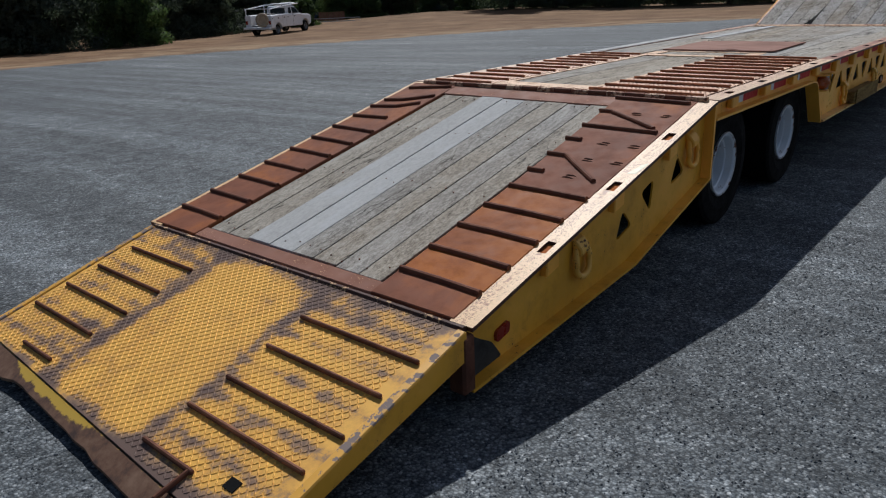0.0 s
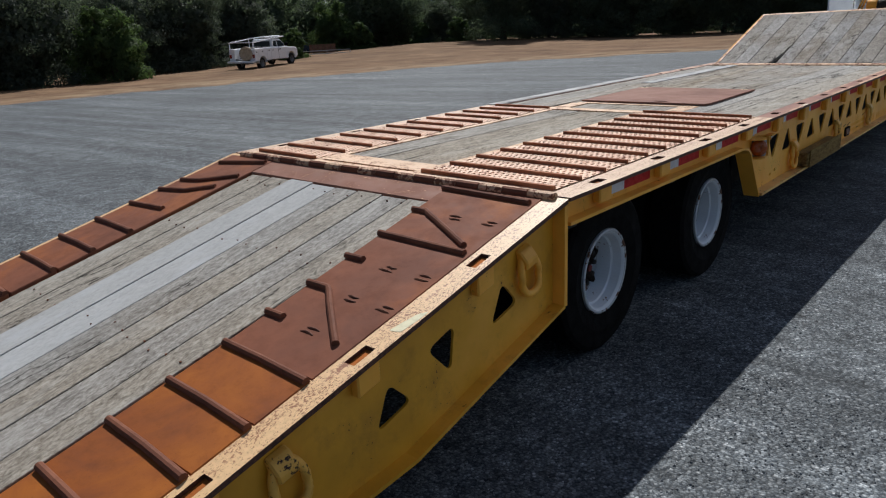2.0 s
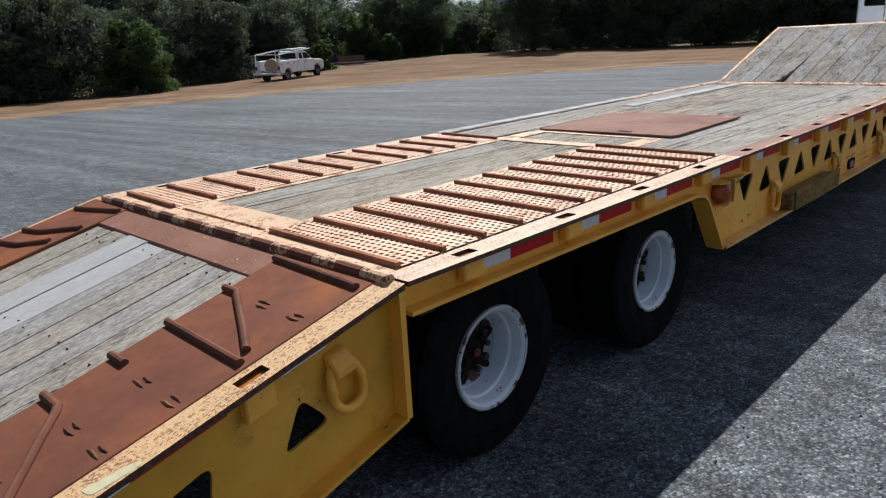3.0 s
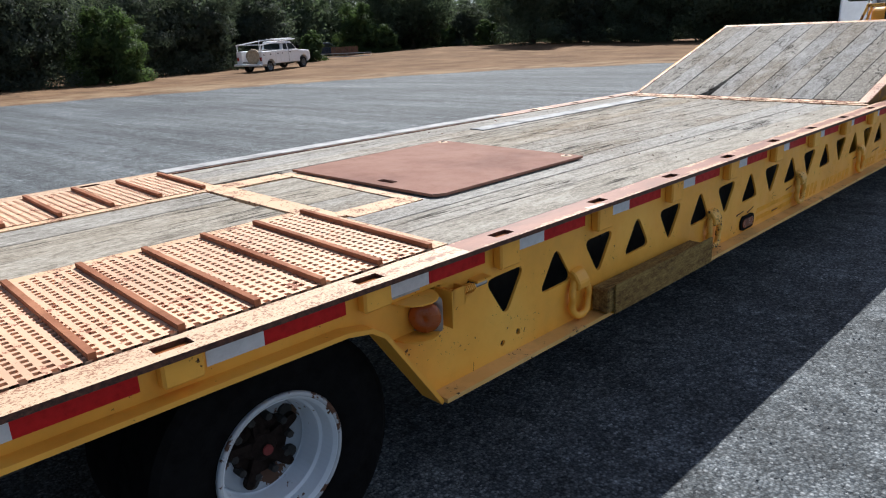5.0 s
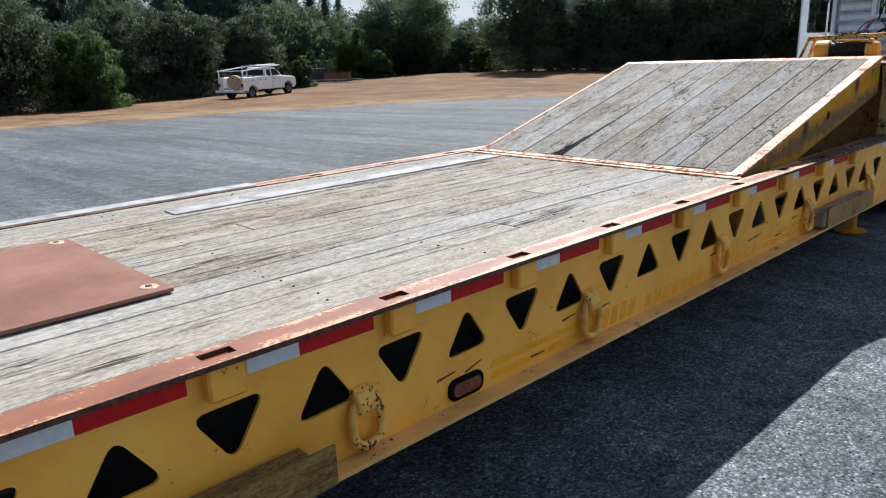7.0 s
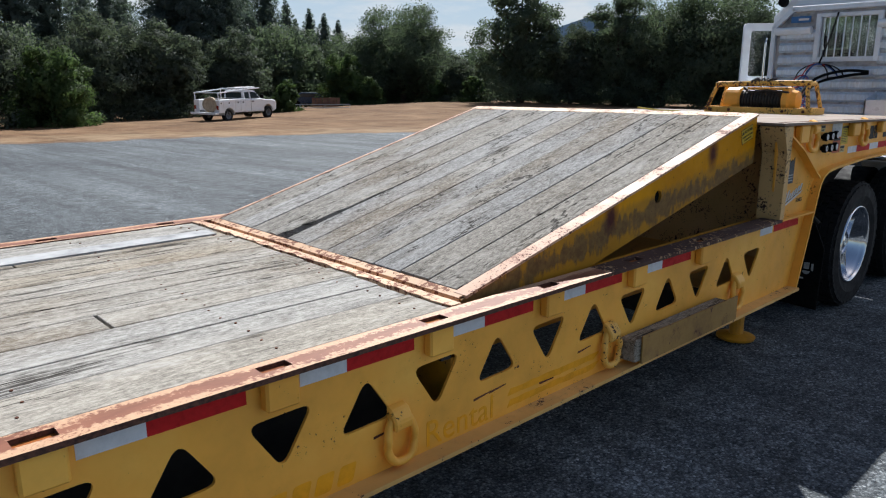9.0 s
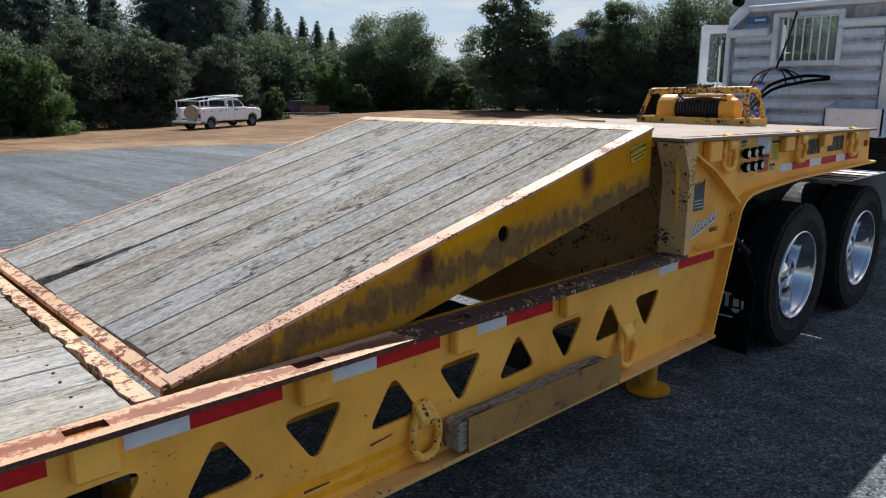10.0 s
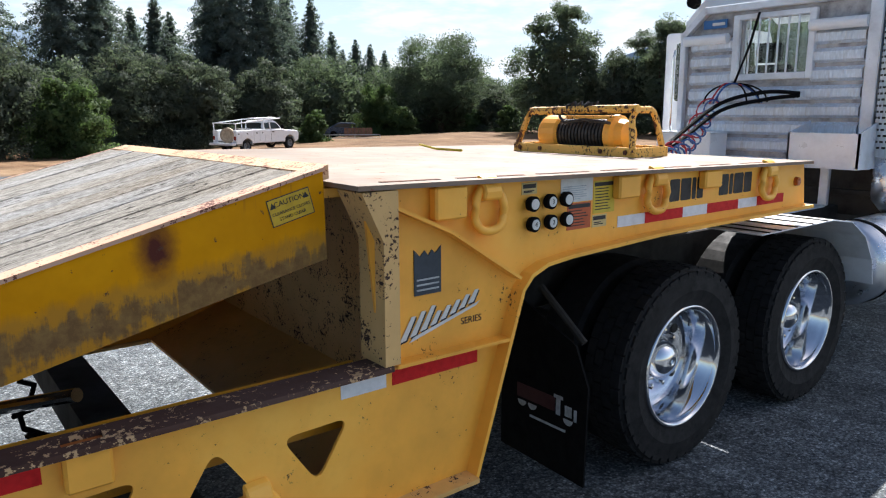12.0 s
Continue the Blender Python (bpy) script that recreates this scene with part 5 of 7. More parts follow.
# side lamp at the wheel-arch drop
lamp = Matrix.Translation((1.262, -0.222, 0.803)) @ Matrix.Rotation(radians(-52), 4, 'Z')
bm = bmesh.new()
lathe(bm, [(-0.02, 0.0001), (-0.02, 0.052), (0.006, 0.058), (0.02, 0.052), (0.028, 0.03), (0.03, 0.0001)], 24)
o = part("marker_lamp", bm, AMBER, trailer, "round orange-red marker lamp in a guard", smooth=True)
o.matrix_basis = lamp
bm = bmesh.new()
for z0 in (0.735, 0.868):
    prism(bm, [(1.217, -0.34)] + [(1.217 + 0.10 * math.sin(a), -0.24 - 0.09 * math.cos(a)) for a in [k * math.pi / 8 for k in range(9)]] + [(1.217, -0.10)], z0, z0 + 0.006, 'z')
box(bm, 1.217, 1.30, -0.125, -0.118, 0.735, 0.874)
part("lamp_guard", bm, YELLOW, trailer, "yellow curved lamp guard")
part("sticker", one_box(1.217, 1.219, -0.325, -0.20, 0.885, 0.95), LABEL_G, trailer, "faded grey data sticker")
bm = bmesh.new()
prism(bm, rounded([(-0.075, -0.066), (0.060, -0.066), (0.060, 0.066), (-0.075, 0.066)], 0.02), -0.003, 0.003)
o = part("lamp_plate", bm, STEEL, trailer, "scratched bare metal lamp plate", bevel=0.001)
o.matrix_basis = Matrix.Translation((1.249, -0.206, 0.803)) @ Matrix.Rotation(radians(-52), 4, 'Z')
bm = bmesh.new()
box(bm, 1.217, 1.268, -0.085, -0.078, 0.79, 0.86)
box(bm, 1.217, 1.268, -0.03, -0.023, 0.79, 0.86)
box(bm, 1.262, 1.268, -0.085, -0.023, 0.79, 0.86)
part("latch_bracket", bm, YELLOW, trailer)
bm = bmesh.new()
sweep(bm, [(1.245 + 0.017 * math.cos(k * 1.05), -0.02 + k * 0.0016, 0.832 + 0.017 * math.sin(k * 1.05)) for k in range(38)], 0.004, 5)
part("latch_spring", bm, YELLOW, trailer)
bm = bmesh.new()
sweep(bm, [(1.245, -0.11, 0.832), (1.245, 0.11, 0.836)], 0.011, 8)
part("latch_pin", bm, STEEL, trailer)
part("latch_bracket", one_box(1.217, 1.266, 0.045, 0.125, 0.848, 0.856), YELLOW, trailer)
bm = bmesh.new()
prism(bm, rounded([(0.035, 0.812), (0.125, 0.812), (0.125, 0.848), (0.035, 0.848)], 0.016), 1.217, 1.2195)
part("latch_recess", bm, DARK, trailer)
# oval marker on the side web
bm = bmesh.new()
prism(bm, rounded([(2.455, 0.485), (2.645, 0.485), (2.645, 0.575), (2.455, 0.575)], 0.044, 6), 1.215, 1.228)
part("lamp_grommet", bm, BLACK, trailer)
bm = bmesh.new()
prism(bm, rounded([(2.475, 0.503), (2.625, 0.503), (2.625, 0.557), (2.475, 0.557)], 0.026, 6), 1.226, 1.234)
part("marker_lamp", bm, m_plain("brown_lens", (0.17, 0.04, 0.014), 0.25, 0.0, 0.3, 18.0), trailer, "oval dusty brown-red marker lamp")
bm = bmesh.new()
lathe(bm, [(0.0, 0.0001), (0.0, 0.026), (0.02, 0.022), (0.022, 0.0001)], 16, 'x', (1.217, 10.50, 1.42))
part("marker_lamp", bm, AMBER, trailer, "small amber marker lamp")
bm = bmesh.new()
prism(bm, rounded([(-5.035, 0.228), (-4.935, 0.25), (-4.935, 0.305), (-5.035, 0.283)], 0.02), 1.217, 1.232)
part("marker_lamp", bm, RED_LENS, trailer, "oval red tail marker")


def ghost(y0, y1, z0, z1, n, mat, lean=0.02, x=1.2171, gap=0.25):
    """Blocky stand-ins for painted lettering."""
    step = (y1 - y0) / n
    for k in range(n):
        a, b = y0 + step * k, y0 + step * (k + 1 - gap)
        bm = bmesh.new()
        prism(bm, rounded([(a, z0), (b, z0), (b + lean, z1), (a + lean, z1)], 0.012, 3), x, x + 0.0005)
        part("painted_mark", bm, mat, trailer)


ghost(3.40, 3.78, 0.485, 0.575, 5, INK_Y)
ghost(3.86, 4.50, 0.485, 0.555, 7, INK_Y)
writing("Rental", 0.150, Matrix.Translation((1.2178, 5.0, 0.53)) @ FACE, INK_Y, trailer)
rnd = random.Random(3)
for y0, y1 in ((2.69, 3.32), (5.27, 5.93)):
    for z in (0.515, 0.565):
        bm = bmesh.new()
        m = 14
        top = [(y0 + 0.02 + (y1 - y0 - 0.02) * k / m, z + 0.015 + rnd.uniform(-0.003, 0.003)) for k in range(m + 1)]
        low = [(y0 + (y1 - y0 - 0.05) * k / m, z - 0.015 + rnd.uniform(-0.003, 0.003)) for k in range(m + 1)]
        prism(bm, low + top[::-1], 1.2171, 1.2176)
        part("painted_mark", bm, INK_Y, trailer, "ghost of a removed deep-yellow stripe")
for y, z, a in ((2.45, 0.60, 0.1), (2.60, 0.595, 0.25), (3.22, 0.62, 0.1), (3.50, 0.60, 0.05), (4.62, 0.615, 0.1), (5.12, 0.60, 0.1), (5.21, 0.605, 0.1), (5.80, 0.62, 0.1), (0.06, 0.455, 1.5), (3.0, 0.515, 0.0), (5.53, 0.545, 0.0)):
    bm = bmesh.new()
    c, s, L = math.cos(a), math.sin(a), 0.05
    prism(bm, rounded([(y - L * c, z - L * s - 0.004), (y + L * c, z + L * s - 0.002), (y + L * c, z + L * s + 0.003), (y - L * c, z - L * s + 0.006)], 0.002, 2), 1.217, 1.2182)
    part("bare_scrape", bm, BAR, trailer)

# neck tape, valves, stickers
for y0, y1, mat in ((8.965, 9.152, TAPE_W), (9.152, 9.438, TAPE_R), (9.438, 9.638, TAPE_W), (9.638, 9.916, TAPE_R), (9.916, 10.096, TAPE_W), (10.096, 10.372, TAPE_R)):
    part("reflective_tape", one_box(1.217, 1.2195, y0, y1, 1.318, 1.366), mat, trailer)
for y0, y1, mat in ((7.60, 7.775, TAPE_W), (7.80, 8.18, TAPE_R)):
    part("reflective_tape", one_box(1.217, 1.2195, y0, y1, 0.893, 0.945), mat, trailer)
for k, (y, z) in enumerate([(8.43, 1.466), (8.525, 1.468), (8.615, 1.470), (8.435, 1.388), (8.53, 1.388), (8.62, 1.390)]):
    bm = bmesh.new()
    lathe(bm, [(0.0, 0.0001), (0.0, 0.014), (0.012, 0.016), (0.014, 0.028), (0.036, 0.030), (0.040, 0.025), (0.040, 0.0001)], 16, 'x', (1.217, y, z))
    kn = part("valve_knob", bm, BLACK, trailer, "black push-pull valve knob with white face")
    bm = bmesh.new()
    lathe(bm, [(0.040, 0.0001), (0.040, 0.020), (0.042, 0.020), (0.042, 0.0001)], 16, 'x', (1.217, y, z))
    part("dial_face", bm, LABEL_W, kn)
    if k in (1, 3, 4):
        writing({1: "3", 3: "4", 4: "2"}[k], 0.026, Matrix.Translation((1.2602, y, z)) @ FACE, INK, kn)


def sticker(y0, y1, z0, z1, mat, lines, ink, label, band=None):
    st = part("sticker", one_box(1.217, 1.2190, y0, y1, z0, z1), mat, trailer, label)
    if band:
        part("sticker_band", one_box(1.219, 1.2196, y0 + 0.006, y1 - 0.006, z1 - 0.022, z1 - 0.006), band, st)
    for k in range(lines):
        z = z1 - 0.03 - (z1 - z0 - 0.036) * k / max(1, lines)
        w = (y1 - y0) * rnd.uniform(0.6, 0.88)
        part("text_line", one_box(1.219, 1.2196, y0 + 0.01, y0 + w, z - 0.004, z), ink, st)


sticker(8.608, 8.797, 1.450, 1.545, LABEL_W, 7, LABEL_G, "white instruction sticker with fine print")
sticker(8.648, 8.789, 1.338, 1.446, LABEL_R, 6, INK, "orange-red warning sticker", INK)
sticker(8.803, 8.937, 1.392, 1.526, LABEL_Y, 8, INK, "yellow instruction sticker", INK)
sticker(8.80, 8.89, 1.335, 1.386, LABEL_C, 2, INK, "small cream caution sticker", INK)
sticker(8.395, 8.475, 1.500, 1.545, LABEL_C, 2, INK, "small cream caution sticker", INK)
sticker(7.79, 7.835, 1.175, 1.25, LABEL_Y, 2, INK, "faded yellow sticker")
bm = bmesh.new()
prism(bm, [(7.895, 1.19), (8.01, 1.19), (8.01, 1.355), (7.985, 1.33), (7.97, 1.345), (7.955, 1.325), (7.94, 1.345), (7.92, 1.325), (7.895, 1.35)], 1.217, 1.221)
pl = part("maker_plate", bm, m_plain("dark_badge", (0.04, 0.055, 0.075), 0.4, 0.3, 0.1, 20.0), trailer, "dark blue-grey badge with a crown-shaped top")
for k in range(3):
    part("text_line", one_box(1.221, 1.2222, 7.905, 8.0, 1.205 + 0.018 * k, 1.211 + 0.018 * k), LABEL_G, pl)
# slanted script emblem as plain strokes
for k in range(8):
    y = 7.83 + 0.043 * k
    z = 1.035 + 0.0125 * k
    h = 0.085 if k in (0, 1, 2) else 0.05
    for d, mat, x in ((0.006, INK, 1.2172), (0.0, LABEL_W, 1.2190)):
        bm = bmesh.new()
        prism(bm, [(y + d, z - d), (y + 0.028 + d, z + 0.006 - d), (y + 0.028 + h * 0.5 + d, z + h - d), (y + 0.010 + h * 0.5 + d, z + h - d)], x, x + 0.0016)
        part("emblem_stroke", bm, mat, trailer)
bm = bmesh.new()
prism(bm, [(7.87, 1.028), (8.17, 1.112), (8.19, 1.128), (7.89, 1.046)], 1.2190, 1.2208)
part("emblem_stroke", bm, LABEL_W, trailer)
writing("SERIES", 0.036, Matrix.Translation((1.2185, 8.15, 1.062)) @ FACE, INK, trailer)
# dark blocks of the maker's lettering on the neck
for y0, w in ((9.33, 0.075), (9.415, 0.08), (9.505, 0.03), (9.545, 0.05), (9.735, 0.08), (9.825, 0.03), (9.865, 0.085), (9.96, 0.07)):
    bm = bmesh.new()
    prism(bm, rounded([(y0, 1.398), (y0 + w, 1.398), (y0 + w, 1.500), (y0, 1.500)], 0.008, 2), 1.2172, 1.219)
    part("emblem_block", bm, INK, trailer)
# caution label on the ramp side
tilt = math.atan2(0.64, 2.5)
cm = Matrix.Translation((1.1216, 7.50, 1.521)) @ FACE @ Matrix.Rotation(tilt, 4, 'Z')
bm = bmesh.new()
box(bm, -0.074, 0.074, -0.043, 0.043, -0.0005, 0.0006)
o = part("caution_label", bm, INK, trailer, "yellow and black caution label")
o.matrix_basis = cm
bm = bmesh.new()
box(bm, -0.071, 0.071, -0.040, 0.040, 0.0006, 0.0012)
part("label_face", bm, m_plain("caution_yellow", (0.55, 0.36, 0.015), 0.45, 0.0, 0.08, 20.0), o)
for text, size, yy in (("CAUTION", 0.0235, 0.022), ("CLEARANCE CLOSES", 0.0142, -0.006), ("STAND CLEAR", 0.0142, -0.025)):
    writing(text, size, Matrix.Translation((0, yy, 0.0018)), INK, o)
for sx in (-1, 1):
    bm = bmesh.new()
    prism(bm, [(sx * 0.058 - 0.010, 0.013), (sx * 0.058 + 0.010, 0.013), (sx * 0.058, 0.032)], 0.0012, 0.0022, 'z')
    part("warning_triangle", bm, INK, o)
# tail hinge knuckles
k = 0
x = -1.156
while x < 1.2:
    w = 0.14
    bm = bmesh.new()
    sweep(bm, [(x, -2.782, DECK - 0.002), (x + w - 0.006, -2.782, DECK - 0.002)], 0.024, 10)
    part("hinge_knuckle", bm, PAD_BAR if k % 2 else HINGE, trailer, "brown hinge knuckle" if k % 2 else "cream worn hinge knuckle", smooth=False)
    x += w
    k += 1

# winch on the neck
winch = new("winch")
winch.parent = trailer
winch.location = (0.09, 10.05, neck_z(10.05))
tagged(winch, "yellow cable winch with dark wire rope")
bm = bmesh.new()
box(bm, -0.60, 0.60, -0.17, -0.15, 0.0, 0.060)
box(bm, -0.60, 0.60, 0.15, 0.17, 0.0, 0.060)
box(bm, -0.60, -0.585, -0.15, 0.15, 0.0, 0.060)
box(bm, 0.585, 0.60, -0.15, 0.15, 0.0, 0.060)
part("winch_base", bm, YELLOW_SPECK, winch, bevel=0.004)
bm = bmesh.new()
for sx in (-0.5, 0.52):
    sweep(bm, [(sx + (-0.08 if sx < 0 else 0.05), -0.16, 0.02), (sx, -0.12, 0.23), (sx, -0.09, 0.268), (sx, -0.06, 0.28), (sx, 0.06, 0.28), (sx, 0.09, 0.268), (sx, 0.12, 0.23), (sx + (-0.08 if sx < 0 else 0.05), 0.16, 0.02)], 0.022, 8)
sweep(bm, [(-0.49, -0.10, 0.27), (0.0, -0.10, 0.282), (0.55, -0.10, 0.285)], 0.026, 8)
part("winch_frame", bm, WORN_TUBE, winch, "bent yellow tube frame with rusty chips")
bm = bmesh.new()
box(bm, -0.17, 0.30, -0.045, -0.015, 0.222, 0.246)
part("rope_guide", bm, YELLOW_SPECK, winch, "yellow guide bar above the drum", bevel=0.004)
bm = bmesh.new()
lathe(bm, [(-0.25, 0.0001), (-0.25, 0.088), (0.24, 0.088), (0.24, 0.0001)], 20, 'x', (0, 0.02, 0.125))
for j in range(14):
    lathe(bm, [(-0.245 + 0.033 * j, 0.08), (-0.24 + 0.033 * j, 0.100), (-0.22 + 0.033 * j, 0.100), (-0.214 + 0.033 * j, 0.08)], 20, 'x', (0, 0.02, 0.125))
part("rope_drum", bm, ROPE, winch, "drum wound with dark wire rope")
bm = bmesh.new()
lathe(bm, [(-0.43, 0.0001), (-0.43, 0.10), (-0.40, 0.118), (-0.25, 0.118), (-0.23, 0.105), (-0.23, 0.0001)], 20, 'x', (0, 0.02, 0.125))
part("winch_housing", bm, YELLOW, winch)
bm = bmesh.new()
lathe(bm, [(0.24, 0.0001), (0.24, 0.118), (0.26, 0.126), (0.30, 0.124), (0.32, 0.10), (0.38, 0.085), (0.41, 0.0001)], 20, 'x', (0, 0.02, 0.125))
part("winch_gearbox", bm, YELLOW, winch)
bm = bmesh.new()
rr = random.Random(2)
for j in range(9):
    sweep(bm, [(-0.12 + 0.03 * j, -0.10 + rr.uniform(-0.03, 0.03), 0.30), (-0.08 + 0.03 * j, -0.09 + rr.uniform(-0.03, 0.03), 0.315 + rr.uniform(0, 0.02)), (-0.05 + 0.03 * j, -0.12, 0.27)], 0.010, 6)
sweep(bm, [(-0.18, -0.10, 0.24), (-0.1, -0.13, 0.2), (0.1, -0.13, 0.22), (0.33, -0.12, 0.2)], 0.010, 6)
part("chain", bm, ROPE, winch, "dark chain slung over the frame")
# lashing slots along the edge of the neck deck, the ragged edge bar at the far side
for y0, y1 in ((7.78, 8.02), (8.10, 8.42), (8.50, 8.78), (8.88, 9.10), (9.22, 9.50), (9.60, 9.85), (9.95, 10.2)):
    bm = bmesh.new()
    slab(bm, y0, y1, 1.185, 1.21, lambda y: neck_z(y) + 0.002, 0.006)
    part("lashing_slot", bm, BAR, trailer)
bm = bmesh.new()
sweep(bm, [(-0.86, 9.44, neck_z(9.44) + 0.03), (-0.62, 9.40, neck_z(9.4) + 0.010), (-0.42, 9.45, neck_z(9.45) + 0.008)], 0.008, 6)
part("loose_strap", bm, LABEL_Y, trailer, "yellow loose rod on the neck deck")
# cream paint spilt on the flange
bm = bmesh.new()
prism(bm, rounded([(1.245, 0.75), (1.268, 0.755), (1.277, 0.83), (1.274, 0.872), (1.258, 0.86), (1.254, 0.81)], 0.006, 3), DECK, DECK + 0.0012, 'z')
part("paint_splash", bm, m_plain("spilt_cream_paint", (0.66, 0.62, 0.46), 0.5, 0.0, 0.08, 20.0), trailer, "cream paint spilt on the flange")
bm = bmesh.new()
prism(bm, rounded([(1.215, -3.84), (1.262, -3.83), (1.272, -3.75), (1.274, -3.69), (1.245, -3.72), (1.228, -3.78)], 0.012, 3), 0.0, 0.0012, 'z')
for v in bm.verts:
    v.co.z += tail_z(v.co.y)
part("paint_splash", bm, m_plain("spilt_pale_paint", (0.62, 0.57, 0.36), 0.5, 0.0, 0.10, 30.0), trailer, "pale greenish paint spilt on the tail flange")
# bits on the cover plate
for x, y in ((-0.50, 1.64), (0.50, 1.66)):
    bm = bmesh.new()
    lathe(bm, [(0, 0.0001), (0, 0.035), (0.004, 0.03), (0.005, 0.0001)], 16, 'z', (x, y, DECK + 0.018))
    pb = part("plate_boss", bm, FLANGE, trailer, "worn cream lifting boss")
    bm = bmesh.new()
    lathe(bm, [(0.004, 0.0001), (0.004, 0.014), (0.0065, 0.012), (0.0065, 0.0001)], 12, 'z', (x, y, DECK + 0.018))
    part("boss_hole", bm, DARK, pb)
# the ramp hangs a little lower and spreads on its far side


def ramp_drop(x, y):
    return 0.02 * (1.05 - x) / 2.1 * max(0.0, y - 5.1) / 2.5


# nail heads on boards
bm = bmesh.new()
rn = random.Random(12)
for y in (-5.08, -4.3, -3.6, -3.05):
    for j in range(15):
        xx = -0.70 + 0.093 * j + rn.uniform(-0.012, 0.012)
        yy = y + rn.uniform(-0.03, 0.03)
        lathe(bm, [(tail_z(yy) - 0.004, 0.0001), (tail_z(yy) - 0.004, 0.0045), (tail_z(yy) + 0.0025, 0.004), (tail_z(yy) + 0.0025, 0.0001)], 6, 'z', (xx, yy, 0))
for y in (4.90, 4.30, 3.55, 2.80, 2.05):
    for x in (-1.09, -0.95, -0.76, -0.56, -0.36, -0.17, 0.03, 0.22, 0.42, 0.61, 0.80, 1.02):
        for d in (-0.05, 0.05):
            xx, yy = x + d + rn.uniform(-0.012, 0.012), y + rn.uniform(-0.03, 0.03)
            lathe(bm, [(DECK - 0.006, 0.0001), (DECK - 0.006, 0.0055), (DECK - 0.001, 0.005), (DECK - 0.001, 0.0001)], 6, 'z', (xx, yy, 0))
o = part("nail_heads", bm, BAR, trailer)
tagged(o, kind="stuff")
# landing foot
bm = bmesh.new()
lathe(bm, [(0.012, 0.0001), (0.012, 0.13), (0.03, 0.135), (0.05, 0.06), (0.05, 0.0001)], 20, 'z', (0.90, 8.12, 0))
sweep(bm, [(0.90, 8.12, 0.03), (0.90, 8.12, 0.48)], 0.05, 12)
part("landing_foot", bm, YELLOW_OLD, trailer, "yellow round landing foot on the gravel")
# things under the ramp
bm = bmesh.new()
sweep(bm, [(-0.75, 6.35, 0.42), (-0.15, 6.75, 0.62)], 0.05, 12)
part("hydraulic_cylinder", bm, DARK, trailer, "dark hydraulic cylinder under the ramp")
bm = bmesh.new()
sweep(bm, [(-0.15, 6.75, 0.62), (0.25, 7.0, 0.75)], 0.028, 12)
part("piston_rod", bm, CHROME, trailer)
part("lift_beam", one_box(-1.2, 1.2, 7.02, 7.20, 0.42, 0.60), DARK, trailer, "dark crossbeam under the ramp")
bm = bmesh.new()
pts = [(-0.6 + 0.05 * j, 6.9 + 0.06 * math.sin(j * 1.3), 0.52 + 0.05 * math.cos(j * 0.9)) for j in range(16)]
sweep(bm, pts, 0.013, 6)
part("hose", bm, BLACK, trailer)
for x in (-0.6, 0.6):
    bm = bmesh.new()
    slab(bm, 5.2, 7.6, x - 0.04, x + 0.04, lambda y: ramp_z(y) - 0.05, 0.10)
    part("ramp_beam", bm, DARK, trailer)
bm = bmesh.new()
slab(bm, 5.15, 7.55, -1.09, 1.09, lambda y: ramp_z(y) - 0.044, 0.006)
part("ramp_underplate", bm, DARK, trailer)
part("deck_end_beam", one_box(-1.2, 1.2, 4.96, 5.10, 0.44, 0.94), YELLOW_OLD, trailer)
for ob in [c for c in trailer.children if c.name.startswith("ramp_")]:
    for v in ob.data.vertices:
        v.co.z -= ramp_drop(v.co.x, v.co.y)
        v.co.x -= 0.19 * (1.05 - v.co.x) / 2.1 * max(0.0, v.co.y - 5.1) / 2.5
for sx in (-0.52, -0.30, 0.30, 0.52):
    bm = bmesh.new()
    lathe(bm, [(0.0, 0.0001), (0.0, 0.016), (-0.014, 0.014), (-0.014, 0.0001)], 6, 'y', (sx, -0.17, 0.030))
    part("base_bolt", bm, BAR, winch)
winch.scale = (0.83, 0.92, 0.97)

# ---- the tractor truck ----
truck = thing("tractor_truck", "white tractor truck with ribbed aluminium cab guard under the gooseneck", "truck")


def m_tread_alu():
    """Bright aluminium sheet with a fine embossed pattern."""
    n = Nodes("embossed_aluminium")
    v = n.coords(shift=False)
    big = n.noise(v, 2.5, 5, 0.7)
    ms = n.nt.nodes.new("ShaderNodeMapping")
    n.nt.links.new(n.tc.outputs["Object"], ms.inputs[0])
    ms.inputs["Scale"].default_value = (1.6, 1.6, 0.45)
    d = n.voronoi(ms.outputs[0], 34)
    col = n.ramp(big, (0.35, (0.58, 0.655, 0.745)), (0.6, (0.74, 0.82, 0.92)))
    streak = n.noise(n.coords((9, 9, 0.6), False), 2.0, 4, 0.6)
    col = n.mix(n.ramp(streak, (0.52, 0.0), (0.72, 0.5)), col, (0.45, 0.42, 0.38))
    # light and dark of the dimples painted into the colour, besides the bump
    col = n.mix(1.0, col, n.ramp(d, (0.15, 1.03), (0.6, 0.88)), 'MULTIPLY')
    return n.done(col, n.ramp(big, (0.3, 0.42), (0.7, 0.30)), 0.12, n.bump(d, 0.8, 0.007))


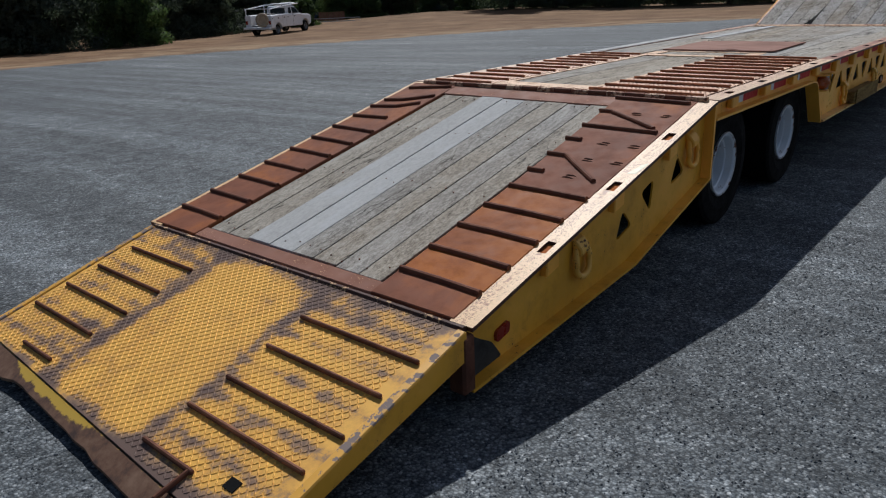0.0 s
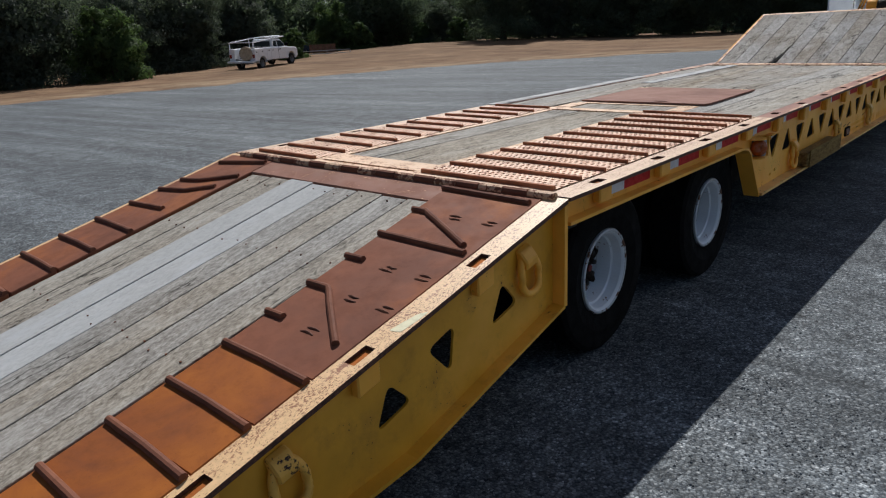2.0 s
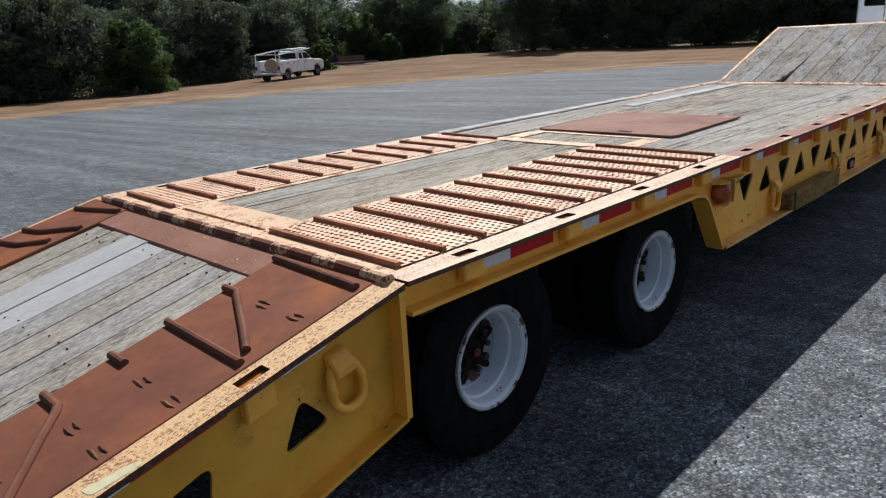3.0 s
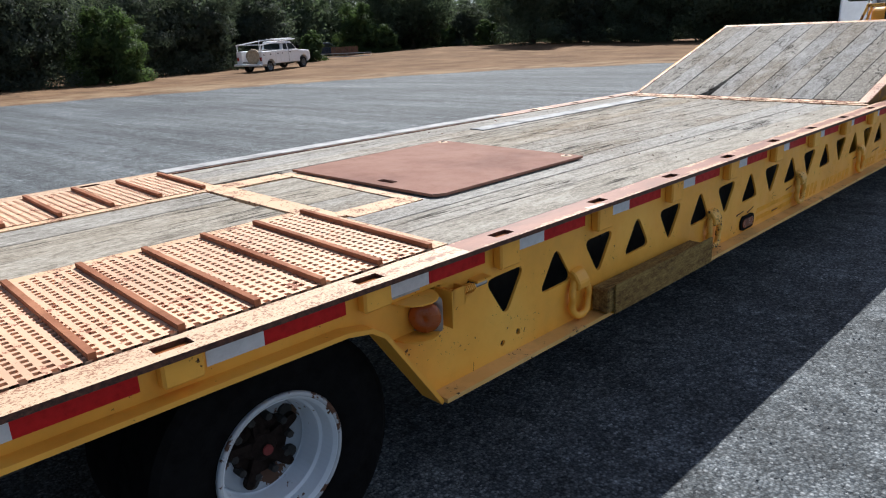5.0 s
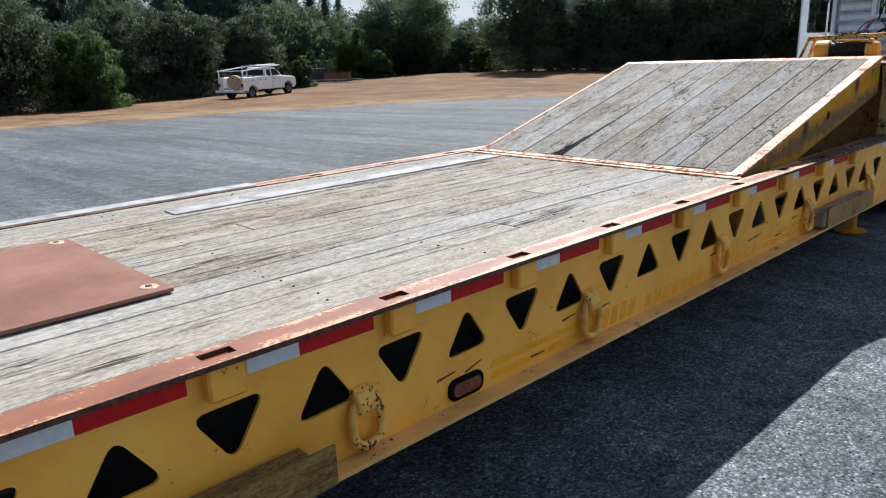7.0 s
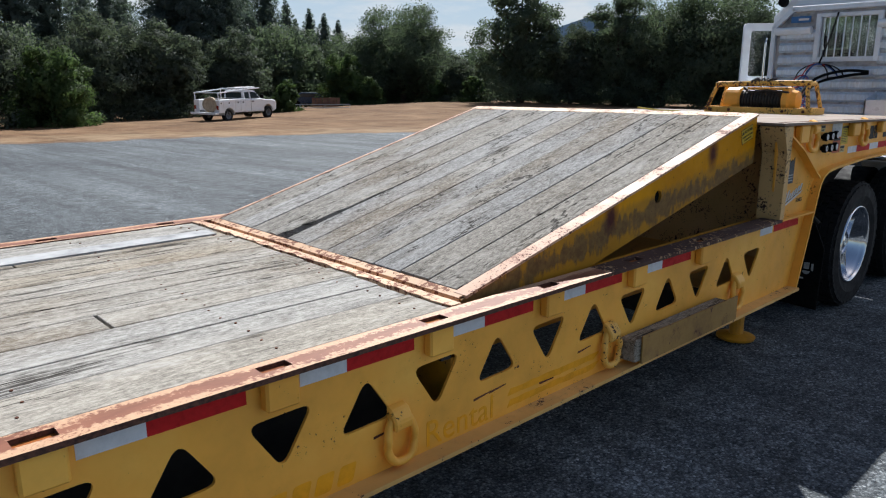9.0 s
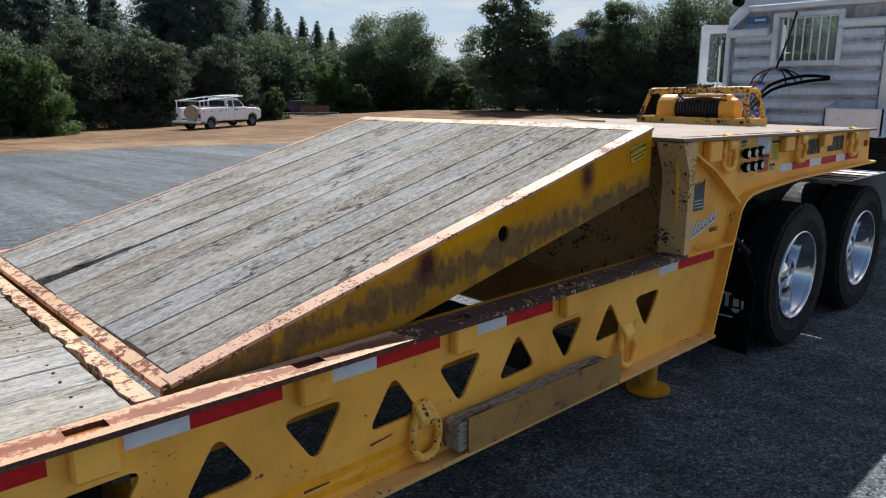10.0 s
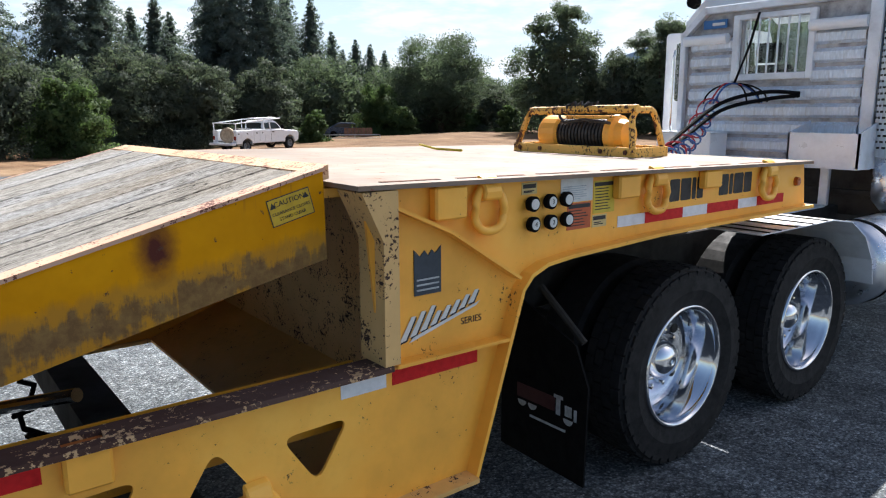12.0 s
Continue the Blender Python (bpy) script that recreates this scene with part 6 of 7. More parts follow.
EMBOSS = m_tread_alu()
TANK = m_plain("satin_aluminium", (0.66, 0.69, 0.74), 0.28, 0.9, 0.08, 5.0, 0.05)
BRUSHED = m_plain("brushed_aluminium", (0.72, 0.76, 0.82), 0.34, 0.15, 0.08, 6.0, 0.05)
GLASS = m_plain("dark_window_glass", (0.03, 0.04, 0.045), 0.06, 0.0, 0.1, 3.0)
CLEAR = Nodes("clear_glass")
CLEAR.bsdf.inputs["Transmission Weight"].default_value = 1.0
CLEAR = CLEAR.done((0.85, 0.9, 0.9), 0.02)
HOSE_R = m_plain("red_air_hose", (0.45, 0.03, 0.04), 0.35, 0.0, 0.1, 20.0)
HOSE_B = m_plain("blue_air_hose", (0.03, 0.10, 0.32), 0.35, 0.0, 0.1, 20.0)


def coil(bm, a, b, turns, R, r, sag=0.0):
    a, b = Vector(a), Vector(b)
    d = (b - a).normalized()
    u = d.cross(Vector((0, 0, 1))).normalized()
    w = d.cross(u)
    n = turns * 12
    pts = []
    for k in range(n + 1):
        t = k / n
        p = a.lerp(b, t) - Vector((0, 0, sag * 4 * t * (1 - t)))
        ang = 2 * math.pi * turns * t
        pts.append(p + u * R * math.cos(ang) + w * R * math.sin(ang))
    sweep(bm, pts, r, 6)


def build_truck():
    for y in (9.65, 10.96):
        wheel("wheel", truck, "black drive wheel with polished rim", (1.03, y, 0.515), 0.515, 0.27, 0.312, 0.14, CHROME, dual=0.32, tread=True)
        o = wheel("wheel", truck, "black drive wheel with polished rim", (-1.03, y, 0.515), 0.515, 0.27, 0.312, 0.14, CHROME, dual=0.32, tread=True)
        o.rotation_euler = (0, 0, math.pi)
        bm = bmesh.new()
        sweep(bm, [(-0.9, y, 0.52), (0.9, y, 0.52)], 0.08, 10)
        part("axle", bm, DARK, truck)
    for x in (-0.43, 0.43):
        part("frame_rail", one_box(x - 0.045, x + 0.045, 8.7, 15.5, 0.75, 1.02), DARK, truck, bevel=0.008)
    bm = bmesh.new()
    prism(bm, rounded([(-0.45, 9.9), (0.45, 9.9), (0.45, 10.75), (-0.45, 10.75)], 0.15), 1.05, 1.27, 'z')
    part("fifth_wheel", bm, DARK, truck)
    # mud flap with a plain emblem
    bm = bmesh.new()
    prism(bm, [(0.62, 0.14), (1.17, 0.12), (1.18, 0.60), (1.10, 0.78), (0.62, 0.98)], 8.86, 8.872, 'y')
    flap = part("mud_flap", bm, BLACK, truck, "black rubber mud flap with a faded emblem")
    bm = bmesh.new()
    sweep(bm, [(0.85, 8.89, 1.0), (1.10, 8.92, 0.78)], 0.018, 8)
    part("flap_bracket", bm, DARK, truck)
    for x0, x1, z0, z1, mat in ((0.76, 1.01, 0.53, 0.60, m_plain("faded_dark_red", (0.05, 0.008, 0.01), 0.6)), (1.02, 1.045, 0.52, 0.61, LABEL_G), (1.005, 1.06, 0.60, 0.615, LABEL_G), (1.075, 1.115, 0.53, 0.58, LABEL_G), (1.13, 1.145, 0.52, 0.575, LABEL_G), (0.85, 1.08, 0.448, 0.459, LABEL_G)):
        part("emblem_block", one_box(x0 - 0.025, x1 - 0.025, 8.857, 8.86, z0 - 0.10, z1 - 0.10), mat, flap)
    for x in (0.77, 0.84, 1.07):
        bm = bmesh.new()
        prism(bm, [(x + 0.028 * math.cos(a), 0.415 - 0.028 * math.sin(a)) for a in [k * math.pi / 8 for k in range(9)]], 8.857, 8.86, 'y')
        part("emblem_block", bm, LABEL_G, flap)
    # fender over the front drive wheel
    prof = [(10.08, 1.165), (10.9, 1.165), (11.15, 1.13), (11.36, 1.02), (11.50, 0.85), (11.55, 0.68)]
    bm = bmesh.new()
    ribbon(bm, prof, 0.60, 1.27, 0.006)
    part("fender", bm, BRUSHED, truck, "bare aluminium half fender")
    for y in (10.16, 10.28, 10.46, 10.64, 10.82):
        part("fender_rib", one_box(0.80, 1.27, y - 0.008, y + 0.008, 1.171, 1.177), DARK, truck)
    bm = bmesh.new()
    lathe(bm, [(11.72, 0.0001), (11.72, 0.24), (11.75, 0.295), (13.2, 0.295), (13.23, 0.24), (13.23, 0.0001)], 32, 'y', (0.98, 0, 0.74))
    tank = part("fuel_tank", bm, TANK, truck, "satin aluminium cylindrical fuel tank", smooth=True)
    for y in (11.9, 12.5):
        bm = bmesh.new()
        lathe(bm, [(y, 0.297), (y, 0.304), (y + 0.05, 0.304), (y + 0.05, 0.297)], 32, 'y', (0.98, 0, 0.74))
        part("tank_strap", bm, BLACK, tank)
    # cab shell with an opening for the rear window
    bm = bmesh.new()
    prism(bm, [(-1.02, 1.38), (1.0, 1.38), (1.0, 2.62), (0.82, 2.86), (-0.78, 2.86), (-1.02, 2.62)], 12.70, 12.74, 'y', holes=[[(-0.41, 2.11), (0.19, 2.11), (0.19, 2.58), (-0.41, 2.58)]])
    cab = part("cab_rear_wall", bm, WHITE, truck)
    for x in (-1.02, 0.99):
        bm = bmesh.new()
        prism(bm, [(12.74, 1.12), (14.6, 1.12), (14.6, 1.9), (14.2, 2.62), (12.74, 2.62)], x, x + 0.03, holes=[[(13.2, 1.85), (14.05, 1.85), (13.95, 2.5), (13.2, 2.5)]])
        part("cab_side", bm, WHITE, truck)
    bm = bmesh.new()
    ribbon(bm, [(12.74, 2.84), (13.9, 2.86), (14.25, 2.70)], -0.95, 0.95, 0.03)
    part("cab_roof", bm, WHITE, truck)
    # upright dark panel added to fill the opening below the rear wall
    part("cab_underside", one_box(-0.95, 0.95, 12.80, 12.84, 0.95, 1.38), DARK, truck)
    part("cab_floor", one_box(-1.0, 1.0, 12.74, 14.6, 1.12, 1.16), DARK, truck)
    part("windscreen", one_box(-0.95, 0.95, 14.30, 14.31, 1.9, 2.62), CLEAR, truck).visible_shadow = False
    part("cab_front", one_box(-1.0, 1.0, 14.56, 14.6, 1.16, 1.9), WHITE, truck)
    part("bonnet", one_box(-0.75, 0.75, 14.6, 16.3, 0.9, 1.8), WHITE, truck, bevel=0.08)
    for x in (-0.45, 0.5):
        part("cab_seat", one_box(x - 0.24, x + 0.24, 13.15, 13.3, 1.5, 2.22), BLACK, truck, bevel=0.05)
        part("headrest", one_box(x - 0.12, x + 0.12, 13.16, 13.27, 2.24, 2.42), BLACK, truck, bevel=0.03)
    # headache rack
    rack = new("cab_guard")
    rack.parent = truck
    rack.location = (0, 12.60, 0)
    tagged(rack, "aluminium cab guard with ribbed embossed panels")
    bm = bmesh.new()
    prism(bm, [(-0.97, 1.36), (0.68, 1.36), (0.68, 2.70), (-0.76, 2.70), (-0.97, 2.50)], 0.03, 0.04, 'y', holes=[[(-0.40, 2.12), (0.19, 2.12), (0.19, 2.57), (-0.40, 2.57)]])
    part("guard_sheet", bm, m_plain("grimy_aluminium", (0.36, 0.365, 0.385), 0.45, 0.2, 0.3, 7.0, 0.2), rack, "grimy flat aluminium sheet")
    for k in range(8):
        z = 1.45 + 0.146 * k
        spans = [(-0.88, 0.64)] if z + 0.11 < 2.08 else [(-0.88, -0.455), (0.24, 0.64)]
        if z > 2.33:
            continue
        for x0, x1 in spans:
            bm = bmesh.new()
            pr = [(0.03, z), (-0.004, z + 0.022), (-0.004, z + 0.082), (0.03, z + 0.112)]
            ribbon(bm, pr, x0, x1, 0.003)
            part("guard_rib", bm, EMBOSS, rack)
    for x0, x1, z0, z1 in ((-0.985, -0.93, 1.34, 2.50), (0.66, 0.76, 1.34, 2.72), (-0.93, 0.66, 1.34, 1.40), (-0.75, 0.66, 2.655, 2.72)):
        part("guard_frame", one_box(x0, x1, -0.03, 0.045, z0, z1), BRUSHED, rack, bevel=0.008)
    bm = bmesh.new()
    prism(bm, [(-0.985, 2.49), (-0.93, 2.47), (-0.72, 2.665), (-0.75, 2.72)], -0.03, 0.045, 'y')
    part("guard_frame", bm, BRUSHED, rack)
    for x0, x1, z0, z1 in ((-0.465, -0.41, 2.06, 2.62), (0.20, 0.255, 2.06, 2.62), (-0.41, 0.20, 2.06, 2.115), (-0.41, 0.20, 2.575, 2.62)):
        part("window_frame", one_box(x0, x1, -0.015, 0.05, z0, z1), BRUSHED, rack, bevel=0.005)
    for k in range(6):
        bm = bmesh.new()
        x = -0.31 + 0.085 * k
        sweep(bm, [(x, -0.005, 2.08), (x, -0.005, 2.60)], 0.008, 6)
        part("window_bar", bm, BRUSHED, rack)
    part("window_pane", one_box(-0.41, 0.19, 0.10, 0.104, 2.11, 2.58), CLEAR, rack).visible_shadow = False
    for x0, x1, z in ((-0.93, -0.50, 2.43), (0.22, 0.66, 2.475)):
        bm = bmesh.new()
        sweep(bm, [(x0, -0.03, z), (x1, -0.03, z)], 0.045, 14)
        part("work_light_cover", bm, WHITE, rack, "white tubular light housing", smooth=False)
    sg = part("sign_plate", one_box(-0.76, -0.53, -0.012, -0.004, 2.525, 2.60), BLUE, rack, "small blue badge plate")
    part("text_line", one_box(-0.67, -0.55, -0.016, -0.012, 2.55, 2.575), LABEL_W, sg)
    bm = bmesh.new()
    prism(bm, [(0.28, 1.37), (0.82, 1.37), (0.82, 1.63), (0.28, 1.63)], -0.36, -0.345, 'y')
    prism(bm, [(-0.36, 1.37), (-0.03, 1.37), (-0.03, 1.72), (-0.36, 1.63)], 0.28, 0.295, 'x')
    prism(bm, [(-0.36, 1.37), (-0.03, 1.37), (-0.03, 1.72), (-0.36, 1.63)], 0.805, 0.82, 'x')
    box(bm, 0.28, 0.82, -0.36, -0.03, 1.36, 1.372)
    part("chain_tray", bm, BRUSHED, rack, "bare aluminium open chain tray")
    bm = bmesh.new()
    box(bm, -1.0, -0.44, -0.30, -0.03, 1.38, 1.60)
    box(bm, -1.01, -0.43, -0.31, -0.02, 1.60, 1.615)
    part("tool_box", bm, WHITE, rack, "white toolbox at the guard", bevel=0.006)
    bm = bmesh.new()
    sweep(bm, [(-1.03, -0.03, 1.6), (-1.03, -0.05, 1.66), (-1.03, -0.05, 2.3), (-1.03, -0.03, 2.36)], 0.013, 8)
    part("grab_handle", bm, CHROME, rack)
    bm = bmesh.new()
    lathe(bm, [(-0.05, 0.0001), (-0.05, 0.05), (0.02, 0.06), (0.03, 0.0001)], 16, 'y', (-0.88, 0.0, 2.78))
    part("work_lamp", bm, BLACK, rack)
    # perforated exhaust guard
    bm = bmesh.new()
    lathe(bm, [(1.45, 0.0001), (1.45, 0.13), (3.2, 0.13), (3.2, 0.0001)], 24, 'z', (0.90, 12.62, 0))
    st = part("exhaust_guard", bm, EMBOSS, truck, "perforated bright exhaust guard", smooth=True)
    base = None
    for j in range(26):
        for i in range(9):
            a = radians(-175 + 20 * i + (10 if j % 2 else 0))
            m = Matrix.Translation((0.90 + 0.1305 * math.cos(a), 12.62 + 0.1305 * math.sin(a), 1.52 + 0.045 * j)) @ Matrix.Rotation(a, 4, 'Z')
            if base is None:
                bm = bmesh.new()
                box(bm, -0.001, 0.001, -0.014, 0.014, -0.008, 0.008)
                base = part("guard_hole", bm, DARK, st)
                base.matrix_basis = m
            else:
                again(base, "guard_hole", m, st)
    bm = bmesh.new()
    sweep(bm, [(0.90, 12.62, 1.45), (0.90, 12.62, 1.15), (0.86, 12.9, 1.05)], 0.11, 16)
    part("exhaust_elbow", bm, TANK, truck, smooth=True)
    part("guard_leg", one_box(0.40, 0.47, 12.58, 12.63, 1.03, 1.36), BRUSHED, truck, bevel=0.006)
    bm = bmesh.new()
    sweep(bm, [(0.33, 11.95, 1.05), (0.33, 11.95, 1.26), (0.33, 11.99, 1.30)], 0.016, 8)
    box(bm, 0.26, 0.40, 11.93, 11.98, 1.26, 1.36)
    part("deck_lamp", bm, DARK, truck, "small black lamp on a stalk", bevel=0.006)
    part("deck_plate", one_box(-0.5, 0.5, 11.4, 12.5, 1.03, 1.05), EMBOSS, truck)
    # open driver's door
    door = new("open_door")
    door.parent = truck
    door.matrix_basis = Matrix.Translation((-1.06, 14.05, 0)) @ Matrix.Rotation(radians(222), 4, 'Z')
    tagged(door, "white cab door standing open with a window")
    bm = bmesh.new()
    prism(bm, rounded([(0.0, 1.25), (0.92, 1.25), (0.92, 2.62), (0.25, 2.62), (0.0, 2.0)], 0.05), -0.03, 0.03, 'y', holes=[rounded([(0.12, 1.9), (0.82, 1.9), (0.82, 2.52), (0.28, 2.52)], 0.04)])
    part("door_panel", bm, WHITE, door)
    part("door_glass", one_box(0.12, 0.82, -0.003, 0.003, 1.9, 2.52), CLEAR, door).visible_shadow = False
    bm = bmesh.new()
    sweep(bm, [(0.86, -0.05, 1.4), (0.86, -0.07, 1.5), (0.86, -0.07, 1.85), (0.86, -0.05, 1.9)], 0.02, 6)
    part("door_seal", bm, BLACK, door)
    # hoses from the cab guard to the neck
    hang = (-0.31, 12.40, 2.03)
    for R, mat, dx, tn in ((0.075, HOSE_R, 0.0, 6), (0.055, HOSE_B, 0.07, 9)):
        bm = bmesh.new()
        coil(bm, (0.12 + dx, 10.75, 1.50), (hang[0] - 0.15 + dx * 0.5, hang[1] - 0.12, 1.86), tn, R, 0.0075, 0.12)
        sweep(bm, [(hang[0] - 0.15 + dx * 0.5 + 0.01 * k, hang[1] - 0.12 + 0.009 * k, 1.86 + 0.17 * math.sin(k * math.pi / 20)) for k in range(11)] + [(hang[0] + 0.03 * k, hang[1] + 0.014 * k, 2.03 - 0.0034 * k * k) for k in range(1, 8)], 0.008, 6)
        part("air_hose", bm, mat, truck, "coiled air hose")
    for dz in (0.0, -0.06):
        bm = bmesh.new()
        pts = [(0.18, 12.57, 1.94 + dz * 0.3), (0.0, 12.35, 1.95 + dz), (-0.18, 12.0, 1.86 + dz), (-0.15, 11.4, 1.62 + dz), (0.05, 10.8, 1.46)]
        fine = []
        for k in range(len(pts) - 1):
            p0, p1, p2, p3 = (Vector(pts[max(0, min(len(pts) - 1, k + d))]) for d in (-1, 0, 1, 2))
            for s in range(6):
                t = s / 6
                fine.append(0.5 * ((2 * p1) + (p2 - p0) * t + (2 * p0 - 5 * p1 + 4 * p2 - p3) * t * t + (3 * p1 - p0 - 3 * p2 + p3) * t ** 3))
        sweep(bm, fine + [Vector(pts[-1])], 0.016, 8)
        part("electric_cable", bm, BLACK, truck, "black cable")
    bm = bmesh.new()
    for ex, ey, drop in ((-0.20, -0.13, 0.17), (-0.12, -0.06, 0.16), (0.10, 0.05, 0.18), (0.25, 0.11, 0.16), (0.19, 0.09, 0.17)):
        sweep(bm, [(hang[0] + ex * math.sin(k * math.pi / 16), hang[1] + ey * math.sin(k * math.pi / 16), hang[2] - drop * (1 - math.cos(k * math.pi / 16))) for k in range(9)], 0.0075, 6)
    sweep(bm, [hang, (-0.25, 12.50, 2.35), (-0.21, 12.55, 2.62)], 0.011, 8)
    part("hose_hanger", bm, BLACK, truck, "black hose hanger on a spring")


build_truck()

# ---- trees and the far side of the yard ----


def spot(az, r, eye=(3.15, 6.52)):
    a = radians(az)
    return eye[0] - r * math.sin(a), eye[1] + r * math.cos(a)


LEAF = {}
for key, (c0, c1) in {"oak": ((0.080, 0.104, 0.077), (0.104, 0.134, 0.097)), "bright": ((0.052, 0.082, 0.034), (0.074, 0.110, 0.046)),
                      "grey": ((0.064, 0.080, 0.064), (0.084, 0.102, 0.082)), "pine": ((0.088, 0.116, 0.112), (0.112, 0.142, 0.136))}.items():
    n = Nodes("leaves_" + key)
    geo = n.nt.nodes.new("ShaderNodeNewGeometry")
    col = n.ramp(geo.outputs["Random Per Island"], (0.05, c0), (0.95, c1))
    tone = n.ramp(n.noise(n.coords(), 0.45, 4), (0.35, 0.78), (0.65, 1.22))
    col = n.mix(1.0, col, tone, 'MULTIPLY')
    m = n.done(col, 0.7, 0.0, None, 0.12)
    tr = n.nt.nodes.new("ShaderNodeBsdfTranslucent")
    n.nt.links.new(n.mix(1.0, col, (1.35, 1.45, 1.0), 'MULTIPLY'), tr.inputs[0])
    ms = n.nt.nodes.new("ShaderNodeMixShader")
    ms.inputs[0].default_value = 0.50
    n.nt.links.new(n.bsdf.outputs[0], ms.inputs[1])
    n.nt.links.new(tr.outputs[0], ms.inputs[2])
    n.nt.links.new(ms.outputs[0], n.nt.nodes["Material Output"].inputs[0])
    LEAF[key] = m
BARK = m_plain("bark", (0.07, 0.055, 0.04), 0.9, 0.0, 0.25, 5.0, 0.5)


class Leaves:
    """Gathers small leaf sprays, each with the normal of the tuft that it grows on, into one crown mesh."""

    def __init__(self, seed):
        self.rnd = np.random.default_rng(seed)
        self.places, self.normals, self.sizes = [], [], []

    def tuft(self, centre, radii, count, size, out=(0, 0, 0), shell=0.45):
        d = self.rnd.normal(size=(count, 3))
        d /= np.linalg.norm(d, axis=1)[:, None]
        p = d * (self.rnd.random(count) ** shell)[:, None]
        self.places.append(np.array(centre) + p * np.array(radii))
        self.normals.append(d + np.array(out) + self.rnd.normal(0, 0.14, (count, 3)))
        self.sizes.append(size * self.rnd.uniform(0.55, 1.35, count))

    def crown(self, parent, material, slim=0.6):
        q, nn, s = np.concatenate(self.places), np.concatenate(self.normals), np.concatenate(self.sizes)[:, None]
        nn /= np.linalg.norm(nn, axis=1)[:, None]
        k = len(q)
        lean = nn + self.rnd.normal(0, 0.55, (k, 3))
        u = np.cross(lean, self.rnd.normal(size=(k, 3)))
        u /= np.linalg.norm(u, axis=1)[:, None]
        w = np.cross(lean / np.linalg.norm(lean, axis=1)[:, None], u)
        verts = np.stack((q - u * s, q - w * s * slim + u * s * 0.5, q + w * s * slim + u * s * 0.6), 1)
        face = np.cross(verts[:, 1] - verts[:, 0], verts[:, 2] - verts[:, 0])
        flip = (face * nn).sum(1) < 0
        verts[flip] = verts[flip][:, ::-1]
        me = bpy.data.meshes.new("crown")
        me.from_pydata(verts.reshape(-1, 3).tolist(), [], np.arange(k * 3).reshape(-1, 3).tolist())
        for p in me.polygons:
            p.use_smooth = True
        me.normals_split_custom_set_from_vertices(np.repeat(nn, 3, 0).tolist())
        me.materials.append(material)
        ob = new("crown", me)
        ob.parent = parent
        return ob


def broad_tree(name, h, w, seed, leaf, count=36000, low=0.10, size=0.085, lobes=15):
    """A rounded tree: limbs that carry lobes, lobes made of tufts."""
    rnd = random.Random(seed)
    ob = thing(name, "", "tree")
    bm = bmesh.new()
    sweep(bm, [(0, 0, -0.3), (0.1, 0, h * 0.18), (-0.1, 0.1, h * 0.4), (0, 0, h * 0.72)], 0.2, 7, radii=[h * 0.032, h * 0.026, h * 0.018, h * 0.006])
    lv = Leaves(seed)
    tufts = []
    for i in range(lobes):
        t = (i + rnd.random()) / lobes
        a = i * 2.4 + rnd.uniform(-0.4, 0.4)
        ring = math.sqrt(max(0.04, 1 - ((t - 0.30) / 0.74) ** 2))
        rr = w * ring * rnd.uniform(0.50, 0.80)
        lr = w * rnd.uniform(0.36, 0.50) * (1.0 - 0.25 * t)
        c = (rr * math.cos(a), rr * math.sin(a), h * (low + (0.86 - low) * t))
        sweep(bm, [(0, 0, h * 0.15 + c[2] * 0.2), (c[0] * 0.5, c[1] * 0.5, c[2] * 0.72), c], 0.05, 5, radii=[h * 0.013, h * 0.009, h * 0.003])
        for j in range(16):
            e = Vector((rnd.gauss(0, 1), rnd.gauss(0, 1), rnd.gauss(0.25, 0.8))).normalized()
            q = Vector(c) + e * lr * rnd.uniform(0.55, 1.0)
            if q.z < h * 0.03:
                q.z = h * rnd.uniform(0.03, 0.10)
            ts = lr * rnd.uniform(0.36, 0.56)
            tufts.append((q, ts, e))
    part("trunk", bm, BARK, ob, "brown bark trunk with limbs")
    each = int(count * 0.86 / len(tufts))
    for q, ts, e in tufts:
        lv.tuft(q, (ts * 1.1, ts * 1.1, ts * 0.78), each, size, tuple(e * 0.7))
    lv.tuft((0, 0, h * 0.40), (w * 0.80, w * 0.80, h * 0.38), int(count * 0.14), size * 1.9, shell=0.6)
    if low < 0.1:
        for k in range(14):
            a = k * 0.449 + rnd.uniform(-0.15, 0.15)
            q = w * rnd.uniform(0.70, 0.98)
            lv.tuft((q * math.cos(a), q * math.sin(a), h * rnd.uniform(0.03, 0.12)), (w * 0.26, w * 0.26, h * 0.10), int(count * 0.008), size, (0.5 * math.cos(a), 0.5 * math.sin(a), 0.2))
    lv.crown(ob, LEAF[leaf])
    return ob


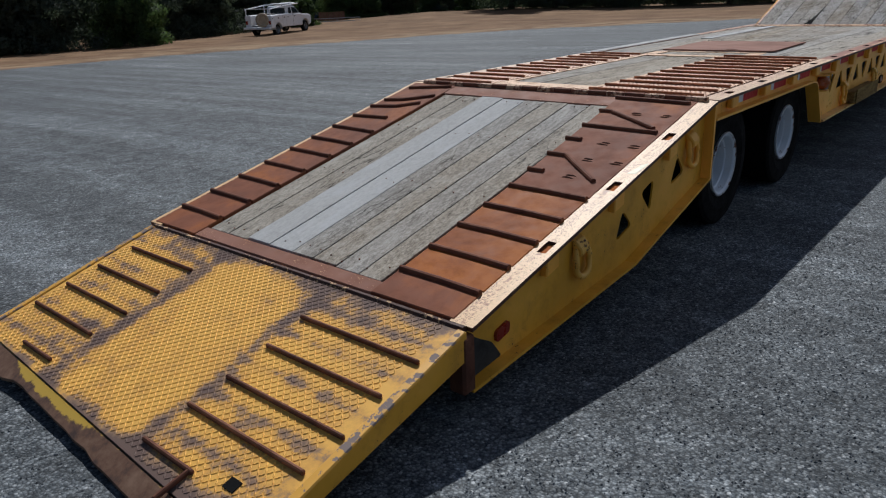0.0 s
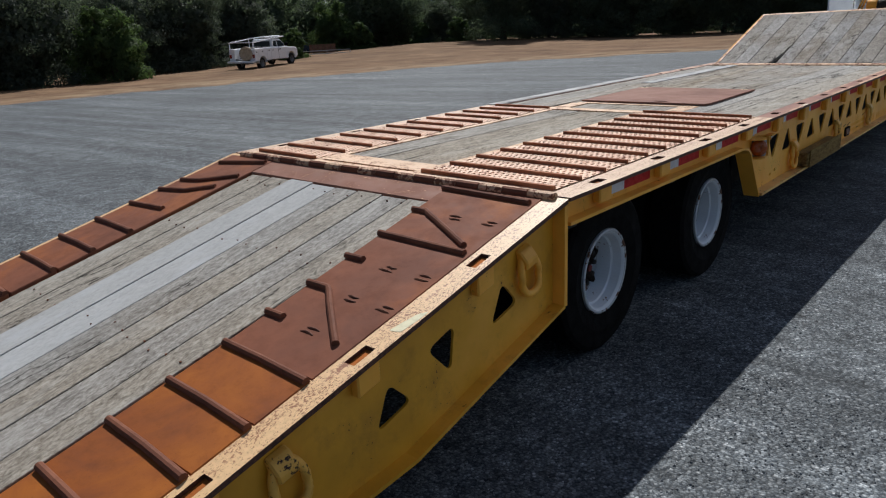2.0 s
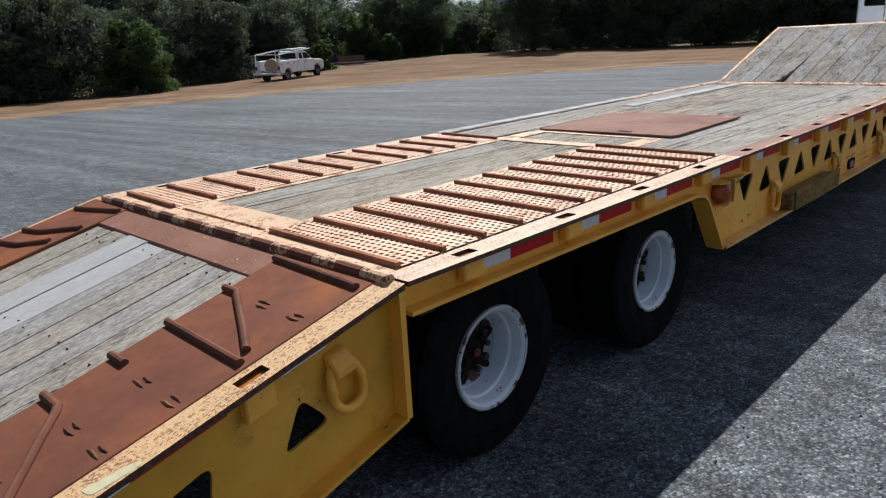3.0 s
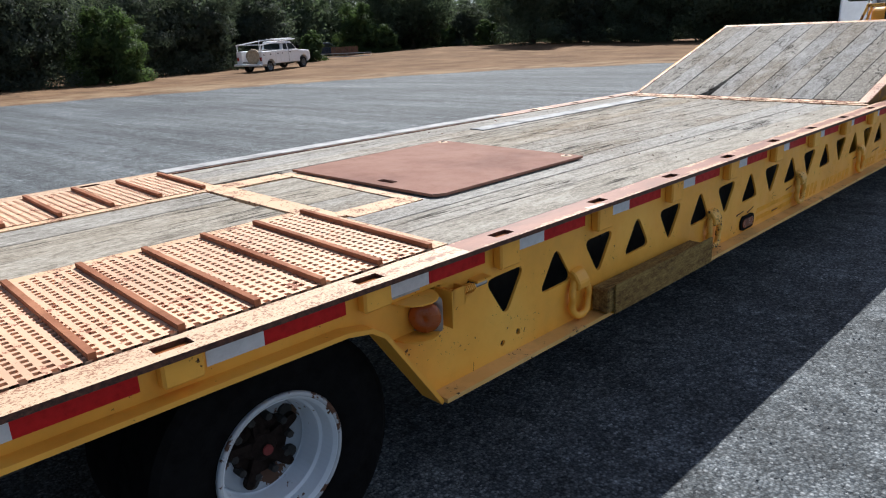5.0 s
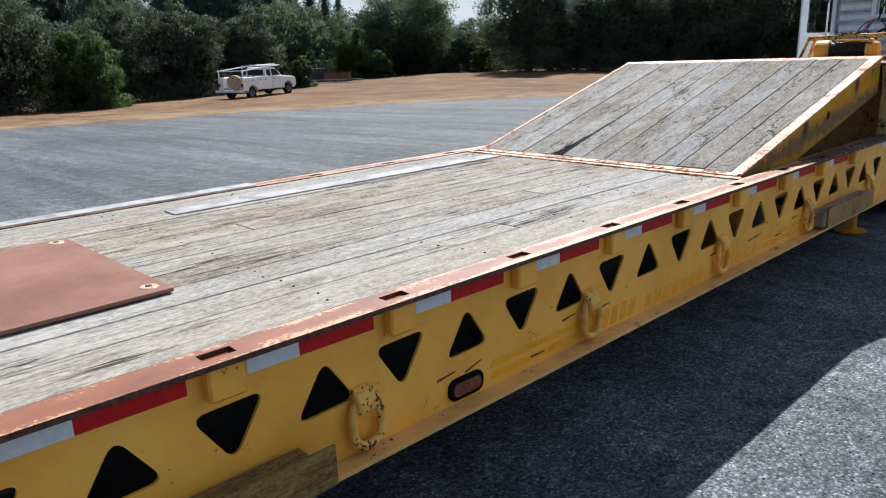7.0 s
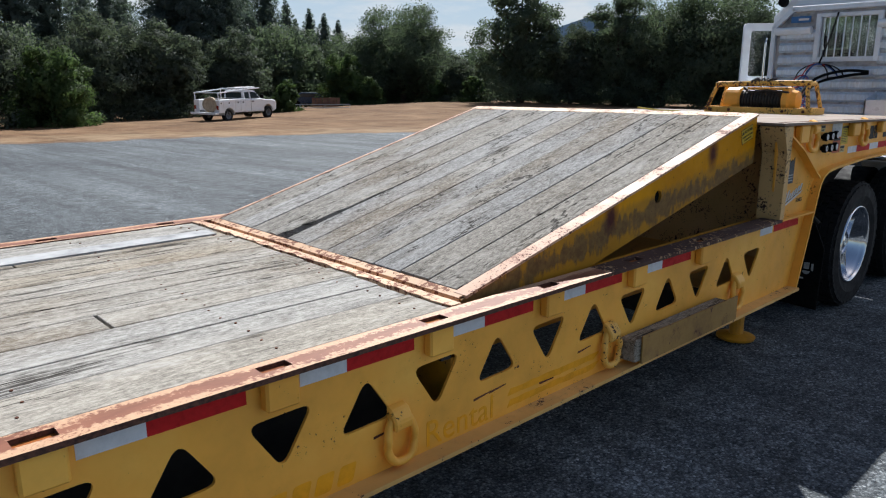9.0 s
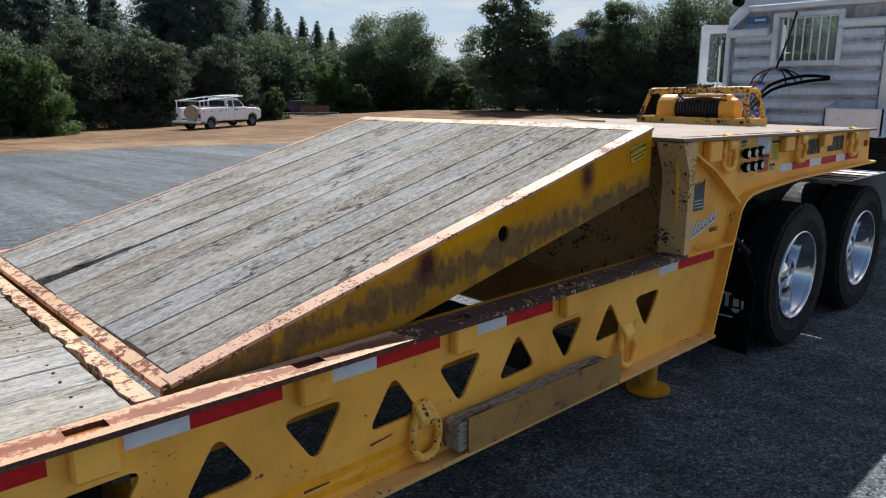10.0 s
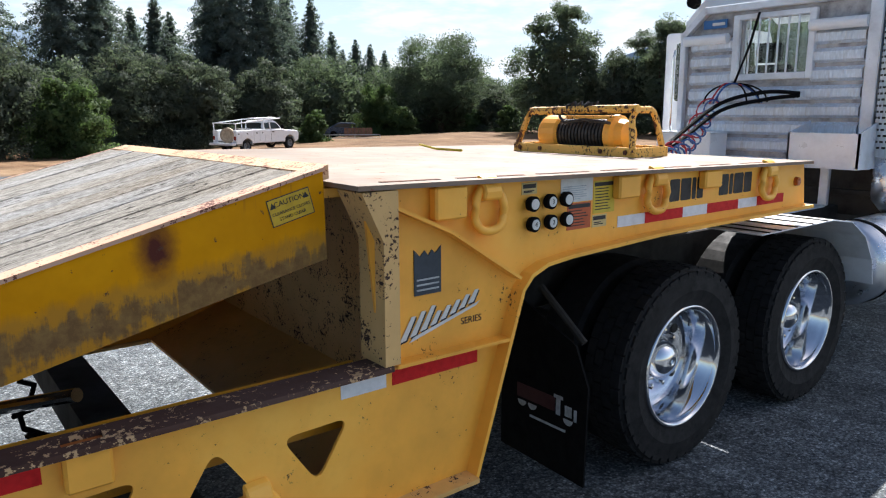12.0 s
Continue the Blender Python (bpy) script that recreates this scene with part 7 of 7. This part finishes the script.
def pine_tree(name, h, spread, slope, seed):
    """A conifer: a straight trunk with tiers of drooping, feathered boughs that shorten towards the tip."""
    rnd = random.Random(seed)
    ob = thing(name, "", "tree")
    bm = bmesh.new()
    sweep(bm, [(0, 0, -0.3), (0, 0, h * 0.5), (0, 0, h * 0.99)], 0.2, 6, radii=[h * 0.016, h * 0.010, 0.02])
    part("trunk", bm, BARK, ob, "straight brown trunk")
    lv = Leaves(seed)
    z, turn = h * 0.14, 0.0
    while z < h * 0.985:
        # boughs wind up the trunk one by one, long and short ones mixed
        t = z / h
        reach = spread * min(1.0, slope * (1 - t)) * rnd.choice((0.70, 0.85, 0.95, 1.0, 1.08)) + 0.06
        turn += 2.4 + rnd.uniform(-0.3, 0.3)
        ca, sa = math.cos(turn), math.sin(turn)
        steps = max(1, int(reach / 0.55 + 0.5))
        for j in range(steps):
            q = (j + 0.8) / steps
            if q < 0.3 and steps > 3:
                continue
            c = (reach * q * ca, reach * q * sa, z + 0.10 * reach * q - 0.34 * reach * q * q + rnd.uniform(-0.10, 0.10))
            r = 0.15 + min(0.17 * reach, 0.42) * (1.2 - 0.45 * q)
            lv.tuft(c, (r * 1.25, r * 1.25, r * 0.75), int(16 + 62 * r), 0.135, (ca * 0.8, sa * 0.8, 0.35), 0.5)
        z += 0.085 + 0.03 * rnd.random()
    for k in range(8):
        f = 0.20 + 0.095 * k
        w = spread * min(1.0, slope * (1 - f)) * 0.42
        lv.tuft((0, 0, h * f), (w, w, h * 0.07), int(160 + 140 * w), 0.36, shell=0.6)
    lv.crown(ob, LEAF["pine"], 0.5)
    return ob


def plant(ob, az, r, scale=1.0, turn=0.0, label="", zs=1.0):
    x, y = spot(az, r)
    m = Matrix.Translation((x, y, ground_z(x, y) - 0.05)) @ Matrix.Rotation(turn, 4, 'Z')
    if ob.get("placed"):
        o = copy_thing(ob, m)
    else:
        o = ob
        o.matrix_basis = m
        o["placed"] = 1
    o.scale = (scale, scale, scale * zs)
    tagged(o, label, "tree", "trees round the yard")
    return o


def build_trees():
    oak = broad_tree("oak_tree", 8.5, 4.4, 1, "oak", 36000, 0.03)
    oak2 = broad_tree("oak_tree", 9.4, 5.6, 2, "oak", 62000, 0.10, 0.095, lobes=22)
    tall = broad_tree("oak_tree", 10.2, 3.5, 9, "oak", 46000, 0.03, 0.09)
    grey = broad_tree("broadleaf_tree", 7.2, 3.7, 3, "grey", 36000, 0.02)
    grey2 = broad_tree("broadleaf_tree", 6.6, 2.9, 4, "grey", 30000, 0.02)
    bright = broad_tree("broadleaf_tree", 5.0, 2.4, 5, "bright", 26000, 0.02, 0.08, 12)
    bush = broad_tree("shrub", 2.5, 1.25, 6, "bright", 9000, 0.02, 0.075, 8)
    pine = pine_tree("conifer_tree", 20, 3.9, 2.1, 7)
    pine2 = pine_tree("conifer_tree", 16.5, 3.4, 2.0, 8)
    rnd = random.Random(11)
    L = {"oak": "dark green oak with dense rounded crown", "grey": "dusty grey-green broadleaf tree at the yard edge", "bright": "bright green leafy tree in sunlight", "pine": "tall dark conifer behind the broadleaf trees", "bush": "low bright green shrub by the yard edge"}
    for ob, az, r, s, key, zs in (
            (grey, 83.6, 47, 0.95, "grey", 1.02), (bright, 79.0, 45, 0.95, "bright", 1.0), (grey2, 87.5, 47, 1.0, "grey", 1.0), (grey, 91.5, 48, 1.05, "grey", 1.0),
            (grey, 75.2, 53, 0.98, "grey", 1.02), (grey2, 71.0, 54, 1.10, "grey", 0.92), (grey2, 65.6, 58, 0.93, "grey", 1.06), (grey2, 68.2, 60, 0.9, "grey", 0.85), (bush, 62.2, 56, 1.0, "bush", 1.0),
            (bright, 57.0, 67, 0.92, "bright", 1.12), (oak2, 52.3, 72, 1.05, "oak", 0.97), (grey2, 47.9, 66, 0.75, "grey", 0.86), (bush, 55.0, 64, 1.0, "bush", 1.0), (bush, 46.8, 62, 1.0, "bush", 0.9), (bush, 49.6, 66, 0.9, "bush", 0.9),
            (tall, 43.2, 60, 1.08, "oak", 1.0), (grey, 39.2, 60, 0.80, "grey", 1.18), (tall, 35.6, 60, 1.05, "oak", 0.90), (oak, 32.0, 60, 1.0, "oak", 1.1), (oak2, 28.5, 60, 1.0, "oak", 1.0), (oak, 24.5, 60, 1.0, "oak", 1.0), (oak2, 20, 60, 1.0, "oak", 1.0), (oak, 15, 58, 1.0, "oak", 1.0),
            (pine, 83.8, 84, 1.0, "pine", 1.0), (pine, 79.4, 84, 1.0, "pine", 1.0), (pine, 77.0, 86, 1.05, "pine", 1.0), (pine2, 74.8, 90, 0.95, "pine", 0.95), (pine2, 73.2, 88, 1.0, "pine", 0.97), (pine2, 72.2, 90, 0.9, "pine", 0.98),
            (pine, 69.4, 86, 0.95, "pine", 1.0), (pine, 68.0, 84, 1.1, "pine", 1.0), (pine, 65.6, 86, 1.1, "pine", 0.98), (pine2, 64.0, 90, 1.05, "pine", 1.05), (pine2, 62.1, 92, 1.02, "pine", 1.0), (pine2, 60.6, 96, 0.9, "pine", 0.90),
            (pine2, 58.8, 100, 0.80, "pine", 0.97), (pine2, 57.7, 100, 0.74, "pine", 1.0), (pine2, 56.6, 102, 0.70, "pine", 1.0), (pine2, 59.8, 104, 0.80, "pine", 0.9)):
        plant(ob, az, r, s, rnd.uniform(0, 6.28), L[key], zs)
    # second rank to close the wood
    dim = broad_tree("oak_tree", 8.0, 5.0, 14, "oak", 16000, 0.04, 0.16)
    for k in range(20):
        az = 4 + k * 4.7 + rnd.uniform(-1, 1)
        if 37 < az < 51:
            continue
        plant(dim, az, rnd.uniform(78, 84), rnd.uniform(0.9, 1.1), rnd.uniform(0, 6.28), L["oak"])
    for k in range(9):
        plant(dim, 37 + 2.4 * k, rnd.uniform(110, 122), rnd.uniform(0.9, 1.1), rnd.uniform(0, 6.28), L["oak"])


build_trees()


# ---- utility pickup and the car beyond ----
def build_pickup():
    x0, y0 = -40.15, 25.50
    p = thing("pickup_truck", "white utility pickup with pipe rack parked on bare earth", "pickup", (x0, y0, ground_z(x0, y0) - 0.03))
    p.rotation_euler = (radians(1.2), radians(0.6), radians(21))
    p.scale = (0.95, 0.95, 0.95)
    seam = m_plain("dark_body_seam", (0.05, 0.05, 0.055), 0.7)
    # cab with bonnet: side outline with wheel cut-out
    arch = [(1.90 + 0.50 * math.cos(a), 0.42 + 0.50 * math.sin(a)) for a in [math.pi * k / 10 for k in range(11)]]
    bm = bmesh.new()
    prism(bm, [(-0.42, 0.52), (1.40, 0.50)] + arch[::-1] + [(2.62, 0.50), (2.78, 0.58), (2.80, 0.98), (2.70, 1.17), (2.35, 1.24), (1.42, 1.30), (1.34, 1.36), (-0.42, 1.36)], -0.97, 0.97)
    part("cab", bm, WHITE, p, "white lower cab and bonnet", bevel=0.045)
    bm = bmesh.new()
    prism(bm, [(-0.42, 1.35), (1.30, 1.35), (0.78, 1.86), (0.60, 1.93), (-0.25, 1.95), (-0.40, 1.90)], -0.80, 0.80)
    for v in bm.verts:
        if v.co.z < 1.4:
            v.co.x *= 1.14
    part("roof", bm, WHITE, p, "white extended cab roof", bevel=0.05)
    for sx in (1, -1):
        for pts in ([(0.22, 1.40), (1.10, 1.40), (0.74, 1.78), (0.22, 1.82)], [(-0.33, 1.42), (0.10, 1.41), (0.10, 1.82), (-0.33, 1.80)]):
            bm = bmesh.new()
            prism(bm, pts, -0.006, 0.006)
            for v in bm.verts:
                v.co.x = sx * (v.co.x + 0.915 - (v.co.z - 1.35) * 0.19)
            part("side_window", bm, GLASS, p)
        part("door_seam", one_box(*((0.971, 0.975) if sx > 0 else (-0.975, -0.971)), 0.145, 0.165, 0.58, 1.38), seam, p)
        part("door_handle", one_box(*((0.971, 0.995) if sx > 0 else (-0.995, -0.971)), 0.24, 0.42, 1.18, 1.23), BLACK, p)
        part("wing_mirror", one_box(*((0.98, 1.22) if sx > 0 else (-1.22, -0.98)), 1.02, 1.14, 1.38, 1.62), BLACK, p, bevel=0.03)
        part("head_light", one_box(*((0.62, 0.93) if sx > 0 else (-0.93, -0.62)), 2.785, 2.81, 0.86, 1.08), LABEL_W, p)
    part("rear_window", one_box(-0.66, 0.66, -0.432, -0.420, 1.44, 1.80), GLASS, p)
    bm = bmesh.new()
    ribbon(bm, [(1.33, 1.39), (0.82, 1.85)], -0.80, 0.80, 0.015)
    part("windscreen", bm, GLASS, p)
    # utility body: tall side boxes with doors, open bed between
    tail_arch = [(-2.05 + 0.47 * math.cos(a), 0.42 + 0.47 * math.sin(a)) for a in [math.pi * k / 10 for k in range(11)]]
    for sx in (1, -1):
        xo, xi = (1.06, 0.60) if sx > 0 else (-1.06, -0.60)
        bm = bmesh.new()
        prism(bm, [(-2.98, 0.58), (-2.52, 0.58)] + tail_arch[::-1] + [(-1.58, 0.56), (-0.47, 0.56), (-0.47, 1.42), (-2.98, 1.42)], min(xi, xo), max(xi, xo))
        part("utility_box", bm, WHITE, p, "white side toolbox body", bevel=0.025)
        for ya, yb, za, zb in ((-2.94, -2.62, 0.66, 1.36), (-2.58, -1.52, 0.98, 1.36), (-1.48, -0.98, 0.64, 1.36), (-0.95, -0.51, 0.64, 1.36)):
            d = part("box_door", one_box(*((xo, xo + 0.014) if sx > 0 else (xo - 0.014, xo)), ya, yb, za, zb), WHITE, p, bevel=0.01)
            part("latch", one_box(*((xo + 0.014, xo + 0.022) if sx > 0 else (xo - 0.022, xo - 0.014)), (ya + yb) / 2 - 0.05, (ya + yb) / 2 + 0.05, zb - 0.20, zb - 0.12), DARK, d)
        part("tail_light", one_box(*((0.86, 1.02) if sx > 0 else (-1.02, -0.86)), -3.0, -2.975, 0.82, 1.06), RED_LENS, p)
    part("bed", one_box(-0.60, 0.60, -2.95, -0.47, 0.66, 0.76), STEEL, p)
    part("chassis", one_box(-0.45, 0.45, -3.0, 2.6, 0.42, 0.60), DARK, p)
    part("bumper", one_box(-1.05, 1.05, -3.34, -3.0, 0.50, 0.64), WHITE, p, bevel=0.02)
    part("cargo", one_box(-0.50, 0.45, -2.2, -0.9, 0.76, 1.46), DARK, p, "dark gear in the bed", bevel=0.08)
    bm = bmesh.new()
    lathe(bm, [(-0.10, 0.0001), (-0.10, 0.26), (-0.14, 0.36), (-0.11, 0.45), (0.06, 0.48), (0.13, 0.43), (0.15, 0.0001)], 28, 'y', (0, 0, 0))
    reel = part("hose_coil", bm, m_plain("tan_coil", (0.44, 0.36, 0.25), 0.8, 0.0, 0.2, 8.0, 0.3), p, "large round tan coil leaning at the tail")
    reel.matrix_basis = Matrix.Translation((0.42, -3.10, 1.14)) @ Matrix.Rotation(radians(22), 4, 'Z') @ Matrix.Rotation(radians(-8), 4, 'X')
    for sx in (-0.98, 0.98):
        for y, z in ((-2.92, 1.84), (-0.55, 2.00)):
            bm = bmesh.new()
            sweep(bm, [(sx, y, 1.40), (sx, y, z)], 0.035, 6)
            part("rack_post", bm, WHITE, p)
        bm = bmesh.new()
        sweep(bm, [(sx, -3.0, 1.84), (sx, -0.55, 2.00), (sx * 0.95, 1.05, 2.06)], 0.04, 6)
        part("rack_rail", bm, WHITE, p, "white pipe rack rail")
    for y in (-2.92, -0.55, 0.95):
        bm = bmesh.new()
        sweep(bm, [(-0.96, y, 1.86 if y < -1 else 2.05), (0.96, y, 1.86 if y < -1 else 2.05)], 0.035, 6)
        part("rack_bar", bm, WHITE, p)
    part("ladder_box", one_box(0.15, 0.75, -1.1, 0.9, 2.06, 2.14), WHITE, p, "white long box on the rack", bevel=0.02)
    for sx in (-0.84, 0.84):
        for y in (-2.05, 1.90):
            w = wheel("wheel", p, "black pickup wheel with grey rim", (sx, y, 0.40), 0.40, 0.27, 0.22, 0.09, STEEL)
            if sx < 0:
                w.rotation_euler = (0, 0, math.pi)


build_pickup()


def build_far_things():
    x, y = spot(59.6, 72)
    car = thing("parked_car", "dark blue saloon car parked under the trees", "car", (x, y, ground_z(x, y)))
    car.rotation_euler = (0, 0, radians(-30))
    bm = bmesh.new()
    prism(bm, [(-2.2, 0.35), (2.2, 0.35), (2.25, 0.75), (1.3, 0.92), (0.6, 1.38), (-0.9, 1.40), (-1.6, 0.98), (-2.2, 0.92)], -0.85, 0.85)
    part("body", bm, m_plain("dark_blue_car_paint", (0.025, 0.05, 0.10), 0.25, 0.2, 0.05), car, bevel=0.05)
    for sx in (-0.856, 0.85):
        bm = bmesh.new()
        prism(bm, [(-1.4, 0.98), (1.05, 0.95), (0.55, 1.30), (-0.85, 1.32)], sx, sx + 0.006)
        part("side_window", bm, GLASS, car)
        for yy in (-1.35, 1.35):
            bm = bmesh.new()
            lathe(bm, [(-0.1, 0.0001), (-0.1, 0.32), (0.02, 0.32), (0.02, 0.0001)], 16, 'x', (sx, yy, 0.32))
            part("wheel", bm, BLACK, car)
    bm = bmesh.new()
    ribbon(bm, [(1.28, 0.95), (0.64, 1.35)], -0.7, 0.7, 0.012)
    part("windscreen", bm, LABEL_G, car)
    x, y = spot(57.9, 62)
    f = thing("fence", "low brown board fence at the far edge", "fence", (x, y, ground_z(x, y)))
    f.rotation_euler = (0, 0, radians(58))
    fm = m_plain("brown_fence_wood", (0.17, 0.095, 0.065), 0.8, 0.0, 0.2, 5.0)
    for k in range(8):
        part("board", one_box(-2.1 + 0.3 * k, -1.83 + 0.3 * k, -0.02, 0.02, 0.05, 0.75), fm, f)
    x, y = spot(61.0, 58)
    r = thing("rail_fence", "grey pipe rail beside the track", "fence", (x, y, ground_z(x, y)))
    r.rotation_euler = (0, 0, radians(55))
    for z in (0.16, 0.42):
        bm = bmesh.new()
        sweep(bm, [(-4, 0, z), (4, 0, z)], 0.03, 6)
        part("rail", bm, LABEL_G, r)
    for k in range(5):
        bm = bmesh.new()
        sweep(bm, [(-4 + 2 * k, 0, -0.1), (-4 + 2 * k, 0, 0.44)], 0.03, 6)
        part("post", bm, LABEL_G, r)


build_far_things()
